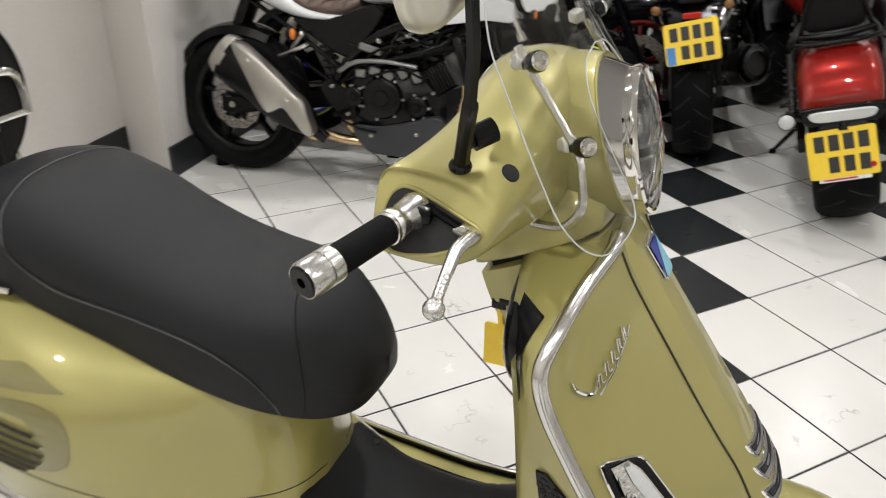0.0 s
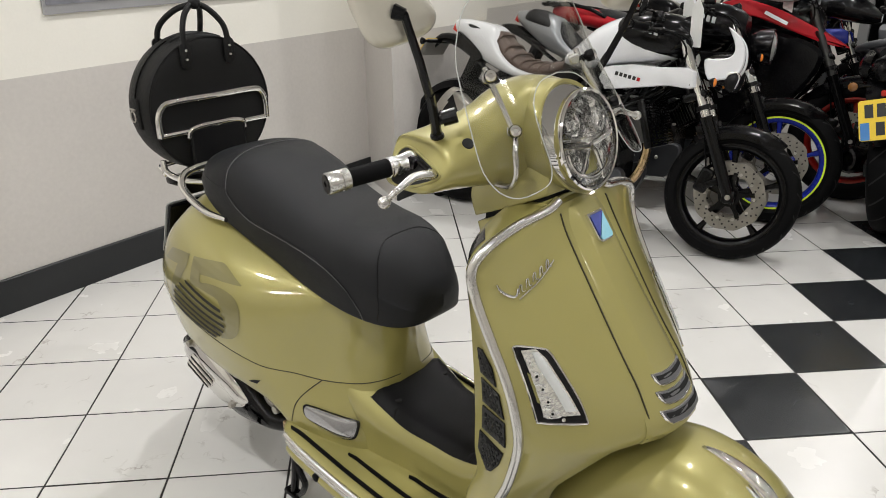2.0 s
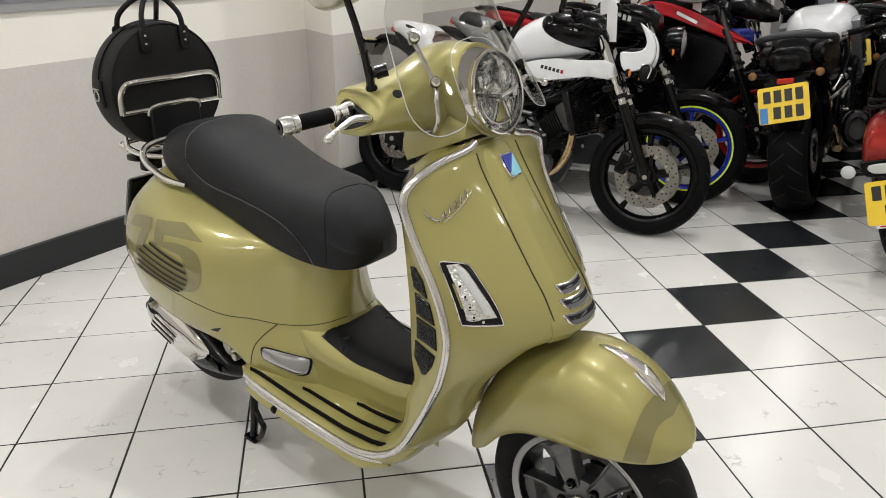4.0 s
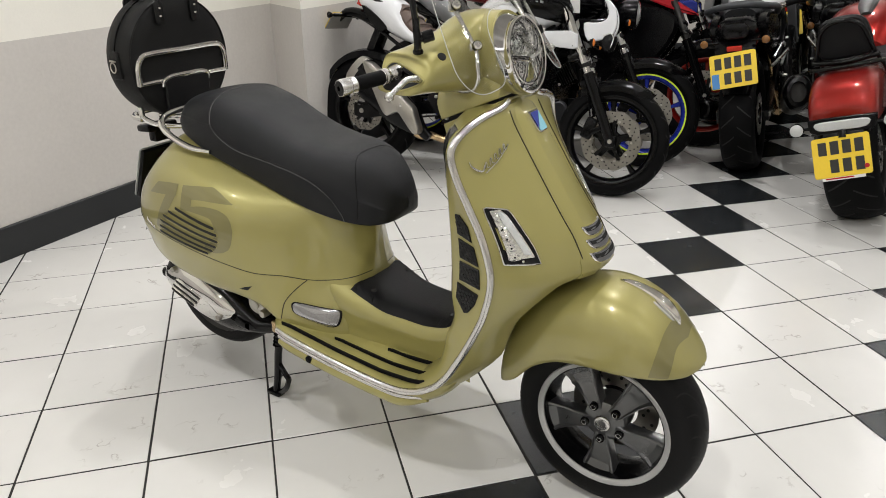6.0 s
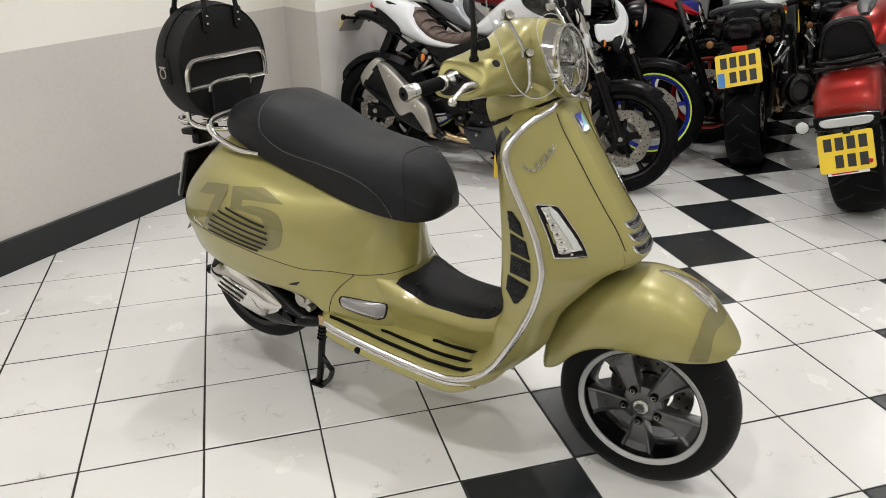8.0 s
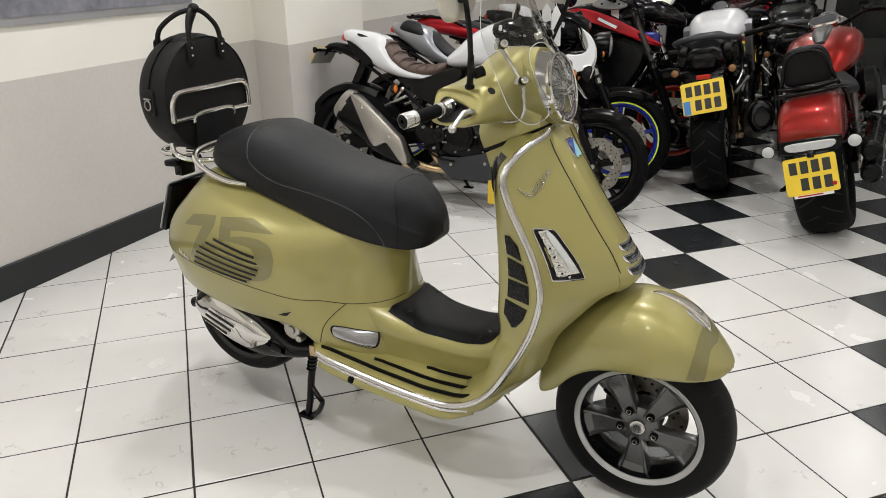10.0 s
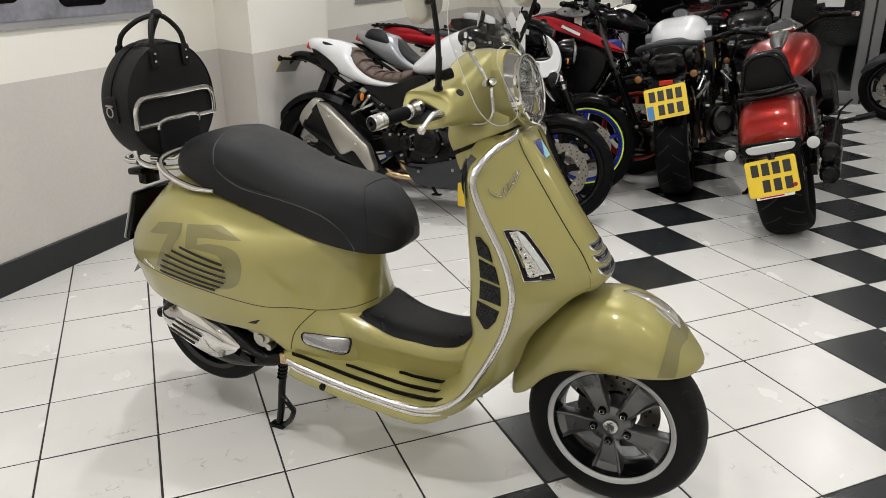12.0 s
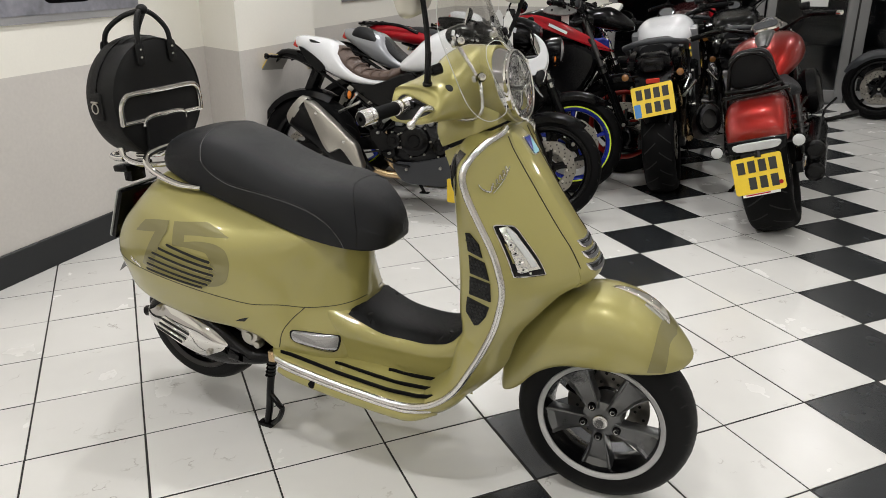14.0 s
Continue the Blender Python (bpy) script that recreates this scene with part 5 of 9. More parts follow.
GRIP_TURN = GRIP_AXIS.to_track_quat("Z", "Y").to_matrix()


def grip_piece(name, profile, mat, label, s, n=28, closed=False, angle=38.0):
    """A turned piece on the handlebar, given as radius and distance from its root."""
    bm = bmesh.new()
    profile = [(r * 0.82, h) for r, h in profile]
    revolve(bm, profile, n, "Z", GRIP_ROOT, GRIP_TURN, closed)
    if s > 0:
        bmesh.ops.transform(bm, matrix=Matrix.Scale(-1, 4, (0, 1, 0)), verts=bm.verts)
    return part(name, bm, mat, scooter, label, angle=angle)


for s in (-1, 1):
    out = cr([(0.908, 1.040), (0.911, 1.058), (0.922, 1.067), (0.938, 1.066), (0.958, 1.060), (0.982, 1.052), (1.003, 1.044), (1.006, 1.036), (0.988, 1.026), (0.960, 1.017), (0.930, 1.015), (0.914, 1.022)], 4, True)
    # closed black pad; its colour is the dark of the open recess
    bm = bmesh.new()
    pillow(bm, out, [(0.000, -0.003), (0.000, 0.0012), (0.0012, 0.0012)], lambda a, b, h: on_head(a, b, h, s))
    opening = part("lever_opening", bm, BLACK_HOLE, headset, "black pad painted for the shade inside the lever opening")
    bm = bmesh.new()
    tube(bm, [on_head(a, b, 0.0006, s) for a, b in out], 0.0022, 8, closed=True)
    part("opening_rim", bm, GOLD, opening)
    bm = bmesh.new()
    box(bm, on_head(0.945, 1.050, 0.002, s), (0.030, 0.020, 0.018), Matrix.Rotation(radians(12), 3, "Y"), 0.005)
    tube(bm, [on_head(0.952, 1.054, 0.004, s), on_head(0.975, 1.047, 0.005, s), on_head(0.996, 1.040, 0.004, s)], 0.004, 8)
    part("lever_pivot", bm, PLASTIC, opening)
    grip_piece("grip_collar", [(0.012, -0.02), (0.0225, 0.000), (0.0230, 0.004), (0.0205, 0.014), (0.0182, 0.024), (0.0185, 0.030), (0.0200, 0.032), (0.0200, 0.0385), (0.0192, 0.0395), (0.0200, 0.0405), (0.0200, 0.044), (0.016, 0.045)], SATIN, "turned aluminium grip collar", s)
    prof = [(0.0165, 0.044)]
    for k in range(46):
        prof += [(0.0180, 0.0445 + 0.00145 * k), (0.01755, 0.0445 + 0.00145 * k + 0.0007)]
    grip_piece("grip", prof + [(0.0165, 0.1115)], RUBBER, "black ribbed rubber grip", s, 24, angle=60.0)
    grip_piece("bar_end", [(0.016, 0.1110), (0.0205, 0.1114), (0.0210, 0.113), (0.0210, 0.1235), (0.0190, 0.1240), (0.0190, 0.1262), (0.0210, 0.1268), (0.0210, 0.1445), (0.0195, 0.1470), (0.013, 0.1475)], SATIN, "bright turned bar end weight", s)
    grip_piece("bar_end_plug", [(0.0188, 0.1470), (0.0165, 0.1486), (0.006, 0.1486), (0.006, 0.140)], PLASTIC, "", s, 24)
    bm = bmesh.new()
    tube(bm, [(0.985, s * 0.238, 1.041), (1.004, s * 0.250, 1.044), (1.006, s * 0.266, 1.0485), (1.003, s * 0.288, 1.049), (1.004, s * 0.310, 1.043), (1.006, s * 0.335, 1.035), (1.0075, s * 0.347, 1.0305)], [0.007, 0.0072, 0.0070, 0.0064, 0.0056, 0.0050, 0.0052], 12, smooth=4)
    ball(bm, (1.008, s * 0.3535, 1.0285), 0.0095)
    part("brake_lever", bm, SATIN, scooter, "satin metal brake lever with a ball end")

# column cover under the headset
bm = bmesh.new()
def column_ring(z, u0, u1, w, f=1.0):
    mid = (u0 + u1) / 2
    return [(mid + (u0 + (u1 - u0) * a - mid) * f, w * b * f, z + 0.060 * (a - 0.5)) for a, b in ((0, -0.8), (0.06, -1.0), (0.6, -1.0), (1.0, -0.75), (1.05, 0), (1.0, 0.75), (0.6, 1.0), (0.06, 1.0), (0, 0.8), (-0.03, 0))]


skin(bm, surf([column_ring(0.953, 0.955, 1.090, 0.094), column_ring(0.958, 0.953, 1.090, 0.0955), column_ring(0.985, 0.940, 1.090, 0.090), column_ring(1.010, 0.935, 1.082, 0.076)], 3, 2, True), True, True)
part("column_cover", bm, GOLD, scooter, "olive gold steering column cover")
# black block between the two covers, paints the shade in their gap
bm = bmesh.new()
skin(bm, [column_ring(0.940, 0.960, 1.090, 0.090, 0.93), column_ring(0.956, 0.960, 1.090, 0.090, 0.93)], True, True)
part("column_gap_shade", bm, BLACK_HOLE, scooter)
bm = bmesh.new()
skin(bm, surf([column_ring(0.860, 0.992, 1.080, 0.088), column_ring(0.905, 0.974, 1.085, 0.094), column_ring(0.940, 0.962, 1.090, 0.0965), column_ring(0.9445, 0.962, 1.088, 0.094)], 3, 2, True), True, True)
part("shield_neck", bm, GOLD, scooter, "olive gold top of the leg shield")

# ignition key with a yellow tag
bm = bmesh.new()
tube(bm, [(1.020, -0.088, 0.880), (0.985, -0.088, 0.880)], 0.008, 10)
box(bm, (0.982, -0.088, 0.892), (0.020, 0.010, 0.014), None, 0.003)
box(bm, (0.985, -0.088, 0.874), (0.022, 0.012, 0.016), None, 0.004)
part("ignition_key", bm, PLASTIC, scooter, "dark plastic ignition key")
bm = bmesh.new()
pillow(bm, rounded(0.034, 0.060, 0.004, 3, 0.984, 0.815), [(0, 0), (0, 0.0022)], lambda a, b, h: Vector((a, -0.092 + h, b)))
box(bm, (0.986, -0.0909, 0.856), (0.007, 0.0022, 0.032), Matrix.Rotation(radians(-6), 3, "Y"), 0.0006, 1)
part("key_tag", bm, YELLOW, scooter, "yellow plastic key tag")

# ---- windscreen with chrome stays ----
def screen(y, z, off=0.0):
    x = 1.098 - 0.70 * (z - 1.10) + 0.25 * max(0.0, z - 1.19) - 1.25 * y * y
    return Vector((x + off, y, z + off * 0.6))


half = [(0.0, 1.168), (0.050, 1.160), (0.084, 1.132), (0.098, 1.088), (0.105, 1.052), (0.117, 1.031), (0.138, 1.021), (0.180, 1.014), (0.204, 1.025), (0.213, 1.052), (0.208, 1.085), (0.202, 1.112), (0.192, 1.152), (0.183, 1.185), (0.175, 1.214), (0.163, 1.240), (0.148, 1.265), (0.128, 1.284), (0.090, 1.302), (0.045, 1.312), (0.0, 1.315)]
fine = cr(half, 3)
loop = [(y, z) for y, z in fine] + [(-y, z) for y, z in fine[-2:0:-1]]
bm = bmesh.new()
tmp = bmesh.new()
tmp.faces.new([tmp.verts.new((0, y, z)) for y, z in loop])
bmesh.ops.triangulate(tmp, faces=tmp.faces)
for _ in range(5):
    bmesh.ops.subdivide_edges(tmp, edges=[e for e in tmp.edges if e.calc_length() > 0.035], cuts=1)
    bmesh.ops.triangulate(tmp, faces=tmp.faces)
bmesh.ops.recalc_face_normals(tmp, faces=tmp.faces)
for v in tmp.verts:
    v.co = screen(v.co.y, v.co.z)
geom = bmesh.ops.solidify(tmp, geom=list(tmp.faces), thickness=0.0030)
bm.free()
ws = part("windscreen", tmp, SCREEN, scooter, "clear curved acrylic flyscreen", angle=60)
ws.visible_shadow = False
# grey bead round the rim, the light in the clear edge as colour
bm = bmesh.new()
tube(bm, [screen(y, z, -0.0012) for y, z in loop], 0.0009, 6, closed=True)
edge_rim = part("screen_edge", bm, EDGE_GREY, ws, "thin grey bead painted for the light in the sheet's edge")
edge_rim.visible_shadow = False
for s in (-1, 1):
    bm = bmesh.new()
    up, low = Vector((1.010, s * 0.126, 1.170)), Vector((1.063, s * 0.130, 1.095))
    tube(bm, [Vector((1.000, s * 0.126, 1.186)), up, low, Vector((1.076, s * 0.142, 1.068)), Vector((1.078, s * 0.140, 1.036)), Vector((1.062, s * 0.130, 1.010)), Vector((1.035, s * 0.118, 1.000)), Vector((1.000, s * 0.106, 0.998)), Vector((0.985, s * 0.100, 1.002))], 0.0048, 8, smooth=4)
    stay = part("screen_stay", bm, TRIM, ws, "bent chrome screen bracket")
    for p in (up, low):
        d = Vector((0.62, s * 0.62, 0.30)).normalized()
        m = d.to_track_quat("Z", "Y").to_matrix()
        bm = bmesh.new()
        revolve(bm, [(0.0, -0.004), (0.006, -0.004), (0.006, 0.010), (0.0092, 0.011), (0.0102, 0.014), (0.0102, 0.024), (0, 0.024)], 20, "Z", p, m)
        part("clamp_washer", bm, PLASTIC, stay)
        bm = bmesh.new()
        revolve(bm, [(0.0, 0.024), (0.0090, 0.024), (0.0092, 0.026), (0.0078, 0.0285), (0.0042, 0.0295), (0.0036, 0.0265), (0.0, 0.0265)], 20, "Z", p, m)
        part("clamp_screw", bm, CHROME, stay, "round chrome clamp screw")
        bm = bmesh.new()
        box(bm, p + Vector((-0.008, s * -0.006, 0.0)), (0.016, 0.016, 0.018), m, 0.003, 1)
        part("clamp", bm, LENS_GREY, stay)

# ---- mirrors on tall black stalks ----
MIRROR_RIM = [(0.378, 1.300), (0.358, 1.261), (0.343, 1.243), (0.322, 1.235), (0.283, 1.2385), (0.243, 1.2475), (0.2265, 1.261), (0.2245, 1.274), (0.236, 1.290), (0.268, 1.316), (0.310, 1.340), (0.352, 1.352), (0.380, 1.338)]
for s in (-1, 1):
    bm = bmesh.new()
    ball(bm, (0.974, s * 0.206, 1.090), 0.0115, (1, 1, 0.8))
    tube(bm, [(0.974, s * 0.206, 1.088), (0.980, s * 0.216, 1.112), (0.988, s * 0.230, 1.138), (0.996, s * 0.244, 1.162)], [0.0085, 0.0078, 0.0076, 0.0074], 8)
    tube(bm, [(0.979, s * 0.214, 1.114), (0.990, s * 0.202, 1.120)], 0.0075, 10)
    tube(bm, [(0.985, s * 0.206, 1.118), (1.000, s * 0.190, 1.124)], 0.0120, 14)
    tube(bm, [(0.994, s * 0.241, 1.155), (1.009, s * 0.276, 1.214), (1.016, s * 0.303, 1.262), (1.018, s * 0.313, 1.282)], [0.0066, 0.0062, 0.0058, 0.0056], 6)
    tube(bm, [(1.019, s * 0.312, 1.280), (1.006, s * 0.320, 1.284)], [0.0080, 0.0110], 10)
    stalk = part("mirror_stalk", bm, PLASTIC, scooter, "black mirror stalk", angle=25)
    bm = bmesh.new()
    out = [tuple(p) for p in cr([(s * y, z) for y, z in MIRROR_RIM], 4, True)]
    mid = np.mean(out, 0)
    shrink = lambda f, x: [Vector((x, *(mid + (np.array(p) - mid) * f))) for p in out]
    skin(bm, [shrink(f, x) for f, x in ((0.955, 0.982), (0.985, 0.981), (1.0, 0.986), (0.995, 0.990), (0.95, 0.996), (0.84, 1.002), (0.64, 1.006), (0.35, 1.008), (0.02, 1.0085))], True, True)
    shell = part("mirror_head", bm, CHAMPAGNE, scooter, "pale champagne rounded mirror shell", angle=70)
    bm = bmesh.new()
    skin(bm, [shrink(0.955, 0.9815), shrink(0.955, 0.9805)], True, True)
    part("mirror_glass", bm, MIRROR, shell)

SIDE_LENS = material("grey_side_lens", (0.40, 0.40, 0.41), 0.14, 0.9, 0.8, 0.05, 40, 200)
# ---- side reflector lights low on the flank ----
for s in (-1, 1):
    bm = bmesh.new()
    out = cr([(0.527, 0.379), (0.531, 0.385), (0.540, 0.386), (0.590, 0.380), (0.646, 0.372), (0.656, 0.366), (0.658, 0.350), (0.656, 0.334), (0.650, 0.328), (0.632, 0.327), (0.580, 0.341), (0.545, 0.352), (0.531, 0.363)], 2, True)
    pillow(bm, out, [(0.0, -0.004), (0, 0.003), (0.002, 0.0045)], lambda a, b, h: on_body(a, b, h, s))
    lens = part("side_lamp", bm, GRILLE, scooter, "smoked side lamp in a dark surround")
    bm = bmesh.new()
    mid = np.mean(out, 0)
    skin(bm, [[on_body(*(mid + (p - mid) * f), h, s) for p in out] for f, h in ((0.94, 0.003), (0.92, 0.0065), (0.80, 0.0085), (0.5, 0.0095), (0.05, 0.0098))], True, True)
    part("lens", bm, SIDE_LENS, lens, "clear grey ribbed lens")

# ---- rear: silencer, engine, stand, tail, plate ----
bm = bmesh.new()
out = cr([(-0.012, 0.345), (0.012, 0.388), (0.062, 0.412), (0.130, 0.410), (0.210, 0.385), (0.285, 0.345), (0.335, 0.312), (0.385, 0.285), (0.395, 0.252), (0.340, 0.228), (0.250, 0.214), (0.170, 0.226), (0.100, 0.252), (0.030, 0.290), (-0.006, 0.320)], 3, True)
pillow(bm, out, [(0.0, -0.090), (0.0, -0.170), (0.004, -0.188), (0.016, -0.202), (0.040, -0.209)], lambda a, b, h: Vector((a, h, b)))
muffler = part("silencer", bm, BLACK_METAL, scooter, "black silencer under a chrome shield")
out = cr([(-0.014, 0.342), (0.010, 0.385), (0.054, 0.411), (0.098, 0.403), (0.185, 0.378), (0.262, 0.343), (0.318, 0.306), (0.332, 0.288), (0.318, 0.268), (0.270, 0.244), (0.216, 0.230), (0.165, 0.238), (0.115, 0.254), (0.060, 0.278), (0.014, 0.304)], 4, True)
bm = bmesh.new()
mid = np.array((0.150, 0.315))
skin(bm, [[Vector((q[0], h + 0.30 * max(0.0, q[1] - 0.335) ** 1.2, q[1])) for q in (mid + (p - mid) * f for p in out)] for f, h in ((1.01, -0.172), (1.0, -0.184), (0.96, -0.195), (0.89, -0.204), (0.79, -0.2115), (0.65, -0.2175), (0.48, -0.2215), (0.28, -0.2235), (0.03, -0.2240))], True, True)
part("heat_shield", bm, DARK_CHROME, muffler, "polished chrome heat shield with slots", angle=60)
for (u0, z0), (u1, z1) in (((0.085, 0.347), (0.180, 0.315)), ((0.071, 0.331), (0.166, 0.298)), ((0.060, 0.316), (0.148, 0.284))):
    a, b = Vector((u0, 0, z0)), Vector((u1, 0, z1))
    d = (b - a).normalized()
    e = Vector((-d.z, 0, d.x))
    outer = [a + e * 0.0072, b + e * 0.0072, b + d * 0.005 + e * 0.003, b + d * 0.005 - e * 0.003, b - e * 0.0072, a - e * 0.0072, a - d * 0.005 - e * 0.003, a - d * 0.005 + e * 0.003]
    bm = bmesh.new()
    pillow(bm, [(p.x, p.z) for p in outer], [(-0.002, -0.2205), (0.0, -0.2255), (0.0018, -0.2268), (0.0028, -0.2245)], lambda p, q, h: Vector((p, h, q)))
    part("shield_rib", bm, DARK_CHROME, muffler)
    # black filler on the closed shield, paints the shade inside the slot
    bm = bmesh.new()
    pillow(bm, [(p.x, p.z) for p in outer], [(0.0030, -0.2235), (0.0032, -0.2262)], lambda p, q, h: Vector((p, h, q)))
    part("shield_slot_shade", bm, BLACK_HOLE, muffler)
for u, z in ((0.065, 0.376), (0.244, 0.266)):
    bm = bmesh.new()
    revolve(bm, [(0, -0.225), (0.004, -0.225), (0.0045, -0.2275), (0.0085, -0.2275), (0.0095, -0.224), (0.0095, -0.205)], 16, "Y", (u, 0.006 if z > 0.3 else 0.004, z))
    part("shield_screw", bm, BRUSHED, muffler)
bm = bmesh.new()
tube(bm, [(0.02, -0.15, 0.335), (-0.02, -0.16, 0.330), (-0.045, -0.165, 0.322)], [0.018, 0.018, 0.016], 14)
part("tail_pipe", bm, BLACK_METAL, muffler)
bm = bmesh.new()
rows = []
for u, w, z0, z1 in ((0.05, 0.13, 0.22, 0.34), (0.16, 0.145, 0.19, 0.37), (0.28, 0.15, 0.20, 0.375), (0.36, 0.14, 0.215, 0.37), (0.43, 0.12, 0.24, 0.36)):
    rows.append([(u, w * math.cos(a), (z0 + z1) / 2 + (z1 - z0) / 2 * math.sin(a)) for a in (2 * math.pi * k / 10 for k in range(10))])
skin(bm, surf(rows, 3, 2, True), True, True)
part("engine", bm, BLACK_METAL, scooter, "black engine casing under the body")
bm = bmesh.new()
revolve(bm, [(0, -0.188), (0.012, -0.188), (0.014, -0.183), (0.028, -0.183), (0.034, -0.176), (0.037, -0.160), (0.037, -0.10)], 22, "Y", (0.372, 0, 0.330))
revolve(bm, [(0, -0.195), (0.010, -0.195), (0.012, -0.190), (0.012, -0.17)], 14, "Y", (0.405, 0, 0.312))
box(bm, (0.345, -0.165, 0.348), (0.05, 0.03, 0.030), Matrix.Rotation(radians(20), 3, "Y"), 0.006)
part("engine_fitting", bm, BRUSHED, scooter, "bare metal exhaust joint")
bm = bmesh.new()
tube(bm, [(0.31, -0.185, 0.272), (0.36, -0.18, 0.262), (0.42, -0.16, 0.265), (0.46, -0.12, 0.28)], [0.030, 0.026, 0.022, 0.020], 12, smooth=3)
part("exhaust_pipe", bm, BLACK_METAL, scooter)
bm = bmesh.new()
tube(bm, [(0.485, -0.205, 0.300), (0.475, -0.16, 0.292)], 0.013, 10)
box(bm, (0.462, -0.190, 0.292), (0.022, 0.03, 0.034), None, 0.003)
part("stand_bracket", bm, HEADER, scooter, "brassy bare stand bracket")
bm = bmesh.new()
for s in (-1, 1):
    tube(bm, [(0.425, s * 0.140, 0.255), (0.412, s * 0.141, 0.230), (0.396, s * 0.141, 0.150), (0.385, s * 0.141, 0.070), (0.372, s * 0.141, 0.016)], [0.012, 0.012, 0.0115, 0.0115, 0.011], 10)
    tube(bm, [(0.394, s * 0.141, 0.118), (0.430, s * 0.150, 0.092), (0.441, s * 0.152, 0.082), (0.420, s * 0.148, 0.040), (0.385, s * 0.142, 0.010)], 0.0085, 8, smooth=3)
    box(bm, (0.368, s * 0.141, 0.007), (0.052, 0.030, 0.014), None, 0.005)
    for k in range(5):
        revolve(bm, [(0.010, -0.003), (0.0165, 0.0), (0.010, 0.003)], 12, "Z", (0.412 - 0.003 * k, s * 0.141, 0.238 - 0.013 * k))
tube(bm, [(0.425, -0.15, 0.255), (0.425, 0.15, 0.255)], 0.012, 10)
part("centre_stand", bm, BLACK_METAL, scooter, "black centre stand, folded down")
bm = bmesh.new()
box(bm, (0.60, -0.195, 0.246), (0.050, 0.030, 0.012), Matrix.Rotation(radians(6), 3, "Y"), 0.005)
part("underbody_plug", bm, PLASTIC, scooter)
# rear inner mudguard
bm = bmesh.new()
rows = []
for k in range(13):
    a = radians(20 + 130 * k / 12)
    c, s_ = math.cos(a), math.sin(a)
    rows.append([(c * r, y, 0.268 + s_ * r) for r, y in ((0.262, -0.09), (0.268, -0.06), (0.270, 0), (0.268, 0.06), (0.262, 0.09))])
skin(bm, rows)
part("rear_inner_mudguard", bm, PLASTIC, scooter)
# tail lamp, plate carrier and plate
bm = bmesh.new()
rows = []
for u, w, z0, z1 in ((-0.080, 0.040, 0.600, 0.650), (-0.145, 0.040, 0.595, 0.640), (-0.168, 0.030, 0.600, 0.628)):
    rows.append([(u, y * w, (z0 + z1) / 2 + q * (z1 - z0) / 2) for y, q in ((-1, -0.7), (-0.7, -1), (0.7, -1), (1, -0.7), (1, 0.7), (0.7, 1), (-0.7, 1), (-1, 0.7))])
skin(bm, rows, True, True)
part("tail_lamp", bm, RED_LENS, scooter, "red tail lamp")
bm = bmesh.new()
turn = Matrix.Rotation(radians(22), 3, "Y")
c = Vector((-0.183, 0, 0.612))
box(bm, c + turn @ Vector((0.012, 0, 0.0)), (0.018, 0.222, 0.174), turn, 0.006)
box(bm, (-0.150, -0.035, 0.752), (0.060, 0.110, 0.022), Matrix.Rotation(radians(-4), 3, "Y"), 0.007)
box(bm, (-0.165, -0.02, 0.725), (0.035, 0.06, 0.05), None, 0.006)
part("plate_carrier", bm, PLASTIC, scooter, "black plate carrier with lamp")
bm = bmesh.new()
pillow(bm, rounded(0.228, 0.178, 0.010, 4), [(0, 0.003), (0, 0.0), (0.001, -0.001)], lambda a, b, h: c + turn @ Vector((h, a, b)))
plate = part("number_plate", bm, EDGE_GREY, scooter, "yellow rear plate with a pale edge and plain dark bars")
bm = bmesh.new()
pillow(bm, rounded(0.222, 0.172, 0.010, 4), [(0, 0.001), (0, -0.0014), (0.0006, -0.0018)], lambda a, b, h: c + turn @ Vector((h, a, b)))
part("plate_face", bm, YELLOW, plate, "yellow reflective face")
bm = bmesh.new()
for k in range(4):
    for r in (-1, 1):
        box(bm, c + turn @ Vector((-0.0026, -0.075 + 0.05 * k, r * 0.038)), (0.001, 0.032, 0.058), turn)
part("plate_bar", bm, PLATE_INK, plate)

# ---- chrome luggage rack ----
bm = bmesh.new()
tube(bm, [(0.235, -0.158, 0.754), (0.160, -0.165, 0.758), (0.085, -0.165, 0.780), (0.040, -0.156, 0.803), (0.022, -0.132, 0.820), (0.028, -0.100, 0.831), (0.040, -0.050, 0.837), (0.044, 0.0, 0.838), (0.040, 0.050, 0.837), (0.028, 0.100, 0.831), (0.022, 0.132, 0.820), (0.040, 0.156, 0.803), (0.085, 0.165, 0.780), (0.160, 0.165, 0.758), (0.235, 0.158, 0.754)], [0.006, 0.0095, 0.0095, 0.0095, 0.0095, 0.0095, 0.0095, 0.0095, 0.0095, 0.0095, 0.0095, 0.0095, 0.0095, 0.0095, 0.006], 12, smooth=5)
rack = part("grab_rail", bm, CHROME, scooter, "curved chrome passenger grab rail")
bm = bmesh.new()
tube(bm, [(-0.026, -0.158, 0.908), (-0.026, -0.158, 0.955), (-0.024, -0.145, 0.983), (-0.022, -0.115, 0.993), (-0.020, 0.0, 0.993), (-0.022, 0.115, 0.993), (-0.024, 0.145, 0.983), (-0.026, 0.158, 0.955), (-0.026, 0.158, 0.908)], 0.0088, 10, smooth=5)
tube(bm, [(-0.026, -0.160, 0.911), (-0.022, 0.0, 0.912), (-0.026, 0.160, 0.911)], 0.0072, 10)
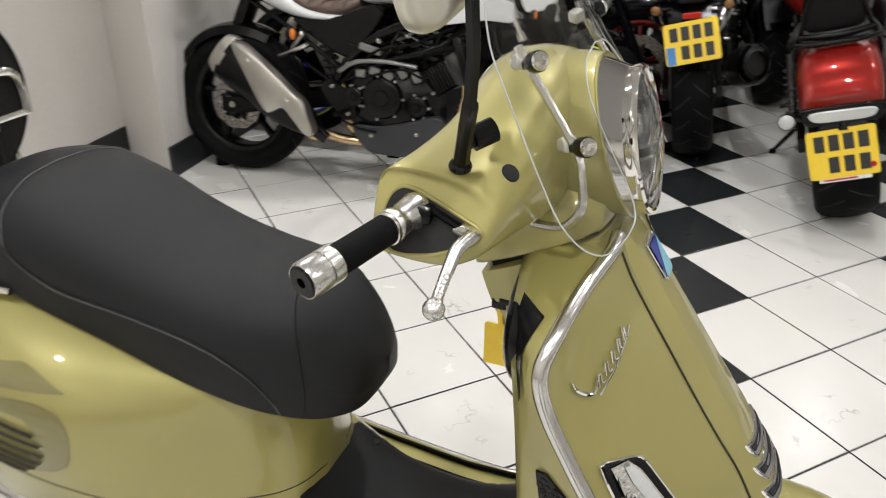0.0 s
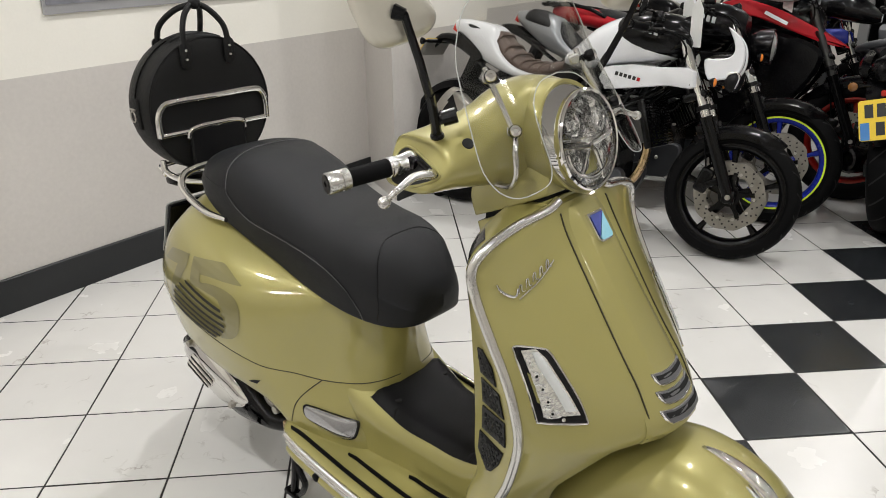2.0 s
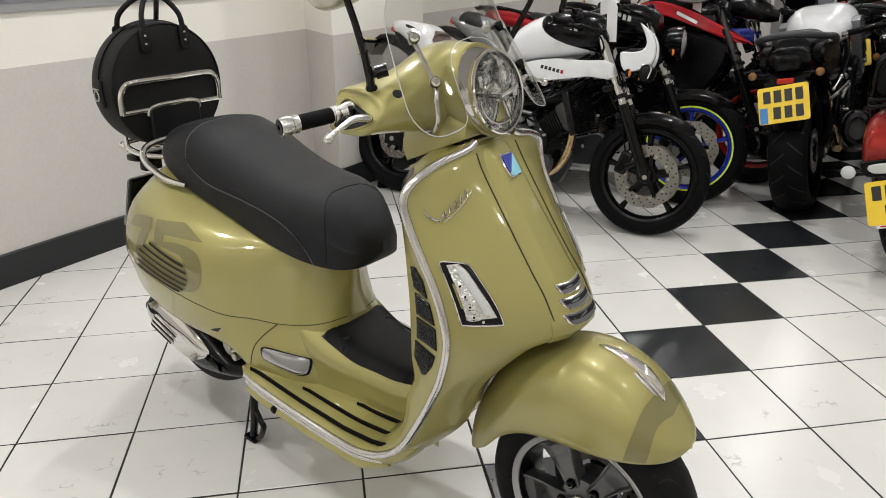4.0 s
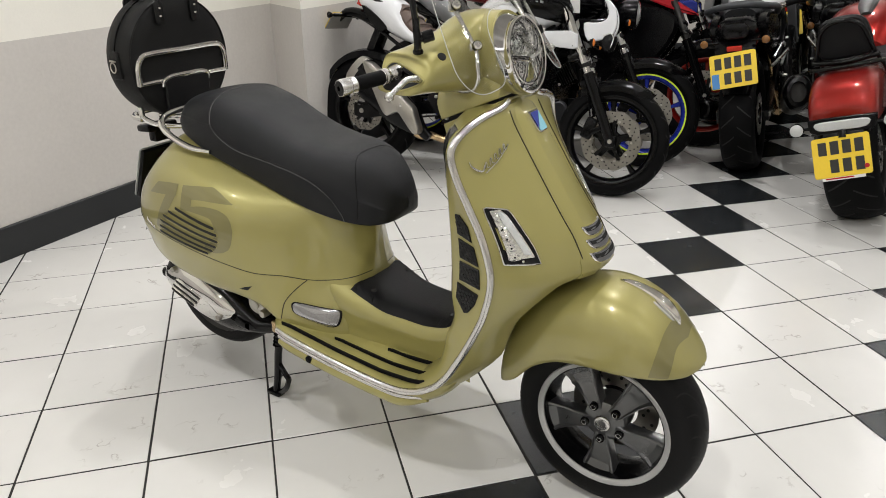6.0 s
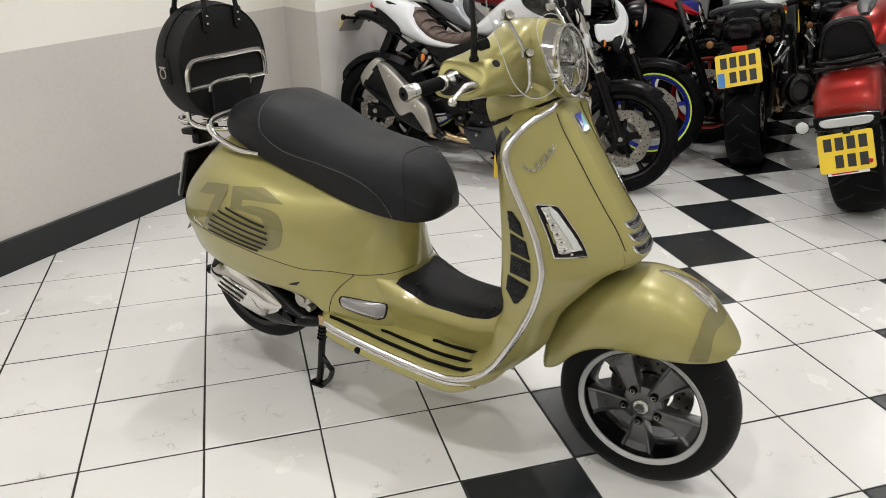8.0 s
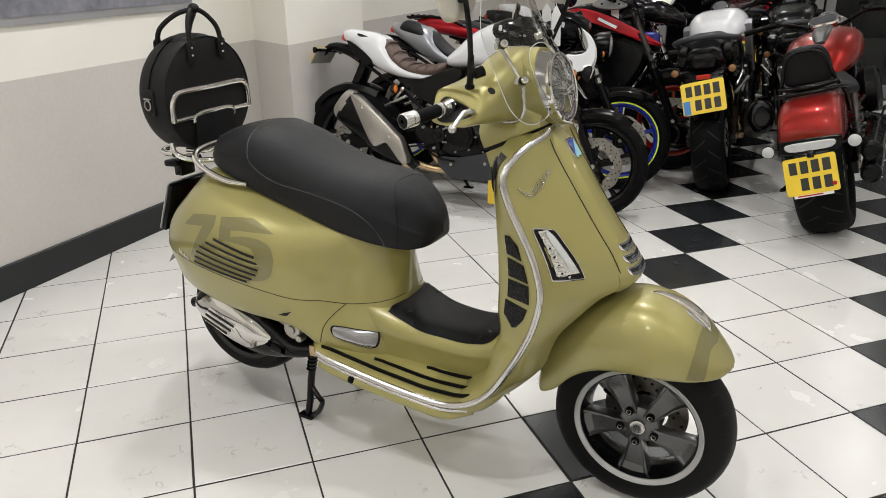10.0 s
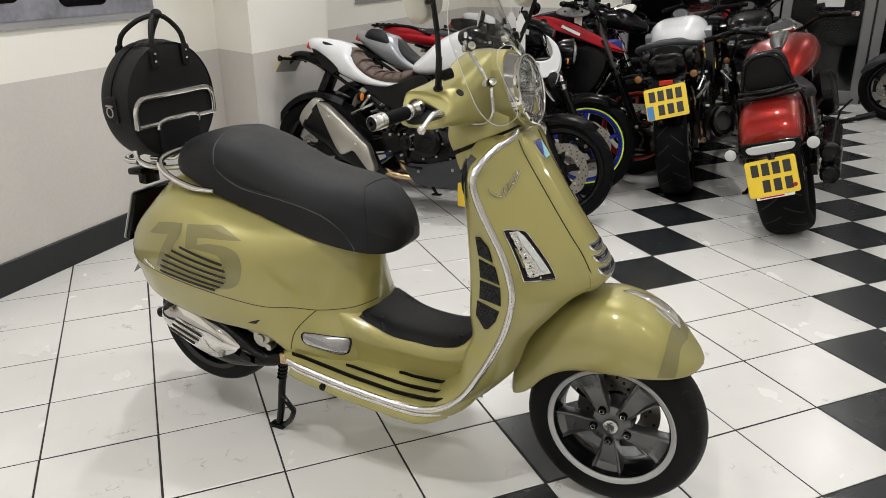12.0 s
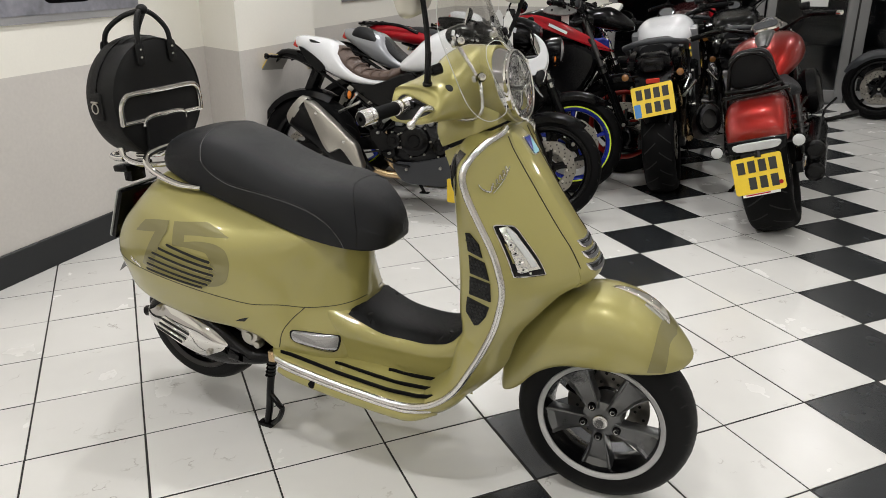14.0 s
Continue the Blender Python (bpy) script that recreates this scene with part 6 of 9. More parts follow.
for s in (-1, 1):
    tube(bm, [(-0.070, s * 0.140, 0.838), (-0.068, s * 0.141, 0.825), (-0.062, s * 0.138, 0.806), (-0.040, s * 0.110, 0.785), (0.0, s * 0.07, 0.778), (0.05, s * 0.05, 0.786)], 0.0085, 10, smooth=4)
    tube(bm, [(-0.024, s * 0.083, 0.895), (-0.020, s * 0.078, 0.913), (-0.018, s * 0.050, 0.9215), (-0.018, 0, 0.922)], 0.0070, 10, smooth=4)
    tube(bm, [(-0.060, s * 0.145, 0.806), (-0.11, s * 0.13, 0.800), (-0.15, s * 0.11, 0.800), (-0.165, s * 0.06, 0.800), (-0.168, 0, 0.800)], 0.0085, 10, smooth=4)
    tube(bm, [(0.03, s * 0.03, 0.845), (-0.02, s * 0.035, 0.800), (-0.12, s * 0.04, 0.79)], 0.007, 10, smooth=3)
part("rear_rack", bm, CHROME, scooter, "chrome rear luggage rack with upright hoop")
bm = bmesh.new()
pillow(bm, rounded(0.162, 0.098, 0.014, 4), [(0, 0.0), (0, 0.010), (0.004, 0.014)], lambda a, b, h: Vector((-0.030 + h + (b + 0.05) * 0.02, a, 0.868 + b)))
part("backrest_pad", bm, VINYL_SIDE, scooter, "black backrest pad")

# ---- round black leather top bag standing on the rack ----
bag = thing("top_bag", SCOOTER @ Matrix.Translation((0.012, 0, 0)), "round black leather bag strapped on the scooter rack", "bag")
BR = 0.176


def drum(u, a, r):
    """A point of the drum-shaped bag: flat at the foot."""
    y, z = r * math.cos(a), 0.966 + r * math.sin(a)
    return Vector((u, y, max(z, 0.812)))


bm = bmesh.new()
angs = [2 * math.pi * k / 64 for k in range(64)]
rows = []
for u, r in ((-0.1700, 0.020), (-0.1695, 0.110), (-0.1660, BR - 0.024), (-0.1590, BR - 0.008), (-0.1490, BR - 0.001), (-0.130, BR + 0.002), (-0.105, BR + 0.003), (-0.08, BR + 0.002), (-0.0560, BR), (-0.0470, BR - 0.004), (-0.0420, BR - 0.014), (-0.0400, 0.120), (-0.0390, 0.020)):
    rows.append([drum(u, a, r) for a in angs])
skin(bm, rows, True, True)
part("bag_body", bm, LEATHER, bag, "soft black leather drum")
for u in (-0.046,):
    bm = bmesh.new()
    tube(bm, [drum(u, a, BR - 0.0025) for a in angs], 0.0026, 6, closed=True)
    part("bag_piping", bm, LEATHER, bag)
bm = bmesh.new()
tube(bm, [drum(-0.105, a, BR + 0.004) for a in (radians(-10 + 200 * k / 40) for k in range(41))], 0.0022, 6)
part("zip", bm, PLASTIC, bag)
bm = bmesh.new()
rows = [[drum(u, radians(a), BR + 0.0035 + h) for u, h in ((-0.128, -0.002), (-0.124, 0.002), (-0.086, 0.002), (-0.082, -0.002))] for a in range(66, 115, 4)]
skin(bm, rows)
part("top_strap", bm, LEATHER, bag)
for uu, s in ((-0.037, 1), (-0.172, -1)):
    bm = bmesh.new()
    lean = -0.068 - uu
    tube(bm, [(uu, -0.060, 1.080), (uu, -0.060, 1.125), (uu + lean * 0.15, -0.056, 1.165), (uu + lean * 0.6, -0.034, 1.203), (uu + lean, -0.002, 1.218), (uu + lean * 0.7, 0.030, 1.205), (uu + lean * 0.2, 0.058, 1.167), (uu, 0.064, 1.125), (uu, 0.064, 1.080)], 0.0075, 10, smooth=5)
    handle = part("carry_handle", bm, LEATHER, bag, "rolled leather carry handle")
    for y in (-0.060, 0.064):
        bm = bmesh.new()
        pillow(bm, rounded(0.030, 0.066, 0.013, 5, y, 1.100), [(0, -0.002), (0, 0.004), (0.003, 0.006)], lambda a, b, h: Vector((uu + s * h, a, b)))
        part("handle_tab", bm, LEATHER, handle)
        for z in (1.113, 1.091):
            bm = bmesh.new()
            revolve(bm, [(0, 0.0085), (0.0025, 0.0085), (0.0040, 0.007), (0.0045, 0.005)], 12, "X", (uu, y, z), None if s > 0 else Matrix.Rotation(math.pi, 3, "Z"))
            part("rivet", bm, CHROME, handle)
bm = bmesh.new()
ball(bm, (-0.068, 0.0, 1.220), 0.017, (1.1, 0.9, 0.9))
part("handle_wrap", bm, LEATHER, bag)
for s in (-1, 1):
    bm = bmesh.new()
    pillow(bm, rounded(0.040, 0.080, 0.012, 4), [(0, -0.004), (0, 0.005), (0.003, 0.007)], lambda a, b, h: Vector((-0.105 + a, s * (BR + 0.003 + h - abs(b) * 0.12), 0.962 + b)))
    part("side_tab", bm, LEATHER, bag)
    bm = bmesh.new()
    tube(bm, [(-0.105 + 0.012 * math.cos(t), s * (BR + 0.013), 0.958 + 0.014 * math.sin(t)) for t in (2 * math.pi * k / 16 for k in range(16))], 0.0018, 8, closed=True)
    tube(bm, [(-0.117, s * (BR + 0.012), 0.976), (-0.093, s * (BR + 0.012), 0.976)], 0.003, 8)
    part("d_ring", bm, BRUSHED, bag, "chrome ring and zip pull")


# ---- parked motorcycles: x forward, y to their left, origin on the floor under the rear axle ----
def bike_pose(x, y, heading, lean):
    return pose(x, y, 0, 0, 0, heading) @ Matrix.Rotation(radians(-lean), 4, "X")


def bike_wheel(root, name, centre, radius, width, rim_mat, spokes=5, discs=(), tape=None, turn=None):
    """Tyre, rim with spokes, hub, drilled discs and an optional coloured rim line."""
    wheel = new(name)
    wheel.parent = root
    cx, cy, cz = centre
    w = width / 2
    rr = 0.222 if radius > 0.26 else radius - 0.07

    def put(part_name, bm, mat, label=""):
        if turn is not None:
            bmesh.ops.transform(bm, matrix=turn, verts=bm.verts)
        return part(part_name, bm, mat, wheel, label, angle=50)

    bm = bmesh.new()
    prof = cr([(rr, -w * 0.60), (rr + 0.022, -w * 0.90), (radius - 0.050, -w), (radius - 0.022, -w * 0.86), (radius - 0.006, -w * 0.50), (radius, 0), (radius - 0.006, w * 0.50), (radius - 0.022, w * 0.86), (radius - 0.050, w), (rr + 0.022, w * 0.90), (rr, w * 0.60)], 3)
    revolve(bm, [tuple(p) for p in prof], 64, "Y", centre)
    crown = np.array([p for p in prof if p[0] > radius - 0.045])
    put("tyre", bm, RUBBER, "black tyre with slanted tread grooves")
    # black strips on the tread paint in the shade of its grooves
    bm = bmesh.new()
    for i in range(18):
        for s in (-1, 1):
            rows = []
            for k in range(7):
                t = k / 6
                y = s * w * (0.08 + 0.74 * t)
                a = 2 * math.pi * i / 18 + (0.17 if s > 0 else 0) + 0.20 * t
                r = np.interp(y, crown[:, 1], crown[:, 0]) + 0.0008
                rows.append([(cx + r * math.cos(b), cy + y, cz + r * math.sin(b)) for b in (a - 0.016, a + 0.016)])
            skin(bm, rows)
    tagged(put("groove_shade", bm, BLACK_HOLE), kind="stuff")
    bm = bmesh.new()
    revolve(bm, [(rr + 0.004, -w * 0.66), (rr + 0.006, -w * 0.74), (rr - 0.004, -w * 0.76), (rr - 0.020, -w * 0.60), (rr - 0.026, -w * 0.2), (rr - 0.026, w * 0.2), (rr - 0.020, w * 0.60), (rr - 0.004, w * 0.76), (rr + 0.006, w * 0.74), (rr + 0.004, w * 0.66)], 64, "Y", centre, closed=True)
    put("rim", bm, rim_mat, "cast alloy rim")
    for i in range(spokes):
        a = 2 * math.pi * (i + 0.3) / spokes
        d, e = Vector((math.cos(a), 0, math.sin(a))), Vector((-math.sin(a), 0, math.cos(a)))
        rows = []
        for r, hw, hy in ((0.035, 0.018, 0.026), (0.10, 0.012, 0.020), (0.16, 0.011, 0.018), (rr - 0.015, 0.017, 0.024)):
            o = Vector(centre) + d * r
            rows.append([o + e * hw * x + Vector((0, hy * y, 0)) for x, y in ((-1, -0.6), (-0.6, -1), (0.6, -1), (1, -0.6), (1, 0.6), (0.6, 1), (-0.6, 1), (-1, 0.6))])
        bm = bmesh.new()
        skin(bm, rows, True, True)
        put("spoke", bm, rim_mat)
    bm = bmesh.new()
    revolve(bm, [(0, -w * 0.95), (0.012, -w * 0.95), (0.014, -w * 0.8), (0.034, -w * 0.75), (0.042, -w * 0.5), (0.042, w * 0.5), (0.034, w * 0.75), (0.014, w * 0.8), (0, w * 0.95)], 24, "Y", centre)
    put("hub", bm, rim_mat)
    if tape is not None:
        for s in (-1, 1):
            bm = bmesh.new()
            revolve(bm, [(rr - 0.002, s * (w * 0.76 + 0.001)), (rr + 0.0065, s * (w * 0.745 + 0.002))], 64, "Y", centre)
            put("rim_tape", bm, tape, "bright coloured line round the rim")
    for y, r1 in discs:
        bm = bmesh.new()
        n = 84
        rows = []
        for i in range(n):
            a = 2 * math.pi * i / n
            wave = 0.0025 * math.cos(a * 10)
            c, s_ = math.cos(a), math.sin(a)
            rows.append([(cx + r * c, cy + yy, cz + r * s_) for r, yy in ((r1 * 0.62 - wave, y - 0.0025), (r1 + wave, y - 0.0025), (r1 + wave, y + 0.0025), (r1 * 0.62 - wave, y + 0.0025))])
        rows.append(rows[0])
        skin(bm, rows, True)
        disc = put("brake_disc", bm, DISC, "drilled steel brake disc")
        # black dots on both faces, painted for the dark of drilled holes
        bm = bmesh.new()
        for i in range(54):
            a = 2 * math.pi * i / 54
            r = r1 * (0.73, 0.83, 0.92)[i % 3]
            for side in (-1, 1):
                yy = y + side * 0.0030
                bm.faces.new([bm.verts.new((cx + r * math.cos(a) + 0.0042 * math.cos(q), cy + yy, cz + r * math.sin(a) + 0.0042 * math.sin(q))) for q in (2 * math.pi * k / 7 for k in range(7))])
        tagged(put("disc_hole_shade", bm, BLACK_HOLE), kind="stuff")
        bm = bmesh.new()
        for i in range(5):
            a = 2 * math.pi * i / 5 + 0.2
            d, e = Vector((math.cos(a), 0, math.sin(a))), Vector((-math.sin(a), 0, math.cos(a)))
            rows = []
            for r, hw in ((0.036, 0.014), (r1 * 0.45, 0.008), (r1 * 0.70, 0.010)):
                o = Vector(centre) + d * r + Vector((0, y, 0))
                rows.append([o + e * hw + Vector((0, -0.003, 0)), o - e * hw + Vector((0, -0.003, 0)), o - e * hw + Vector((0, 0.003, 0)), o + e * hw + Vector((0, 0.003, 0))])
            skin(bm, rows, True, True)
        revolve(bm, [(0.028, y - 0.004), (0.046, y - 0.004), (0.046, y + 0.004), (0.028, y + 0.004)], 30, "Y", centre, closed=True)
        put("disc_carrier", bm, BLACK_METAL)
        for i in range(10):
            a = 2 * math.pi * i / 10
            bm = bmesh.new()
            revolve(bm, [(0, -0.006), (0.006, -0.006), (0.007, -0.003), (0.007, 0.003), (0.006, 0.006), (0, 0.006)], 8, "Y", (cx + r1 * 0.69 * math.cos(a), cy + y, cz + r1 * 0.69 * math.sin(a)))
            put("disc_button", bm, BRUSHED)
    return wheel


def lofted(sections, nu=4, nv=3):
    """A closed shell from stations (x, half width, low z, high z, shoulder)."""
    ctrl = []
    for x, w, z0, z1, sh in sections:
        zc, h = (z0 + z1) / 2, (z1 - z0) / 2
        ctrl.append([(x, w * a, zc + h * b) for a, b in ((0, 1), (0.55, 0.96), (0.9, 0.35 + 0.3 * sh), (1.0, -0.15), (0.85, -0.75), (0.4, -1), (-0.4, -1), (-0.85, -0.75), (-1.0, -0.15), (-0.9, 0.35 + 0.3 * sh), (-0.55, 0.96))])
    bm = bmesh.new()
    skin(bm, surf(ctrl, nu, nv, True), True, True)
    return bm


def side_panel(bm, outline, y0, thick, s, bevel=0.006):
    pillow(bm, cr(outline, 3, True), [(0, y0 - thick), (0, y0 - bevel), (bevel, y0)], lambda a, b, h: Vector((a, s * h, b)))
    return bm


def plate_on(root, c, turn, blue=False, sticker=False, strip=False):
    """A yellow plate with plain bars where its characters are."""
    bm = bmesh.new()
    pillow(bm, rounded(0.228, 0.178, 0.012, 4), [(0, 0.002), (0, -0.001), (0.001, -0.002)], lambda a, b, h: c + turn @ Vector((h, a, b)))
    plate = part("number_plate", bm, YELLOW, root, "yellow rear plate with plain dark bars")
    bm = bmesh.new()
    pillow(bm, rounded(0.224, 0.174, 0.012, 4), [(0, 0.0024), (0, 0.0052), (0.001, 0.006)], lambda a, b, h: c + turn @ Vector((h, a, b)))
    part("plate_back", bm, material("pale_plate_back", (0.30, 0.29, 0.27), 0.5), plate, "pale grey plate backing")
    for row, count in ((1, 4), (-1, 3)):
        for k in range(count):
            bm = bmesh.new()
            y = (0.072 - 0.048 * k) if count == 4 else (0.030 - 0.050 * k)
            box(bm, c + turn @ Vector((-0.0026, y, row * 0.040)), (0.0012, 0.034, 0.058), turn)
            part("plate_bar", bm, PLATE_INK, plate)
    if blue:
        bm = bmesh.new()
        box(bm, c + turn @ Vector((-0.0026, 0.090, -0.048)), (0.0012, 0.036, 0.076), turn)
        part("blue_strip", bm, PLATE_BLUE, plate)
    if sticker:
        bm = bmesh.new()
        revolve(bm, [(0, -0.0032), (0.010, -0.0032), (0.010, -0.002)], 16, "X", c + turn @ Vector((0, -0.094, -0.055)), turn)
        part("round_sticker", bm, RED_GLOSS, plate)
    if strip:
        bm = bmesh.new()
        box(bm, c + turn @ Vector((0.001, 0.0, -0.094)), (0.003, 0.17, 0.016), turn, 0.001, 1)
        strip_ob = part("plate_surround", bm, PAPER, plate, "white strip under the plate")
        bm = bmesh.new()
        box(bm, c + turn @ Vector((-0.0012, 0.015, -0.094)), (0.0012, 0.11, 0.006), turn)
        part("strip_bar", bm, RED_GLOSS, plate)
    return plate


def indicator(root, p, direction, r=0.024, mat=None, stem=0.05):
    """A round indicator at the end of a short stalk."""
    d = Vector(direction).normalized()
    m = Vector((-1 if d.x <= 0.3 else 1, 0, 0)).to_track_quat("Z", "Y").to_matrix()
    bm = bmesh.new()
    tube(bm, [Vector(p) - d * stem, Vector(p)], 0.007, 8)
    revolve(bm, [(0, -r * 0.9), (r * 0.7, -r * 0.7), (r, -r * 0.1), (r, r * 0.2), (r * 0.8, r * 0.22)], 18, "Z", p, m)
    ob = part("indicator", bm, PLASTIC, root, "small indicator on a black stalk")
    bm = bmesh.new()
    revolve(bm, [(r * 0.92, r * 0.1), (r * 0.90, r * 0.3), (r * 0.55, r * 0.55), (0, r * 0.62)], 18, "Z", p, m)
    part("lens", bm, mat or ORANGE, ob, "rounded lens")


def front_end(root, wb, fr, steer, st):
    """Wheel, fork, mudguard, bars, mirrors and lamp, all turned together with the steering."""
    rake = radians(st.get("rake", 25))
    up = Vector((-math.sin(rake), 0, math.cos(rake)))
    ahead = Vector((math.cos(rake), 0, math.sin(rake)))
    axle = Vector((wb, 0, fr))
    pivot = axle - ahead * 0.03
    turn = Matrix.Translation(pivot) @ Matrix.Rotation(radians(steer), 4, up) @ Matrix.Translation(-pivot)

    def put(name, bm, mat, label="", parent=root):
        bmesh.ops.transform(bm, matrix=turn, verts=bm.verts)
        return part(name, bm, mat, parent, label)

    bike_wheel(root, "front_wheel", tuple(axle), fr, st.get("front_width", 0.120), st["rim"], st.get("spokes", 5), ((-0.062, st.get("disc", 0.150)), (0.062, st.get("disc", 0.150))), st.get("tape"), turn)
    top = st.get("fork_top", 0.70)
    for s in (-1, 1):
        bm = bmesh.new()
        o = Vector((0, s * 0.098, 0))
        tube(bm, [axle + o - up * 0.02, axle + o + up * 0.06, axle + o + up * 0.34, axle + o + up * 0.36], [0.022, 0.027, 0.027, 0.031], 16)
        box(bm, axle + o, (0.055, 0.03, 0.06), None, 0.010)
        leg = put("fork_leg", bm, st.get("fork_low", BLACK_METAL), "black fork slider")
        bm = bmesh.new()
        tube(bm, [axle + o + up * 0.35, axle + o + up * top], st.get("fork_r", 0.0215), 16)
        put("fork_tube", bm, st.get("fork_up", CHROME), "fork stanchion", leg)
        bm = bmesh.new()
        revolve(bm, [(0, -0.101), (0.010, -0.101), (0.012, -0.096)] if s < 0 else [(0, 0.101), (0.010, 0.101), (0.012, 0.096)], 14, "Y", tuple(axle + Vector((0, s * 0.026, 0))))
        put("axle_nut", bm, BRUSHED, "", leg)
        # brake caliper
        bm = bmesh.new()
        c = axle + Vector((-0.115, s * 0.066, 0.055))
        box(bm, c, (0.058, 0.052, 0.110), Matrix.Rotation(radians(18), 3, "Y"), 0.012)
        for k in (-1, 1):
            revolve(bm, [(0, s * 0.034), (0.014, s * 0.034), (0.016, s * 0.026)], 14, "Y", tuple(c + Vector((0.006 * k, 0, 0.026 * k))))
        box(bm, axle + Vector((-0.06, s * 0.09, 0.06)), (0.10, 0.018, 0.030), Matrix.Rotation(radians(-30), 3, "Y"), 0.005)
        put("brake_caliper", bm, BLACK_METAL, "black brake caliper", leg)
        bm = bmesh.new()
        tube(bm, [c + Vector((0, 0, 0.05)), c + Vector((-0.02, 0, 0.14)), c + Vector((-0.05, -s * 0.02, 0.26)), c + Vector((-0.13, -s * 0.04, 0.46))], 0.0045, 6, smooth=4)
        put("brake_hose", bm, RUBBER, "", leg)
        bm = bmesh.new()
        revolve(bm, [(0.022, -0.010), (0.034, -0.010), (0.034, 0.010), (0.022, 0.010)], 16, "Z", tuple(axle + o + up * 0.40), up.to_track_quat("Z", "Y").to_matrix(), closed=True)
        put("fork_reflector", bm, BLACK_METAL, "", leg)
    bm = bmesh.new()
    for l in (0.46, top - 0.01):
        box(bm, axle + up * l - ahead * 0.02, (0.10, 0.235, 0.034), Matrix.Rotation(-rake, 3, "Y"), 0.010)
    tube(bm, [axle + up * 0.44 - ahead * 0.045, axle + up * top - ahead * 0.045], 0.028, 14)
    put("fork_clamp", bm, st.get("clamp", BLACK_METAL), "black fork clamps")
    # mudguard
    bm = bmesh.new()
    rows = []
    for k in range(15):
        a = radians(st.get("guard", (52, 132))[0] + (st.get("guard", (52, 132))[1] - st.get("guard", (52, 132))[0]) * k / 14)
        taper = min(1.0, 0.45 + 0.55 * math.sin(math.pi * k / 14) * 1.6)
        r = fr + 0.006
        rows.append([axle + Vector((math.cos(a) * q, y * taper * 0.92, math.sin(a) * q)) for q, y in ((r - 0.045, -0.080), (r - 0.020, -0.082), (r + 0.004, -0.064), (r + 0.014, -0.03), (r + 0.016, 0), (r + 0.014, 0.03), (r + 0.004, 0.064), (r - 0.020, 0.082), (r - 0.045, 0.080), (r - 0.022, 0.074), (r, 0.050), (r + 0.008, 0), (r, -0.050), (r - 0.022, -0.074))])
    skin(bm, rows, True, True)
    for s in (-1, 1):
        box(bm, axle + up * 0.30 + Vector((-0.01, s * 0.086, 0)), (0.09, 0.012, 0.06), Matrix.Rotation(-rake, 3, "Y"), 0.005)
    put("front_mudguard", bm, st.get("guard_mat", PLASTIC), "slim front mudguard")
    # bars
    bar = axle + up * (top + 0.045) - ahead * 0.06
    hb, sw, rise = st.get("bar_width", 0.37), st.get("bar_back", 0.12), st.get("bar_rise", 0.07)
    bm = bmesh.new()
    tube(bm, [bar + Vector((-sw, -hb, rise * 0.8)), bar + Vector((-sw * 0.65, -hb * 0.62, rise)), bar + Vector((-0.01, -0.13, rise * 0.35)), bar + Vector((0, -0.05, 0)), bar + Vector((0, 0.05, 0)), bar + Vector((-0.01, 0.13, rise * 0.35)), bar + Vector((-sw * 0.65, hb * 0.62, rise)), bar + Vector((-sw, hb, rise * 0.8))], 0.0115, 10, smooth=4)
    handlebar = put("handlebar", bm, st.get("bar_mat", BLACK_METAL), "black handlebar")
    for s in (-1, 1):
        g0, g1 = bar + Vector((-sw * 0.65, s * hb * 0.66, rise)), bar + Vector((-sw, s * hb, rise * 0.8))
        d = (g1 - g0).normalized()
        bm = bmesh.new()
        tube(bm, [g0, g0 + d * 0.004, g1 - d * 0.006, g1], [0.019, 0.017, 0.017, 0.019], 14)
        put("grip", bm, RUBBER, "black rubber grip", handlebar)
        bm = bmesh.new()
        tube(bm, [g1, g1 + d * 0.004, g1 + d * 0.030, g1 + d * 0.034], [0.011, 0.015, 0.015, 0.011], 12)
        put("bar_end", bm, st.get("bar_end", BLACK_METAL), "", handlebar)
        bm = bmesh.new()
        box(bm, g0 - d * 0.03, (0.045, 0.05, 0.045), None, 0.010)
        tube(bm, [g0 - d * 0.03 + Vector((0.02, 0, 0)), g0 + Vector((0.065, 0, -0.005)), g1 + Vector((0.075, 0, -0.012))], [0.008, 0.007, 0.006], 8)
        put("lever", bm, BLACK_METAL, "switchgear and lever", handlebar)
        if s < 0:
            bm = bmesh.new()
            box(bm, g0 - d * 0.05 + Vector((0.02, 0, 0.045)), (0.05, 0.055, 0.045), None, 0.008)
            put("fluid_reservoir", bm, BLACK_METAL, "brake fluid reservoir", handlebar)
        if st.get("mirrors", True):
            m0 = g0 - d * 0.035
            m1 = m0 + Vector((st.get("mirror_ahead", 0.05), s * 0.085, st.get("mirror_up", 0.15)))
            bm = bmesh.new()
            tube(bm, [m0, m0 + Vector((0.01, s * 0.01, 0.06)), m1], 0.0055, 8, smooth=4)
            mir = put("mirror", bm, BLACK_METAL, "mirror on a slim stalk", handlebar)
            out = [(0.075 * math.cos(t) + 0.012 * math.sin(2 * t), 0.043 * math.sin(t)) for t in (2 * math.pi * k / 24 for k in range(24))]
            bm = bmesh.new()
            face = Matrix.Rotation(radians(-s * 14), 3, "Z") @ Matrix.Rotation(radians(8), 3, "Y")
            c = m1 + Vector((0, s * 0.045, 0.012))
            pillow(bm, out, [(0, 0), (0, 0.008), (0.008, 0.020), (0.022, 0.024)], lambda a, b, h: c + face @ Vector((h, a, b)))
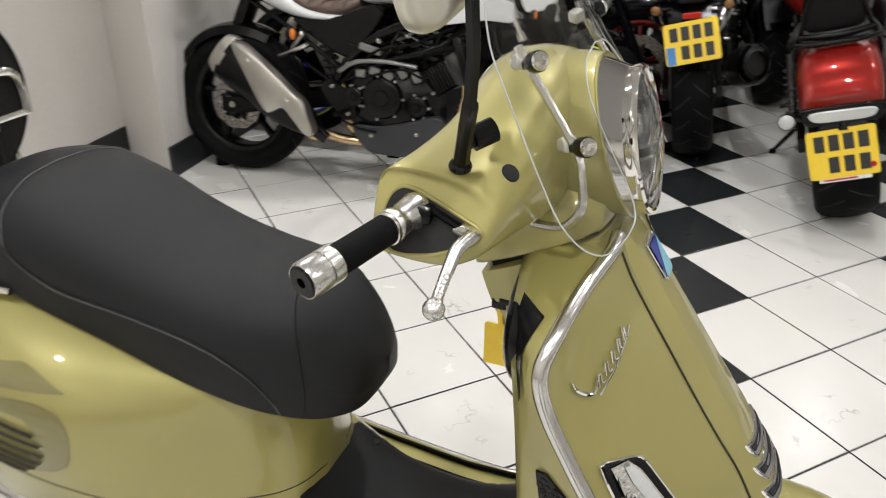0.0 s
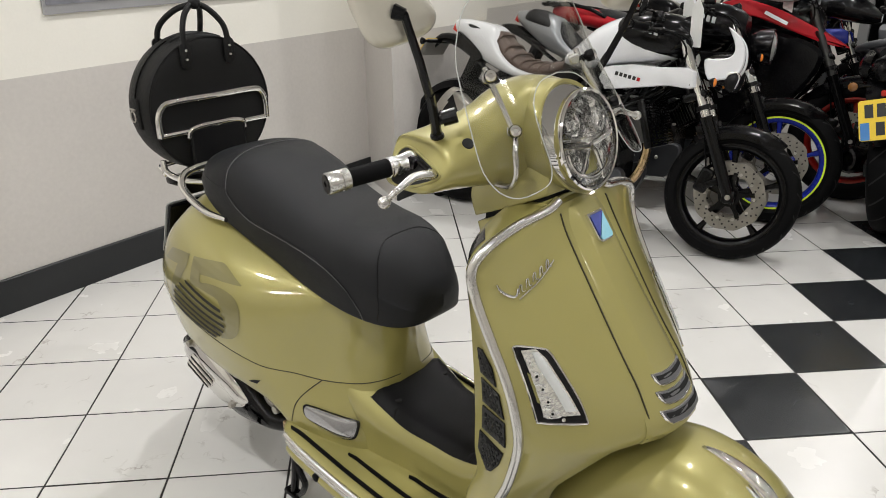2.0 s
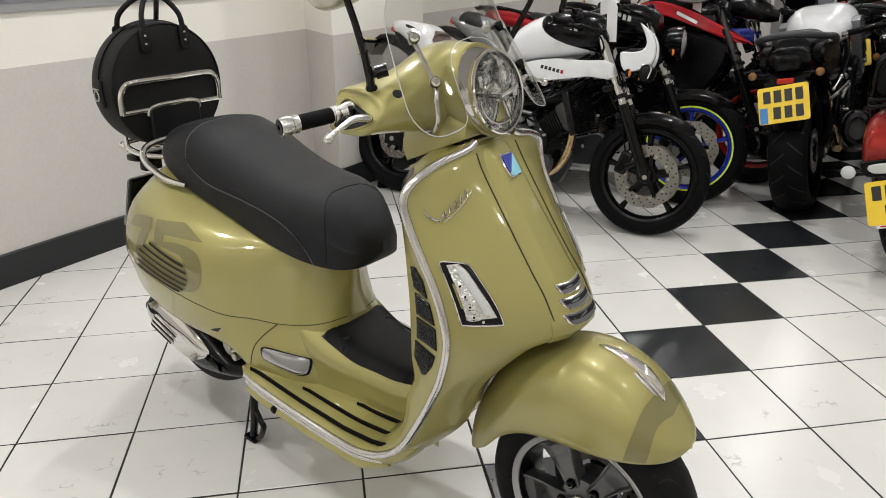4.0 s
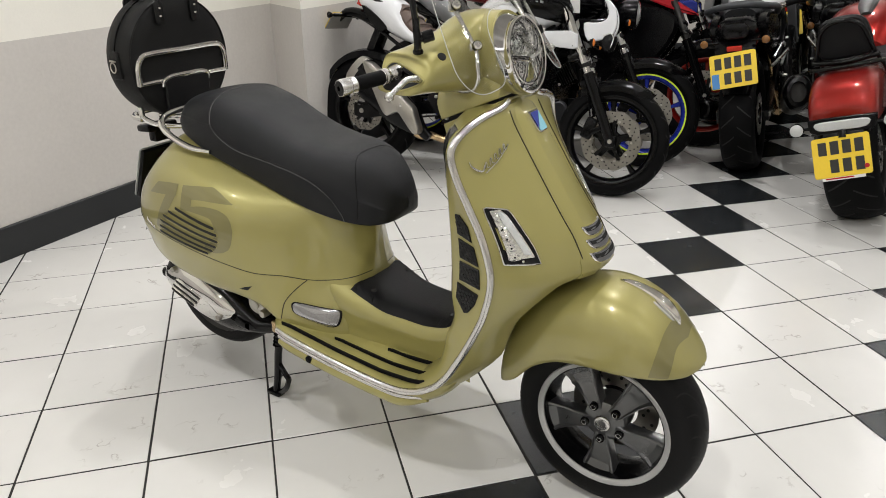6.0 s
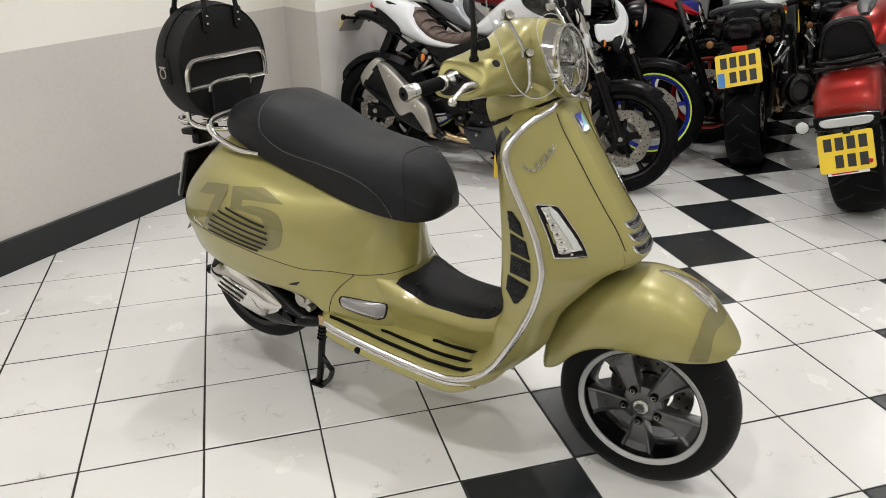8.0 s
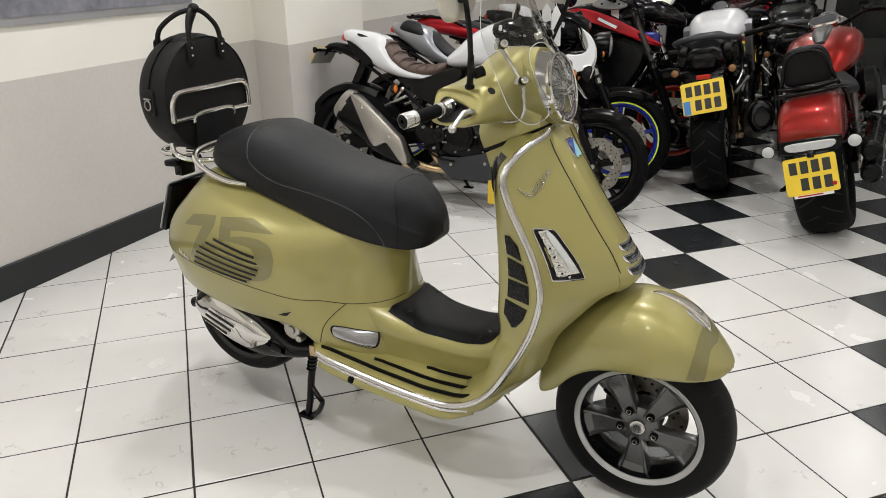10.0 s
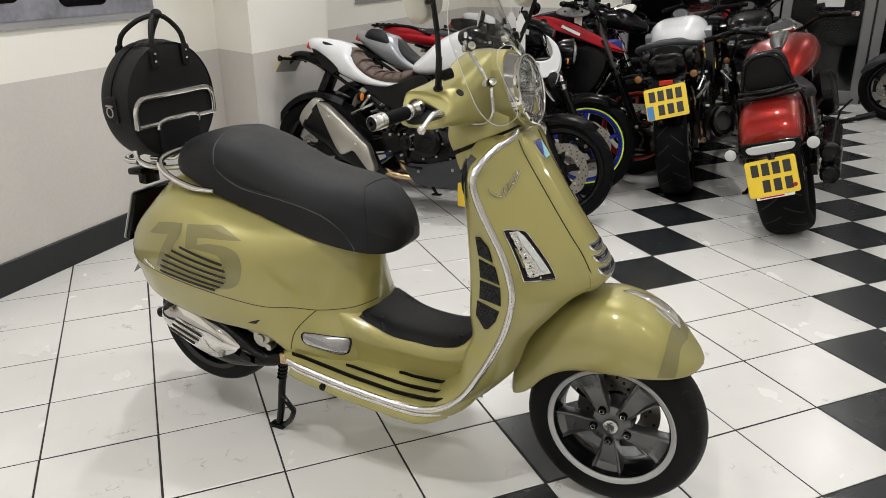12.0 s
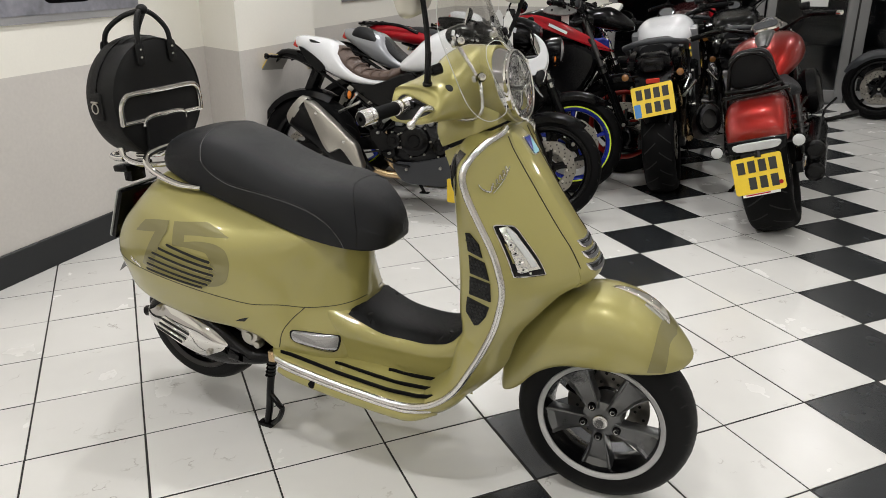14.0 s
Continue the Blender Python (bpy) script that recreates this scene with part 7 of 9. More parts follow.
            put("mirror_shell", bm, st.get("mirror_mat", PLASTIC), "", handlebar)
            bm = bmesh.new()
            pillow(bm, out, [(0.003, -0.0006), (0.0032, -0.0014)], lambda a, b, h: c + face @ Vector((h, a, b)))
            put("mirror_glass", bm, MIRROR, "", handlebar)
    # cables looping from the bar to the frame head
    for k, (y, drop, out) in enumerate(((-0.16, 0.16, 0.07), (-0.10, 0.22, 0.09), (0.12, 0.18, 0.08), (0.17, 0.14, 0.06))):
        bm = bmesh.new()
        tube(bm, [bar + Vector((-0.02, y * 1.5, rise * 0.8)), bar + Vector((out, y * 1.2, rise * 0.5 - 0.02)), bar + Vector((out + 0.02, y * 0.7, -drop * 0.6)), bar + Vector((-0.04, y * 0.6, -drop - 0.08)), bar + Vector((-0.12, y * 0.7, -drop - 0.14))], 0.0042, 6, smooth=4)
        put("cable", bm, RUBBER, "black control cable", handlebar)
    # clocks
    bm = bmesh.new()
    c = bar + Vector((0.03, 0, 0.055))
    face = Matrix.Rotation(radians(-35), 3, "Y")
    revolve(bm, [(0, 0.012), (0.052, 0.012), (0.060, 0.010), (0.062, -0.004), (0.045, -0.040), (0, -0.045)], 24, "Z", tuple(c), face)
    clock = put("instrument", bm, st.get("clock_mat", PLASTIC), "round instrument")
    bm = bmesh.new()
    revolve(bm, [(0, 0.0135), (0.048, 0.0135), (0.049, 0.011)], 24, "Z", tuple(c), face)
    put("instrument_face", bm, GREY_PLASTIC, "", clock)
    if st.get("lamp", True):
        c = axle + up * (top - st.get("lamp_drop", 0.11)) + ahead * 0.10
        r = st.get("lamp_r", 0.085)
        bm = bmesh.new()
        revolve(bm, [(0, -0.10), (r * 0.5, -0.09), (r * 0.92, -0.03), (r, 0.02), (r * 1.03, 0.03), (r * 0.95, 0.036), (r * 0.90, 0.030)], 32, "X", tuple(c))
        lamp = put("headlamp", bm, st.get("lamp_mat", PLASTIC), "round headlamp")
        bm = bmesh.new()
        revolve(bm, [(r * 0.92, 0.030), (r * 0.7, 0.044), (r * 0.35, 0.052), (0, 0.054)], 32, "X", tuple(c))
        put("lens", bm, LENS_GREY, "", lamp)
        for s in (-1, 1):
            p = turn @ (c + Vector((0.0, s * 0.150, -0.06)))
            indicator(root, p, (0.4, s, 0), 0.020, ORANGE, 0.06)
    return turn, axle, up, ahead, bar


def rolling_chassis(root, wb, rr, st):
    """Rear wheel, swingarm, frame, engine, exhaust and the rest of the works."""
    put = lambda name, bm, mat, label="": part(name, bm, mat, root, label)
    bike_wheel(root, "rear_wheel", (0, 0, rr), rr, st.get("rear_width", 0.165), st["rim"], st.get("spokes", 5), ((-0.085, 0.115),), st.get("tape"))
    for s in (-1, 1):
        bm = bmesh.new()
        rows = []
        for x, z, h in ((-0.05, rr, 0.030), (0.03, rr, 0.036), (0.25, rr + 0.03, 0.030), (0.50, rr + 0.07, 0.040)):
            y = s * (st.get("rear_width", 0.165) / 2 + 0.030 - (0.02 if x > 0.4 else 0))
            rows.append([(x, y - 0.014, z - h), (x, y + 0.014, z - h), (x, y + 0.016, z + h), (x, y - 0.016, z + h)])
        skin(bm, surf(rows, 2, 1, True), True, True)
        put("swingarm", bm, st.get("swing_mat", BLACK_METAL), "black swingarm")
        bm = bmesh.new()
        y = s * (st.get("rear_width", 0.165) / 2 + 0.050)
        revolve(bm, [(0, y), (0.013, y), (0.015, y - s * 0.008), (0.019, y - s * 0.010), (0.019, y - s * 0.016)], 16, "Y", (0, 0, rr))
        put("axle_nut", bm, BRUSHED)
        # frame rails
        bm = bmesh.new()
        tube(bm, [(wb - 0.34, s * 0.05, 0.83), (wb - 0.45, s * 0.12, 0.76), (0.70, s * 0.145, 0.66), (0.52, s * 0.13, 0.50), (0.49, s * 0.12, 0.36)], 0.020, 10, smooth=4)
        tube(bm, [(wb - 0.36, s * 0.05, 0.72), (wb - 0.50, s * 0.12, 0.62), (0.72, s * 0.14, 0.55), (0.53, s * 0.13, 0.46)], 0.015, 10, smooth=4)
        tube(bm, [(wb - 0.45, s * 0.12, 0.76), (wb - 0.52, s * 0.12, 0.61), (0.78, s * 0.143, 0.68), (0.70, s * 0.14, 0.54)], 0.011, 8)
        tube(bm, [(0.60, s * 0.12, 0.60), (0.30, s * 0.09, 0.72), (-0.02, s * 0.07, 0.82)], 0.012, 8)
        tube(bm, [(0.56, s * 0.12, 0.48), (0.34, s * 0.10, 0.62), (0.06, s * 0.08, 0.78)], 0.011, 8)
        put("frame_rail", bm, st.get("frame_mat", BLACK_METAL), "tubular frame side")
        # footpeg hanger, pedal and peg
        bm = bmesh.new()
        side_panel(bm, [(0.48, 0.46), (0.56, 0.42), (0.60, 0.33), (0.55, 0.30), (0.49, 0.36), (0.44, 0.43)], 0.165, 0.014, s, 0.003)
        tube(bm, [(0.55, s * 0.165, 0.34), (0.54, s * 0.245, 0.335)], 0.010, 10)
        tube(bm, [(0.54, s * 0.172, 0.30), (0.62, s * 0.176, 0.27), (0.70, s * 0.190, 0.265)], 0.006, 8)
        put("footpeg", bm, BLACK_METAL, "footpeg and hanger")
        bm = bmesh.new()
        tube(bm, [(0.30, s * 0.135, 0.58), (0.36, s * 0.165, 0.64)], 0.008, 8)
        tube(bm, [(0.24, s * 0.130, 0.54), (0.33, s * 0.170, 0.575), (0.40, s * 0.20, 0.605)], 0.009, 8)
        ball(bm, (0.362, s * 0.166, 0.642), 0.013, n=10)
        put("pillion_bracket", bm, st.get("bracket_mat", SATIN), "bare aluminium pillion bracket")
    # shock and rear fender
    bm = bmesh.new()
    tube(bm, [(0.46, 0, 0.36), (0.40, 0, 0.62)], 0.018, 10)
    coil = [(0.455 - 0.05 * k / 72 + 0.034 * math.cos(k * 0.6), 0.034 * math.sin(k * 0.6), 0.39 + 0.20 * k / 72) for k in range(73)]
    tube(bm, coil, 0.006, 6)
    put("shock_absorber", bm, DARK_METAL)
    bm = bmesh.new()
    rows = []
    for k in range(12):
        a = radians(62 + 88 * k / 11)
        r = rr + 0.016
        t = 0.55 + 0.45 * math.sin(math.pi * (k + 1.5) / 14)
        rows.append([(math.cos(a) * q, y * t, rr + math.sin(a) * q) for q, y in ((r - 0.03, -0.095), (r + 0.006, -0.082), (r + 0.018, -0.04), (r + 0.020, 0), (r + 0.018, 0.04), (r + 0.006, 0.082), (r - 0.03, 0.095), (r, 0.07), (r + 0.010, 0), (r, -0.07))])
    skin(bm, rows, True, True)
    put("rear_hugger", bm, st.get("hugger_mat", PLASTIC), "glossy black rear hugger")
    # engine
    bm = bmesh.new()
    ctrl = []
    for x, w, z0, z1 in ((0.50, 0.09, 0.30, 0.50), (0.56, 0.135, 0.25, 0.56), (0.70, 0.155, 0.22, 0.56), (0.84, 0.145, 0.22, 0.52), (0.93, 0.10, 0.25, 0.46)):
        ctrl.append([(x, w * a, (z0 + z1) / 2 + (z1 - z0) / 2 * b) for a, b in ((-1, -0.6), (-0.7, -1), (0.7, -1), (1, -0.6), (1, 0.6), (0.7, 1), (-0.7, 1), (-1, 0.6))])
    skin(bm, surf(ctrl, 3, 1, True), True, True)
    engine = put("engine", bm, st.get("engine_mat", BLACK_METAL), "black engine block with round covers")
    for s in (-1, 1):
        for x, z, r, y in ((0.715, 0.405, 0.088, 0.182), (0.585, 0.40, 0.045, 0.172), (0.86, 0.375, 0.050, 0.160)):
            bm = bmesh.new()
            revolve(bm, [(0, s * y), (r * 0.35, s * y), (r * 0.40, s * (y - 0.006)), (r * 0.75, s * (y - 0.004)), (r * 0.92, s * (y - 0.010)), (r, s * (y - 0.026)), (r, s * (y - 0.06))], 32, "Y", (x, 0, z))
            cover = part("engine_cover", bm, st.get("cover_mat", BLACK_METAL), engine, "round engine cover")
            for q in range(7):
                a = 2 * math.pi * q / 7
                bm = bmesh.new()
                revolve(bm, [(0, s * (y - 0.012)), (0.005, s * (y - 0.012)), (0.006, s * (y - 0.018)), (0.006, s * (y - 0.04))], 8, "Y", (x + r * 1.04 * math.cos(a), 0, z + r * 1.04 * math.sin(a)))
                part("cover_bolt", bm, BRUSHED, engine)
        bm = bmesh.new()
        for k in range(5):
            box(bm, (0.62 + 0.06 * k, s * 0.158, 0.50 + 0.012 * (k % 2)), (0.045, 0.024, 0.035), Matrix.Rotation(radians(17 * k), 3, "Y"), 0.006, 1)
        tube(bm, [(0.52, s * 0.15, 0.50), (0.60, s * 0.165, 0.545), (0.72, s * 0.165, 0.555), (0.86, s * 0.155, 0.54)], 0.010, 8, smooth=4)
        part("engine_casting", bm, CAST_GREY, engine)
    for lean_deg, x0, z0 in ((-58, 0.88, 0.46), (28, 0.66, 0.56)):
        m = Matrix.Rotation(radians(-lean_deg), 3, "Y")
        bm = bmesh.new()
        for k in range(8):
            box(bm, Vector((x0, 0, z0)) + m @ Vector((0, 0, 0.015 + 0.014 * k)), (0.135, 0.20, 0.006), m, 0.002, 1)
        tagged(part("cylinder_finning", bm, BLACK_METAL, engine), kind="stuff")
        bm = bmesh.new()
        box(bm, Vector((x0, 0, z0)) + m @ Vector((0, 0, 0.06)), (0.11, 0.17, 0.14), m, 0.010)
        box(bm, Vector((x0, 0, z0)) + m @ Vector((0, 0, 0.155)), (0.15, 0.22, 0.055), m, 0.014)
        part("cylinder", bm, st.get("cyl_mat", DARK_METAL), engine, "finned cylinder and head")
    bm = bmesh.new()
    rad_m = Matrix.Rotation(radians(-18), 3, "Y")
    box(bm, (wb - 0.385, 0, 0.56), (0.035, 0.30, 0.22), rad_m, 0.006)
    put("radiator", bm, BLACK_METAL, "black radiator")
    bm = bmesh.new()
    for k in range(14):
        box(bm, Vector((wb - 0.385, 0, 0.56)) + rad_m @ Vector((0.019, 0, -0.095 + 0.0146 * k)), (0.004, 0.27, 0.005), rad_m)
    tagged(put("radiator_core", bm, BLACK_METAL), kind="stuff")
    bm = bmesh.new()
    for s in (-1, 1):
        tube(bm, [(wb - 0.40, s * 0.10, 0.63), (0.90, s * 0.13, 0.60), (0.78, s * 0.10, 0.55)], 0.016, 10, smooth=3)
    put("coolant_hose", bm, RUBBER, "black coolant hoses")
    # exhaust
    bm = bmesh.new()
    tube(bm, [(0.99, -0.06, 0.53), (1.05, -0.07, 0.46), (1.02, -0.08, 0.32), (0.92, -0.085, 0.235), (0.72, -0.10, 0.205), (0.56, -0.12, 0.205), (0.46, -0.14, 0.225)], 0.021, 12, smooth=5)
    tube(bm, [(0.62, -0.04, 0.66), (0.54, -0.08, 0.58), (0.52, -0.11, 0.40), (0.56, -0.12, 0.27), (0.66, -0.11, 0.215)], 0.020, 12, smooth=5)
    put("exhaust_header", bm, st.get("header_mat", HEADER), "heat-tinted exhaust header")
    # chain side
    bm = bmesh.new()
    for z in (rr - 0.075, rr + 0.075):
        tube(bm, [(0.0, 0.100, z), (0.56, 0.115, rr + 0.06 + (z - rr) * 0.5)], 0.006, 6)
    revolve(bm, [(0.030, 0.096), (0.085, 0.096), (0.085, 0.104), (0.030, 0.104)], 36, "Y", (0, 0, rr), closed=True)
    put("drive_chain", bm, DARK_METAL)
    # wiring, clips and bright fasteners along the frame
    for s in (-1, 1):
        bm = bmesh.new()
        tube(bm, [(wb - 0.44, s * 0.135, 0.70), (0.84, s * 0.160, 0.63), (0.70, s * 0.170, 0.60), (0.60, s * 0.160, 0.52), (0.50, s * 0.150, 0.42)], 0.006, 6, smooth=4)
        tube(bm, [(wb - 0.46, s * 0.130, 0.56), (0.90, s * 0.165, 0.50), (0.80, s * 0.178, 0.53), (0.66, s * 0.172, 0.49)], 0.005, 6, smooth=4)
        put("wiring", bm, RUBBER, "black cable run along the engine")
        for x, y, z, r in ((wb - 0.42, 0.150, 0.735, 0.009), (0.82, 0.166, 0.66, 0.008), (0.70, 0.172, 0.635, 0.010), (0.56, 0.152, 0.53, 0.011), (0.50, 0.182, 0.44, 0.008), (0.57, 0.182, 0.33, 0.008), (0.93, 0.150, 0.44, 0.007)):
            bm = bmesh.new()
            revolve(bm, [(0, s * (y + 0.008)), (r * 0.5, s * (y + 0.008)), (r, s * (y + 0.004)), (r, s * (y - 0.02))], 8, "Y", (x, 0, z))
            put("frame_bolt", bm, BRUSHED)
        bm = bmesh.new()
        box(bm, (0.66, s * 0.158, 0.60), (0.10, 0.020, 0.032), Matrix.Rotation(radians(14), 3, "Y"), 0.006, 1)
        put("throttle_body", bm, CAST_GREY, "bare cast throttle body")
    # side stand
    bm = bmesh.new()
    tan = math.tan(radians(st.get("lean", 8)))
    foot = Vector((0.62, 0.30, 0.30 * tan + 0.004))
    tube(bm, [(0.56, 0.12, 0.27), foot], [0.013, 0.010], 8)
    box(bm, foot, (0.06, 0.035, 0.010), None, 0.003, 1)
    put("side_stand", bm, BLACK_METAL, "side stand, folded out")


CAN_SHIELD = [(0.085, 0.592), (0.120, 0.600), (0.160, 0.578), (0.270, 0.490), (0.360, 0.412), (0.405, 0.374), (0.430, 0.310), (0.448, 0.262), (0.436, 0.236), (0.402, 0.246), (0.355, 0.300), (0.312, 0.344), (0.268, 0.326), (0.236, 0.322), (0.200, 0.365), (0.140, 0.478)]


def silencer(root, a, b, r, body_mat, shield=True, y_out=-1, outline=None):
    """A tapered silencer with an end cap and a bright heat shield."""
    a, b = Vector(a), Vector(b)
    d = (b - a).normalized()
    bm = bmesh.new()
    side = Vector((0, 1, 0)) - d * d.y
    side.normalize()
    q = Matrix((d, side, d.cross(side))).transposed()
    ln = (b - a).length
    rows = []
    for t, k in ((-0.10, 0.28), (0.0, 0.36), (0.12, 0.66), (0.30, 0.95), (0.55, 1.05), (0.86, 1.08), (0.92, 1.06)):
        rows.append([a + q @ Vector((ln * t, 0.80 * r * k * math.copysign(abs(math.cos(w)) ** 0.75, math.cos(w)), 1.12 * r * k * math.copysign(abs(math.sin(w)) ** 0.75, math.sin(w)))) for w in (2 * math.pi * j / 20 for j in range(20))])
    skin(bm, surf(rows, 3, 1, True), True, True)
    s = part("silencer", bm, body_mat, root, "tapered silencer")
    bm = bmesh.new()
    rows = []
    for t, k in ((0.90, 1.10), (0.95, 1.06), (1.0, 0.88), (1.01, 0.62), (0.97, 0.58)):
        rows.append([a + q @ Vector((ln * t, 0.80 * r * k * math.cos(w), 1.12 * r * k * math.sin(w))) for w in (2 * math.pi * j / 20 for j in range(20))])
    skin(bm, rows, True)
    part("end_cap", bm, BRUSHED if shield else BLACK_METAL, s, "metal end cap")
    if outline:
        bm = bmesh.new()
        pillow(bm, cr(outline, 3, True), [(0, y_out * 0.215), (0, y_out * 0.262), (0.004, y_out * 0.270), (0.014, y_out * 0.274)], lambda x, z, h: Vector((x, h, z)))
        cover = part("heat_shield", bm, BRUSHED, s, "bright brushed heat shield")
        for x, z in ((0.165, 0.535), (0.335, 0.385)):
            bm = bmesh.new()
            revolve(bm, [(0, y_out * 0.281), (0.006, y_out * 0.281), (0.010, y_out * 0.277), (0.010, y_out * 0.270)], 12, "Y", (x, 0, z))
            part("shield_bolt", bm, CHROME, s)
    elif shield:
        bm = bmesh.new()
        out = [(0.86, 0.95), (0.62, 1.05), (0.32, 0.80), (0.10, 0.45), (-0.10, 0.22), (-0.10, -0.42), (0.06, -0.60), (0.30, -0.80), (0.38, -0.55), (0.66, 0.20)]
        pillow(bm, [(ln * t, r * 1.1 * z) for t, z in cr(out, 3, True)], [(0, 0.72 * r), (0, 0.98 * r), (0.004, 1.04 * r)], lambda x, z, h: a + q @ Vector((x, y_out * h * (1 - 0.25 * (z / (1.2 * r)) ** 2), -z)))
        part("heat_shield", bm, BRUSHED, s, "bright brushed heat shield")
        for t, z in ((0.60, 0.55), (0.30, 0.05)):
            bm = bmesh.new()
            ball(bm, a + q @ Vector((ln * t, y_out * r * 1.05, -z * r)), 0.009, n=10)
            part("shield_bolt", bm, BRUSHED, s)
    return s


def tank_text(root, outline, y, s, mat):
    bm = bmesh.new()
    pillow(bm, outline, [(0, y), (0, y + 0.002)], lambda a, b, h: Vector((a, s * h, b)))
    return part("tank_mark", bm, mat, root, "plain bar where the tank carries lettering")


def paper_tag(p, h, w=0.05):
    """A price card hanging from a bar."""
    t = thing("price_tag", Matrix.Translation(Vector(p)), "white paper price tag hanging from a handlebar", "price tag", "price tags")
    bm = bmesh.new()
    m = Matrix.Rotation(radians(-40), 3, "Z") @ Matrix.Rotation(radians(6), 3, "X")
    rows = [[m @ Vector((x, 0.004 * math.sin(6 * z) + 0.0003 * k, z)) for x, z in ((-w / 2, -h), (w / 2, -h), (w / 2, -h * 0.2), (0.006, 0), (-0.006, 0), (-w / 2, -h * 0.2))] for k in (0, 2)]
    skin(bm, rows, True, True)
    part("card", bm, PAPER, t)
    bm = bmesh.new()
    tube(bm, [(0, 0, -0.01), (0, 0.004, 0.03), (0.01, 0.01, 0.05)], 0.0012, 5)
    part("string", bm, PAPER, t)


# ---- white naked motorcycle with a brown ribbed seat ----
def naked_bike(m, label, st):
    root = thing("motorcycle", m, label, "motorcycle", "parked motorcycles")
    put = lambda name, bm, mat, lab="": part(name, bm, mat, root, lab)
    wb = st.get("wb", 1.435)
    rolling_chassis(root, wb, 0.315, st)
    turn, axle, up, ahead, bar = front_end(root, wb, st.get("front_r", 0.300), st.get("steer", 0), st)
    tank = put("fuel_tank", lofted([(0.58, 0.06, 0.78, 0.835, 0), (0.64, 0.105, 0.77, 0.88, 0), (0.74, 0.150, 0.78, 0.96, 0.4), (0.86, 0.160, 0.80, 1.015, 0.6), (0.99, 0.150, 0.82, 1.03, 0.6), (1.09, 0.110, 0.84, 1.01, 0.4), (1.14, 0.05, 0.87, 0.97, 0)]), st["tank"], "rounded fuel tank")
    bm = bmesh.new()
    revolve(bm, [(0, 1.038), (0.036, 1.036), (0.040, 1.030), (0.040, 1.00)], 20, "Z", (0.96, 0, 0))
    part("fuel_cap", bm, DARK_METAL, tank)
    put("tank_top", lofted([(0.79, 0.05, 0.91, 0.985, 0), (0.85, 0.138, 0.885, 1.012, 0.5), (0.94, 0.168, 0.865, 1.040, 0.6), (1.04, 0.162, 0.855, 1.042, 0.5), (1.12, 0.125, 0.855, 1.024, 0.4), (1.18, 0.06, 0.87, 0.985, 0)]), st.get("tank_top", PLASTIC), "glossy black tank front")
    for s in (-1, 1):
        for q in range(6):
            x = 0.905 + 0.027 * q
            tank_text(tank, [(x, 0.972 - 0.0055 * q), (x + 0.017, 0.968 - 0.0055 * q), (x + 0.020, 0.996 - 0.0055 * q), (x + 0.003, 1.000 - 0.0055 * q)], 0.1640, s, st.get("mark", WHITE))
        bm = bmesh.new()
        edge = [(0.78, 0.780), (0.86, 0.800), (0.96, 0.814), (1.08, 0.812), (1.20, 0.820), (1.232, 0.806), (1.242, 0.742), (1.225, 0.732), (1.13, 0.738), (0.95, 0.708), (0.84, 0.693)]
        pillow(bm, edge, [(0, 0.105), (0, 0.150), (0.004, 0.156), (0.020, 0.160)], lambda a, b, h: Vector((a, s * (h - 0.10 * max(0.0, a - 1.12)), b)))
        panel = put("side_panel", bm, st.get("panel", st["tank"]), "long side panel under the tank")
        if st.get("ribs"):
            for q in range(6):
                bm = bmesh.new()
                x = 0.885 + 0.021 * q
                pillow(bm, [(x, 0.762 - 0.0035 * q), (x + 0.014, 0.760 - 0.0035 * q), (x + 0.017, 0.776 - 0.0035 * q), (x + 0.003, 0.778 - 0.0035 * q)], [(0, 0.1600), (0, 0.1614)], lambda a, b, h: Vector((a, s * h, b)))
                part("panel_mark", bm, RED_GLOSS if q == 5 else PLATE_INK, panel, "plain bar where lettering stands")
        bm = bmesh.new()
        side_panel(bm, [(0.30, 0.695), (0.45, 0.70), (0.64, 0.77), (0.70, 0.73), (0.60, 0.60), (0.52, 0.56)], 0.125, 0.05, s)
        put("side_cover", bm, PLASTIC, "black plastic side cover")
    put("tail", lofted([(-0.088, 0.040, 0.905, 0.955, 0.2), (-0.04, 0.072, 0.868, 0.962, 0.5), (0.03, 0.094, 0.822, 0.958, 0.6), (0.13, 0.112, 0.754, 0.944, 0.5), (0.19, 0.118, 0.730, 0.915, 0.3), (0.25, 0.122, 0.712, 0.838, 0.2), (0.33, 0.127, 0.696, 0.772, 0.2), (0.42, 0.125, 0.690, 0.742, 0.2), (0.51, 0.115, 0.692, 0.736, 0.1), (0.59, 0.098, 0.700, 0.748, 0)]), st["tail"], "upswept tail fairing")
    SADDLE = [(0.165, 0.055, 0.860, 0.900, 0), (0.195, 0.088, 0.810, 0.912, 0.4), (0.262, 0.107, 0.762, 0.848, 0.4), (0.353, 0.117, 0.725, 0.786, 0.5), (0.458, 0.117, 0.712, 0.774, 0.6), (0.535, 0.106, 0.716, 0.788, 0.5), (0.580, 0.070, 0.752, 0.804, 0.2)]
    seat = put("seat", lofted(SADDLE), st.get("seat", VINYL), "low rider's seat")
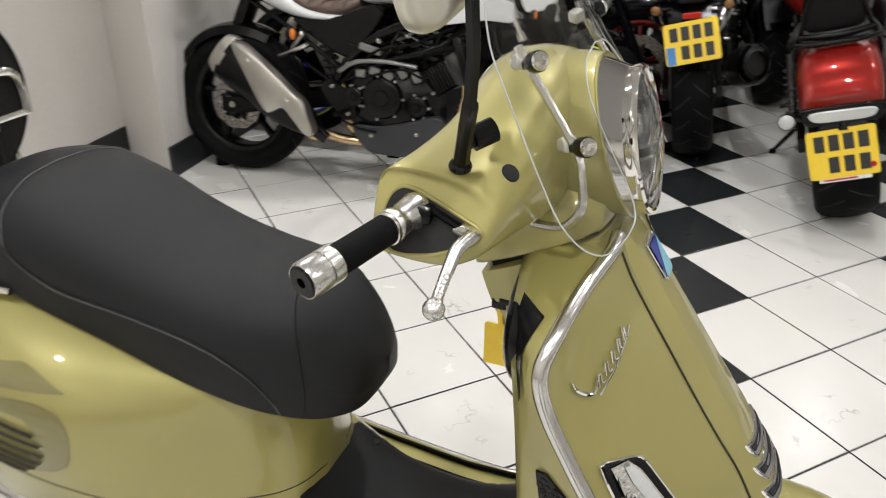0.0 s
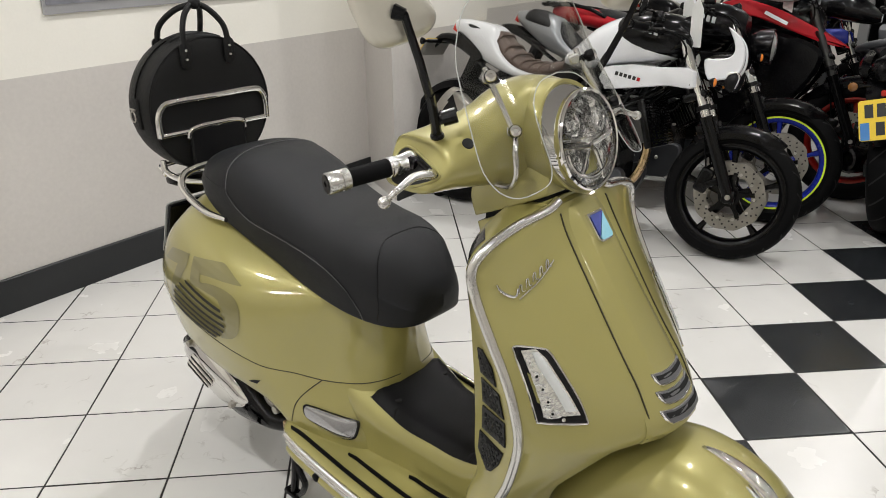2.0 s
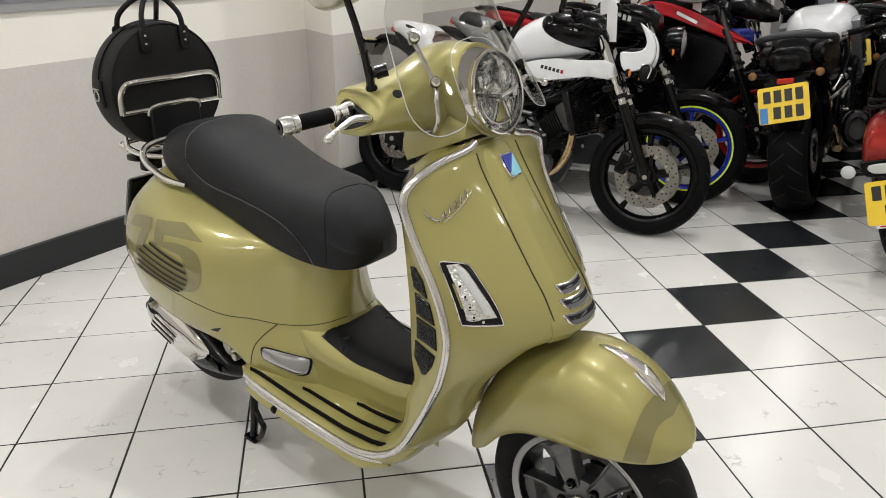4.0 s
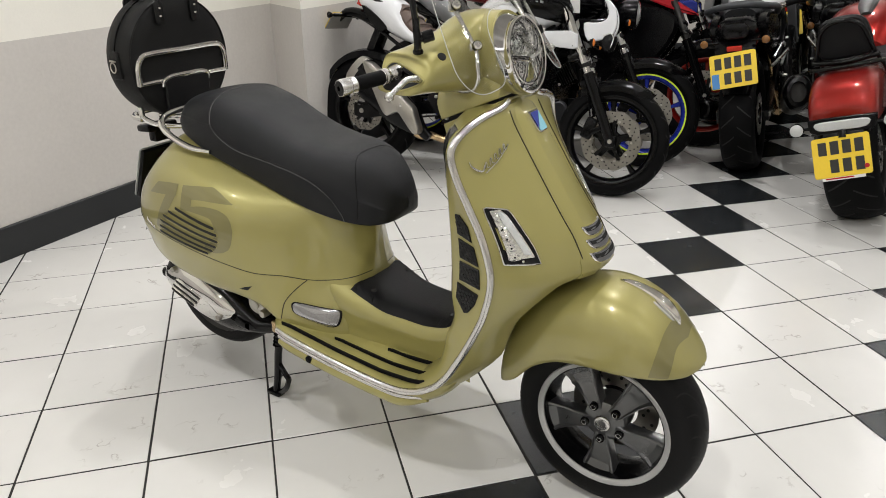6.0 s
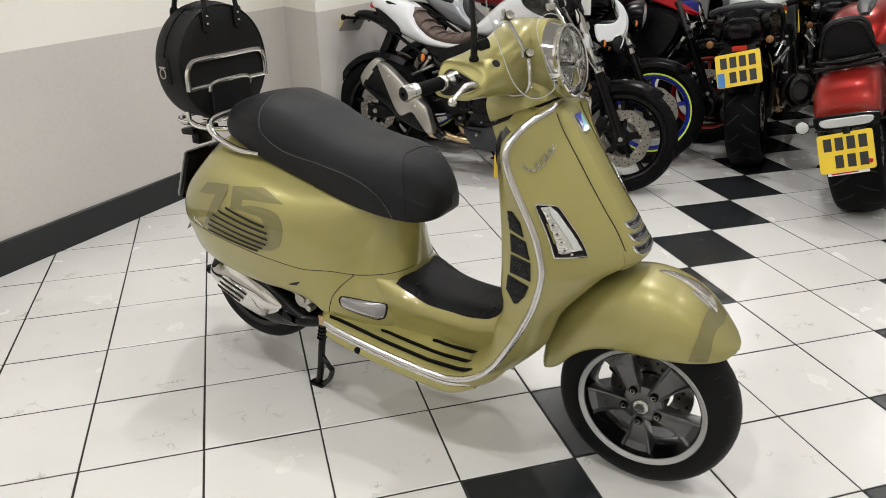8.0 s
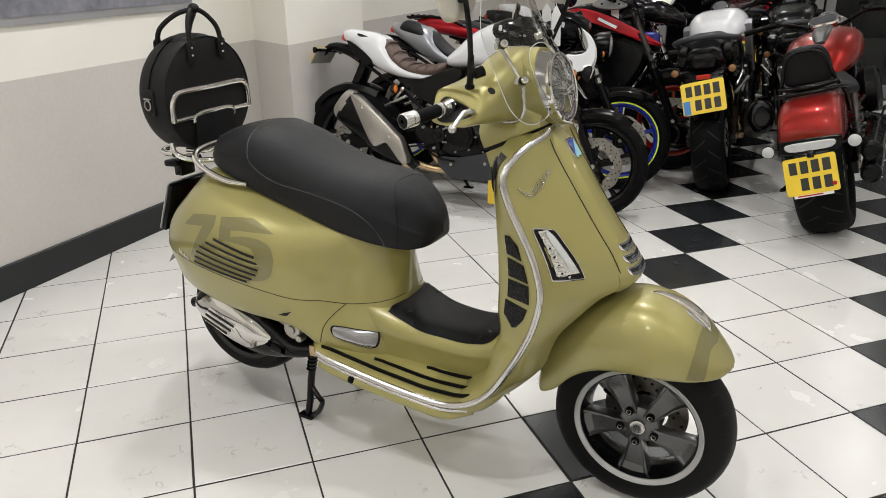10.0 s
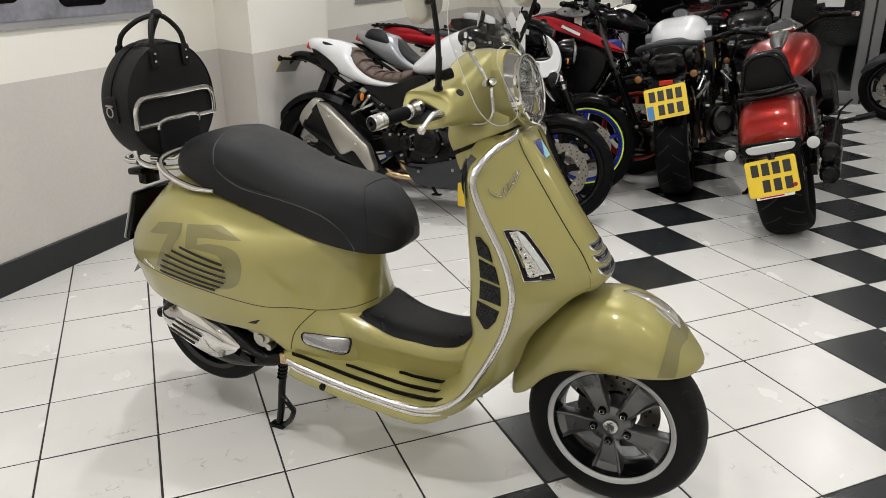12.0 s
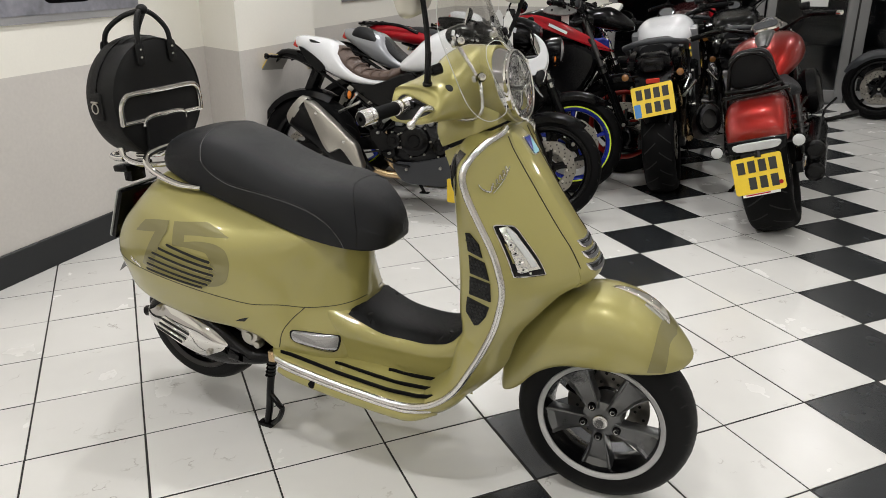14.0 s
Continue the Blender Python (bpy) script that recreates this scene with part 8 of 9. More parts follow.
    if st.get("ribs"):
        for k in range(7):
            x = 0.212 + 0.052 * k
            w, zl, zt = (float(np.interp(x, [q[0] for q in SADDLE], [q[j] for q in SADDLE])) for j in (1, 2, 3))
            bm = bmesh.new()
            zc, h = (zt + zl) / 2, (zt - zl) / 2
            pts = [(x + 0.016 * (1 - abs(a)), w * a * 1.015, zc + h * b) for a, b in ((-1.0, -0.15), (-0.9, 0.47), (-0.55, 0.97), (0, 1.02), (0.55, 0.97), (0.9, 0.47), (1.0, -0.15))]
            tube(bm, [tuple(p) for p in cr(pts, 4)], 0.0060, 6)
            part("seat_rib", bm, st.get("seat", VINYL), seat, "stitched rib")
    if st.get("pillion"):
        put("pillion_seat", lofted([(-0.050, 0.060, 0.890, 0.928, 0.2), (0.02, 0.095, 0.880, 0.972, 0.4), (0.12, 0.108, 0.850, 0.945, 0.4), (0.20, 0.098, 0.800, 0.890, 0.3), (0.25, 0.07, 0.780, 0.835, 0)]), VINYL, "black pillion seat pad")
    if st.get("tail_insert", True):
        for s in (-1, 1):
            bm = bmesh.new()
            side_panel(bm, [(-0.030, 0.898), (0.060, 0.852), (0.134, 0.792), (0.120, 0.764), (0.085, 0.764), (0.020, 0.822)], 0.108, 0.04, s, 0.003)
            put("tail_insert", bm, PLASTIC, "dark tail insert")
            # raised black pad, paints the shade inside the finger slot
            bm = bmesh.new()
            side_panel(bm, [(0.035, 0.938), (0.105, 0.918), (0.112, 0.902), (0.040, 0.922)], 0.090, 0.03, s, 0.002)
            put("grab_slot_shade", bm, BLACK_HOLE, "black pad painted for the shade in the tail's finger slot")
    bm = bmesh.new()
    box(bm, (-0.082, 0, 0.915), (0.03, 0.085, 0.040), Matrix.Rotation(radians(25), 3, "Y"), 0.006)
    put("tail_lamp", bm, RED_LENS, "red tail lamp")
    bm = bmesh.new()
    tube(bm, [(0.02, 0, 0.80), (-0.08, 0, 0.845), (-0.19, 0, 0.858), (-0.262, 0, 0.80)], [0.036, 0.032, 0.024, 0.014], 10, smooth=3)
    box(bm, (0.020, 0, 0.700), (0.050, 0.110, 0.150), Matrix.Rotation(radians(24), 3, "Y"), 0.010)
    tube(bm, [(-0.20, -0.12, 0.835), (-0.20, 0.12, 0.835)], 0.009, 8)
    put("plate_bracket", bm, PLASTIC, "black plate bracket")
    turn_p = Matrix.Rotation(radians(32), 3, "Y")
    plate_on(root, Vector((-0.262, 0, 0.775)), turn_p)
    for s in (-1, 1):
        indicator(root, (-0.215, s * 0.15, 0.835), (-0.2, s, 0), 0.018, AMBER_DIM)
    if st.get("ribs"):
        indicator(root, (0.317, -0.175, 0.640), (0.5, -1, 0), 0.026, ORANGE, 0.06)
    silencer(root, (0.43, -0.180, 0.245), (0.000, -0.205, 0.560), 0.082, st.get("can", PLASTIC), outline=CAN_SHIELD)
    bm = bmesh.new()
    tube(bm, [(0.46, -0.14, 0.225), (0.42, -0.17, 0.222), (0.39, -0.185, 0.238)], 0.024, 12, smooth=3)
    put("link_pipe", bm, HEADER)
    if st.get("belly", True):
        for s in (-1, 1):
            bm = bmesh.new()
            side_panel(bm, [(0.585, 0.275), (0.70, 0.285), (0.84, 0.315), (0.95, 0.345), (0.985, 0.30), (0.94, 0.19), (0.90, 0.165), (0.72, 0.165), (0.64, 0.185)], 0.165, 0.05, s)
            put("belly_pan", bm, GREY_PLASTIC, "dark grey belly pan")
        for x, z in ((0.67, 0.245), (0.87, 0.265)):
            bm = bmesh.new()
            ball(bm, (x, -0.166, z), 0.010, n=10)
            put("panel_bolt", bm, BRUSHED)
    if st.get("cowl") is not None:
        hook = cr([(1.235, 0.852), (1.262, 0.772), (1.330, 0.778), (1.372, 0.792), (1.394, 0.845), (1.388, 0.910), (1.360, 0.958), (1.310, 0.992), (1.334, 0.950), (1.350, 0.905), (1.336, 0.872), (1.290, 0.858)], 3, True)
        for s in (-1, 1):
            bm = bmesh.new()
            pillow(bm, hook, [(0.002, 0.052), (0, 0.056), (0, 0.084), (0.005, 0.090)], lambda a, b, h: turn @ Vector((a, s * (h - 0.30 * max(0.0, a - 1.34)), b)))
            put("front_cowl", bm, st["cowl"], "small white hooked lamp cowl")
        for s in (-1, 1):
            bm = bmesh.new()
            pillow(bm, cr([(1.330, 0.760), (1.345, 0.800), (1.375, 0.812), (1.392, 0.790), (1.380, 0.742), (1.352, 0.728)], 3, True), [(0, 0.060), (0, 0.086), (0.006, 0.092), (0.010, 0.094)], lambda a, b, h: turn @ Vector((a, s * h, b)))
            cup = put("side_lamp", bm, GRILLE, "dark glossy lamp beside the cowl")
            bm = bmesh.new()
            tube(bm, [turn @ Vector((a, s * 0.094, b)) for a, b in ((1.340, 0.798), (1.372, 0.810), (1.389, 0.788), (1.379, 0.744))], 0.003, 6, smooth=4)
            part("bright_edge", bm, SATIN, cup)
    return root


SV = bike_pose(1.38, 2.23, -40.9, 8)
naked_bike(SV, "white and black naked motorcycle with a brown ribbed seat", dict(rim=BLACK_METAL, wb=1.435, front_r=0.288, front_width=0.110, tank=WHITE, tail=WHITE, seat=BROWN, ribs=True, cowl=WHITE, steer=9, lamp_drop=0.16, lamp_r=0.068, mirror_mat=PLASTIC, bar_rise=0.02, bar_back=0.10, mirror_up=0.06, mirror_ahead=-0.02, mark=WHITE))
paper_tag(SV @ Vector((1.19, -0.10, 1.10)), 0.20)
paper_tag(SV @ Vector((1.10, 0.05, 1.12)), 0.16)
naked_bike(bike_pose(1.78, 2.595, -39.0, 8), "black and blue naked motorcycle with lime rim lines", dict(rim=BLUE, tape=LIME, wb=1.415, front_width=0.110, tank=PLASTIC, tail=SILVER_PAINT, seat=VINYL, pillion=True, steer=8, lamp_drop=0.14, panel=PLASTIC, tail_insert=False, bar_rise=0.04))


# ---- red adventure motorcycle with a beak ----
def adventure_bike(m, label, st):
    root = thing("motorcycle", m, label, "motorcycle", "parked motorcycles")
    put = lambda name, bm, mat, lab="": part(name, bm, mat, root, lab)
    wb = 1.54
    rolling_chassis(root, wb, 0.315, st)
    turn, axle, up, ahead, bar = front_end(root, wb, 0.320, st.get("steer", 0), st)
    put("fuel_tank", lofted([(0.60, 0.06, 0.82, 0.87, 0), (0.68, 0.10, 0.80, 0.95, 0.2), (0.82, 0.135, 0.80, 1.02, 0.3), (0.98, 0.140, 0.80, 1.055, 0.4), (1.12, 0.125, 0.80, 1.04, 0.3), (1.24, 0.09, 0.82, 1.00, 0.2), (1.30, 0.06, 0.86, 0.95, 0)]), st["tank"], "tall fuel tank")
    for s in (-1, 1):
        bm = bmesh.new()
        side_panel(bm, [(0.76, 0.965), (0.84, 1.000), (0.94, 1.005), (1.10, 0.962), (1.28, 0.882), (1.42, 0.806), (1.42, 0.796), (1.335, 0.806), (1.20, 0.850), (1.08, 0.892), (0.96, 0.926), (0.82, 0.938)], 0.190, 0.08, s)
        for v in bm.verts:
            if v.co.x > 1.10:
                v.co.y *= max(0.15, 1 - (v.co.x - 1.10) / 0.50)
        put("beak_panel", bm, st["panel"], "long pointed side panel reaching the beak")
        tank_text(root, [(1.03, 0.955), (1.15, 0.902), (1.143, 0.886), (1.023, 0.939)], 0.190, s, WHITE)
    for s in (-1, 1):
        bm = bmesh.new()
        side_panel(bm, [(0.98, 1.035), (1.05, 1.075), (1.16, 1.065), (1.20, 1.025), (1.12, 1.002), (1.02, 1.012)], 0.186, 0.02, s, 0.004)
        bracket = put("screen_bracket", bm, CAST_GREY, "bare aluminium bracket above the side panel")
        for x in (1.04, 1.15):
            bm = bmesh.new()
            revolve(bm, [(0, s * 0.188), (0.006, s * 0.188), (0.008, s * 0.184)], 10, "Y", (x, 0, 1.038))
            part("bolt", bm, PLASTIC, bracket)
    # black side panels added to darken the open gap under the beak
    for s in (-1, 1):
        bm = bmesh.new()
        side_panel(bm, [(0.70, 0.880), (0.92, 0.885), (1.10, 0.855), (1.325, 0.775), (1.305, 0.620), (1.15, 0.430), (0.90, 0.330), (0.72, 0.360), (0.62, 0.560)], 0.168, 0.07, s, 0.020)
        put("gap_cover", bm, PLASTIC, "black panel added to close the bright gap by the engine")
    put("windshield_base", lofted([(1.30, 0.06, 0.95, 1.06, 0.3), (1.40, 0.085, 0.93, 1.07, 0.3), (1.50, 0.07, 0.92, 1.02, 0.2), (1.56, 0.03, 0.93, 0.97, 0)]), PLASTIC, "black front fairing with lamp")
    bm = bmesh.new()
    out = cr([(-0.10, 0), (-0.13, 0.10), (-0.11, 0.24), (0, 0.30), (0.11, 0.24), (0.13, 0.10), (0.10, 0)], 3)
    pillow(bm, [tuple(p) for p in out], [(0, 0), (0, 0.004)], lambda a, b, h: Vector((1.50 - b * 0.6 + h, a, 1.09 + b)))
    put("windshield", bm, SCREEN, "clear touring windshield")
    put("seat", lofted([(-0.05, 0.09, 0.84, 0.91, 0.2), (0.10, 0.13, 0.83, 0.93, 0.4), (0.30, 0.14, 0.80, 0.89, 0.4), (0.45, 0.14, 0.76, 0.85, 0.4), (0.60, 0.11, 0.77, 0.86, 0.3), (0.68, 0.07, 0.80, 0.88, 0)]), VINYL, "black touring seat")
    put("tail", lofted([(-0.28, 0.05, 0.88, 0.93, 0), (-0.20, 0.10, 0.85, 0.945, 0.2), (-0.02, 0.145, 0.82, 0.93, 0.2), (0.20, 0.155, 0.79, 0.90, 0.1), (0.45, 0.14, 0.74, 0.84, 0)]), st["panel"], "red tail panel")
    bm = bmesh.new()
    for s in (-1, 1):
        tube(bm, [(0.12, s * 0.14, 0.88), (-0.02, s * 0.15, 0.93), (-0.22, s * 0.11, 0.945), (-0.34, s * 0.05, 0.94)], 0.011, 10, smooth=4)
    box(bm, (-0.24, 0, 0.945), (0.22, 0.17, 0.016), None, 0.006)
    for k in range(4):
        box(bm, (-0.31 + 0.045 * k, 0, 0.957), (0.018, 0.16, 0.010), None, 0.003, 1)
    put("luggage_rack", bm, PLASTIC, "black luggage rack")
    bm = bmesh.new()
    tube(bm, [(-0.12, 0, 0.82), (-0.30, 0, 0.78), (-0.36, 0, 0.66)], [0.03, 0.025, 0.015], 8, smooth=3)
    put("plate_bracket", bm, PLASTIC)
    plate_on(root, Vector((-0.36, 0, 0.70)), Matrix.Rotation(radians(25), 3, "Y"))
    silencer(root, (0.42, -0.185, 0.30), (-0.16, -0.205, 0.52), 0.075, PLASTIC)
    for s in (-1, 1):
        bm = bmesh.new()
        out = cr([(-0.065, -0.045), (-0.070, 0.020), (-0.030, 0.055), (0.050, 0.050), (0.070, 0.010), (0.055, -0.040)], 3, True)
        pillow(bm, out, [(0.004, -0.012), (0, -0.008), (0.0, 0.004), (0.010, 0.014), (0.024, 0.018)], lambda a, b, h: turn @ (bar + Vector((0.045 + h, s * 0.33 + a, 0.065 + b))))
        put("hand_guard", bm, GREY_PLASTIC, "grey hand guard")
    return root


adventure_bike(bike_pose(2.25, 2.955, -39.0, 8), "red and black adventure motorcycle with a pointed beak", dict(rim=RED, tank=PLASTIC, panel=RED_GLOSS, steer=4, lamp=False, fork_up=DARK_METAL, fork_top=0.74, bar_rise=0.06, guard=(20, 150)))
paper_tag(bike_pose(2.25, 2.955, -39.0, 8) @ Vector((1.12, -0.16, 1.16)), 0.22)
naked_bike(bike_pose(2.74, 3.35, -39.0, 8), "dark naked motorcycle with blue details and a chrome lamp", dict(rim=BLACK_METAL, tank=BLUE, tail=PLASTIC, seat=VINYL, steer=6, lamp_drop=0.02, lamp_mat=CHROME, lamp_r=0.09, tail_insert=False, bar_rise=0.08))
naked_bike(bike_pose(3.10, 3.95, -38.0, 8), "dark motorcycle with a red and white tank", dict(rim=BLACK_METAL, tank=RED_GLOSS, tail=WHITE, seat=VINYL, steer=6, lamp_drop=0.02, lamp_mat=CHROME, tail_insert=False, bar_rise=0.08, panel=PLASTIC))


MAROON = material("maroon_gloss_paint", (0.030, 0.006, 0.006), 0.25, 0.2, 1.0, 0.06)


# ---- motorcycle seen from behind: black tail, white tank, grab rail ----
def street_tourer(m, label, st):
    root = thing("motorcycle", m, label, "motorcycle", "parked motorcycles")
    put = lambda name, bm, mat, lab="": part(name, bm, mat, root, lab)
    wb = 1.45
    rolling_chassis(root, wb, 0.315, st)
    front_end(root, wb, 0.300, st.get("steer", 0), st)
    put("fuel_tank", lofted([(0.58, 0.07, 0.80, 0.86, 0), (0.66, 0.14, 0.78, 0.93, 0.2), (0.76, 0.180, 0.79, 0.965, 0.5), (0.90, 0.195, 0.80, 0.998, 0.6), (1.02, 0.175, 0.82, 0.995, 0.5), (1.12, 0.10, 0.86, 0.96, 0.1)]), st["tank"], "broad white fuel tank")
    for s in (-1, 1):
        bm = bmesh.new()
        side_panel(bm, [(0.74, 0.90), (0.90, 0.92), (1.02, 0.88), (1.10, 0.70), (1.02, 0.56), (0.92, 0.62), (0.82, 0.74)], 0.215, 0.05, s)
        put("tank_shroud", bm, st.get("shroud", SILVER_PAINT), "grey tank shroud")
    put("seat", lofted([(-0.08, 0.08, 0.84, 0.90, 0.2), (0.06, 0.125, 0.82, 0.93, 0.4), (0.22, 0.14, 0.79, 0.90, 0.4), (0.38, 0.145, 0.76, 0.84, 0.5), (0.52, 0.13, 0.76, 0.83, 0.4), (0.64, 0.08, 0.79, 0.86, 0)]), VINYL, "black dual seat")
    put("tail", lofted([(-0.26, 0.070, 0.78, 0.85, 0.2), (-0.20, 0.105, 0.74, 0.87, 0.3), (-0.05, 0.125, 0.73, 0.86, 0.1), (0.15, 0.13, 0.72, 0.82, 0), (0.40, 0.12, 0.70, 0.77, 0)]), PLASTIC, "black tail unit")
    bm = bmesh.new()
    tube(bm, [(0.16, -0.165, 0.845), (0.02, -0.175, 0.885), (-0.14, -0.150, 0.905), (-0.20, -0.08, 0.925), (-0.215, 0, 0.930), (-0.20, 0.08, 0.925), (-0.14, 0.150, 0.905), (0.02, 0.175, 0.885), (0.16, 0.165, 0.845)], 0.017, 12, smooth=5)
    put("grab_rail", bm, GREY_PLASTIC, "dark grey grab rail")
    bm = bmesh.new()
    pillow(bm, rounded(0.13, 0.075, 0.030, 5), [(0, -0.255), (0, -0.262), (0.012, -0.268)], lambda a, b, h: Vector((h, a, 0.805 + b)))
    put("tail_lamp", bm, PLASTIC, "smoked dark tail lamp")
    bm = bmesh.new()
    pillow(bm, rounded(0.075, 0.026, 0.006, 3), [(0, -0.285), (0, -0.300), (0.003, -0.304)], lambda a, b, h: Vector((h, a, 0.722 + b)))
    put("rear_reflector", bm, RED_LENS, "red rear reflector")
    bm = bmesh.new()
    rows = []
    for x, w, z in ((-0.20, 0.11, 0.76), (-0.28, 0.10, 0.72), (-0.33, 0.085, 0.64), (-0.36, 0.07, 0.54)):
        rows.append([(x, -w, z), (x + 0.02, -w, z + 0.02), (x + 0.03, 0, z + 0.03), (x + 0.02, w, z + 0.02), (x, w, z), (x - 0.004, 0, z)])
    skin(bm, rows, True, True)
    put("rear_mudguard", bm, PLASTIC, "black rear mudguard")
    if st.get("plate", True):
        plate_on(root, Vector((-0.345, 0.0, 0.622)), Matrix.Rotation(radians(18), 3, "Y") @ Matrix.Rotation(radians(-6), 3, "X"), blue=True)
    for s in (-1, 1):
        # added black panels, hide the bright floor seen past the engine
        bm = bmesh.new()
        side_panel(bm, [(0.56, 0.30), (0.60, 0.52), (0.74, 0.66), (0.98, 0.70), (1.06, 0.55), (1.02, 0.30), (0.86, 0.20), (0.66, 0.20)], 0.205, 0.06, s, 0.02)
        put("dark_filler", bm, BLACK_METAL, "black panel added to darken the gap beside the engine")
        indicator(root, (-0.28, s * 0.150, 0.755), (-0.1, s, 0), 0.022, AMBER_DIM, 0.07)
    silencer(root, (0.50, -0.20, 0.27), (-0.03, -0.285, 0.43), 0.082, DARK_METAL, False)
    for s in (-1, 1):
        bm = bmesh.new()
        side_panel(bm, [(-0.16, 0.842), (0.04, 0.872), (0.28, 0.830), (0.46, 0.760), (0.42, 0.650), (0.22, 0.640), (0.02, 0.700), (-0.14, 0.775)], 0.150, 0.05, s, 0.012)
        put("side_fairing", bm, st.get("flank", PLASTIC), "dark side fairing under the seat")
    silencer(root, (0.46, 0.18, 0.25), (0.04, 0.225, 0.35), 0.058, BLACK_METAL, False)
    return root


street_tourer(bike_pose(3.44, 1.49, 48.0, 9), "black street motorcycle with a white tank, parked tail outwards", dict(rim=BLACK_METAL, tank=WHITE, rear_width=0.185, steer=8, bar_rise=0.05, bar_width=0.40, mirror_mat=PLASTIC, lamp_mat=PLASTIC, mirror_up=0.10))


# ---- red cruiser seen from behind ----
def cruiser(m, label):
    root = thing("motorcycle", m, label, "motorcycle", "parked motorcycles")
    put = lambda name, bm, mat, lab="": part(name, bm, mat, root, lab)
    st = dict(rim=DARK_METAL, rear_width=0.235, steer=10, rake=32, bar_rise=0.08, bar_back=0.26, bar_width=0.42, lamp_mat=CHROME, lamp_r=0.10, fork_top=0.72, clock_mat=CHROME, cyl_mat=BLACK_METAL, bar_end=CHROME, mirrors=False, swing_mat=BLACK_METAL, bracket_mat=BLACK_METAL, hugger_mat=BLACK_METAL, lean=16, front_width=0.13)
    wb = 1.66
    rolling_chassis(root, wb, 0.325, st)
    front_end(root, wb, 0.325, -6, st)
    put("fuel_tank", lofted([(0.53, 0.08, 0.70, 0.77, 0), (0.62, 0.15, 0.71, 0.865, 0.3), (0.75, 0.200, 0.73, 0.928, 0.6), (0.90, 0.208, 0.75, 0.955, 0.7), (1.05, 0.165, 0.78, 0.948, 0.5), (1.18, 0.08, 0.82, 0.915, 0.1)]), RED, "broad red metallic tank")
    put("tank_console", lofted([(0.67, 0.030, 0.86, 0.91, 0), (0.77, 0.050, 0.90, 0.952, 0.4), (0.93, 0.060, 0.92, 0.975, 0.4), (1.03, 0.045, 0.92, 0.975, 0.2)]), DARK_METAL, "dark metal tank console")
    bm = bmesh.new()
    pillow(bm, rounded(0.175, 0.085, 0.04, 6), [(0, 0), (0, 0.022), (0.008, 0.030)], lambda a, b, h: Vector((1.06, 0, 0.985)) + Matrix.Rotation(radians(-42), 3, "Y") @ Vector((b, a, h)))
    clock = put("instrument_pod", bm, CHROME, "wide chrome instrument")
    bm = bmesh.new()
    pillow(bm, rounded(0.142, 0.054, 0.025, 6), [(0, 0.030), (0, 0.0315)], lambda a, b, h: Vector((1.06, 0, 0.985)) + Matrix.Rotation(radians(-42), 3, "Y") @ Vector((b, a, h)))
    part("instrument_face", bm, GREY_PLASTIC, clock)
    put("seat", lofted([(0.10, 0.11, 0.64, 0.70, 0.2), (0.22, 0.165, 0.63, 0.74, 0.4), (0.36, 0.185, 0.61, 0.71, 0.5), (0.50, 0.165, 0.62, 0.73, 0.4), (0.62, 0.10, 0.66, 0.78, 0.1)]), VINYL, "wide black rider's seat")
    # rear fender, a deep red shell over the wheel
    ctrl = []
    for x, w, z0, z1 in ((-0.340, 0.100, 0.530, 0.555), (-0.328, 0.128, 0.525, 0.610), (-0.27, 0.140, 0.530, 0.680), (-0.16, 0.145, 0.545, 0.725), (-0.02, 0.145, 0.560, 0.725), (0.14, 0.14, 0.57, 0.70), (0.28, 0.12, 0.57, 0.66)):
        ctrl.append([(x, -w, z0), (x, -w * 1.01, z0 + (z1 - z0) * 0.5), (x, -w * 0.90, z0 + (z1 - z0) * 0.86), (x, -w * 0.5, z1), (x, w * 0.5, z1), (x, w * 0.90, z0 + (z1 - z0) * 0.86), (x, w * 1.01, z0 + (z1 - z0) * 0.5), (x, w, z0)])
    bm = bmesh.new()
    g = surf(ctrl, 4, 3)
    skin(bm, g)
    bm.verts.ensure_lookup_table()
    bm.faces.new([bm.verts[i] for i in range(g.shape[1])])
    put("rear_fender", bm, RED, "deep red metallic rear fender")
    put("pillion_seat", lofted([(-0.10, 0.08, 0.70, 0.735, 0.2), (0.0, 0.11, 0.70, 0.765, 0.4), (0.14, 0.11, 0.69, 0.755, 0.4), (0.22, 0.07, 0.68, 0.71, 0)]), VINYL, "small black pillion pad")
    bm = bmesh.new()
    out = cr([(-0.104, 0.790), (-0.110, 0.86), (-0.092, 0.935), (-0.045, 0.962), (0.045, 0.962), (0.092, 0.935), (0.110, 0.86), (0.104, 0.790), (0.05, 0.775), (-0.05, 0.775)], 3, True)
    pillow(bm, out, [(0.006, 0.035), (0, 0.020), (0, -0.010), (0.010, -0.022)], lambda a, b, h: Vector((h - 0.05 - (b - 0.78) * 0.22, a, b)))
    put("backrest", bm, VINYL_SIDE, "black padded passenger backrest")
    bm = bmesh.new()
    tube(bm, [(0.06, -0.150, 0.60), (-0.03, -0.150, 0.70), (-0.09, -0.118, 0.79), (-0.125, -0.088, 0.90), (-0.135, -0.045, 0.940), (-0.138, 0, 0.947), (-0.135, 0.045, 0.940), (-0.125, 0.088, 0.90), (-0.09, 0.118, 0.79), (-0.03, 0.150, 0.70), (0.06, 0.150, 0.60)], 0.0095, 10, smooth=5)
    tube(bm, [(-0.10, -0.135, 0.775), (-0.12, 0, 0.765), (-0.10, 0.135, 0.775)], 0.012, 10, smooth=4)
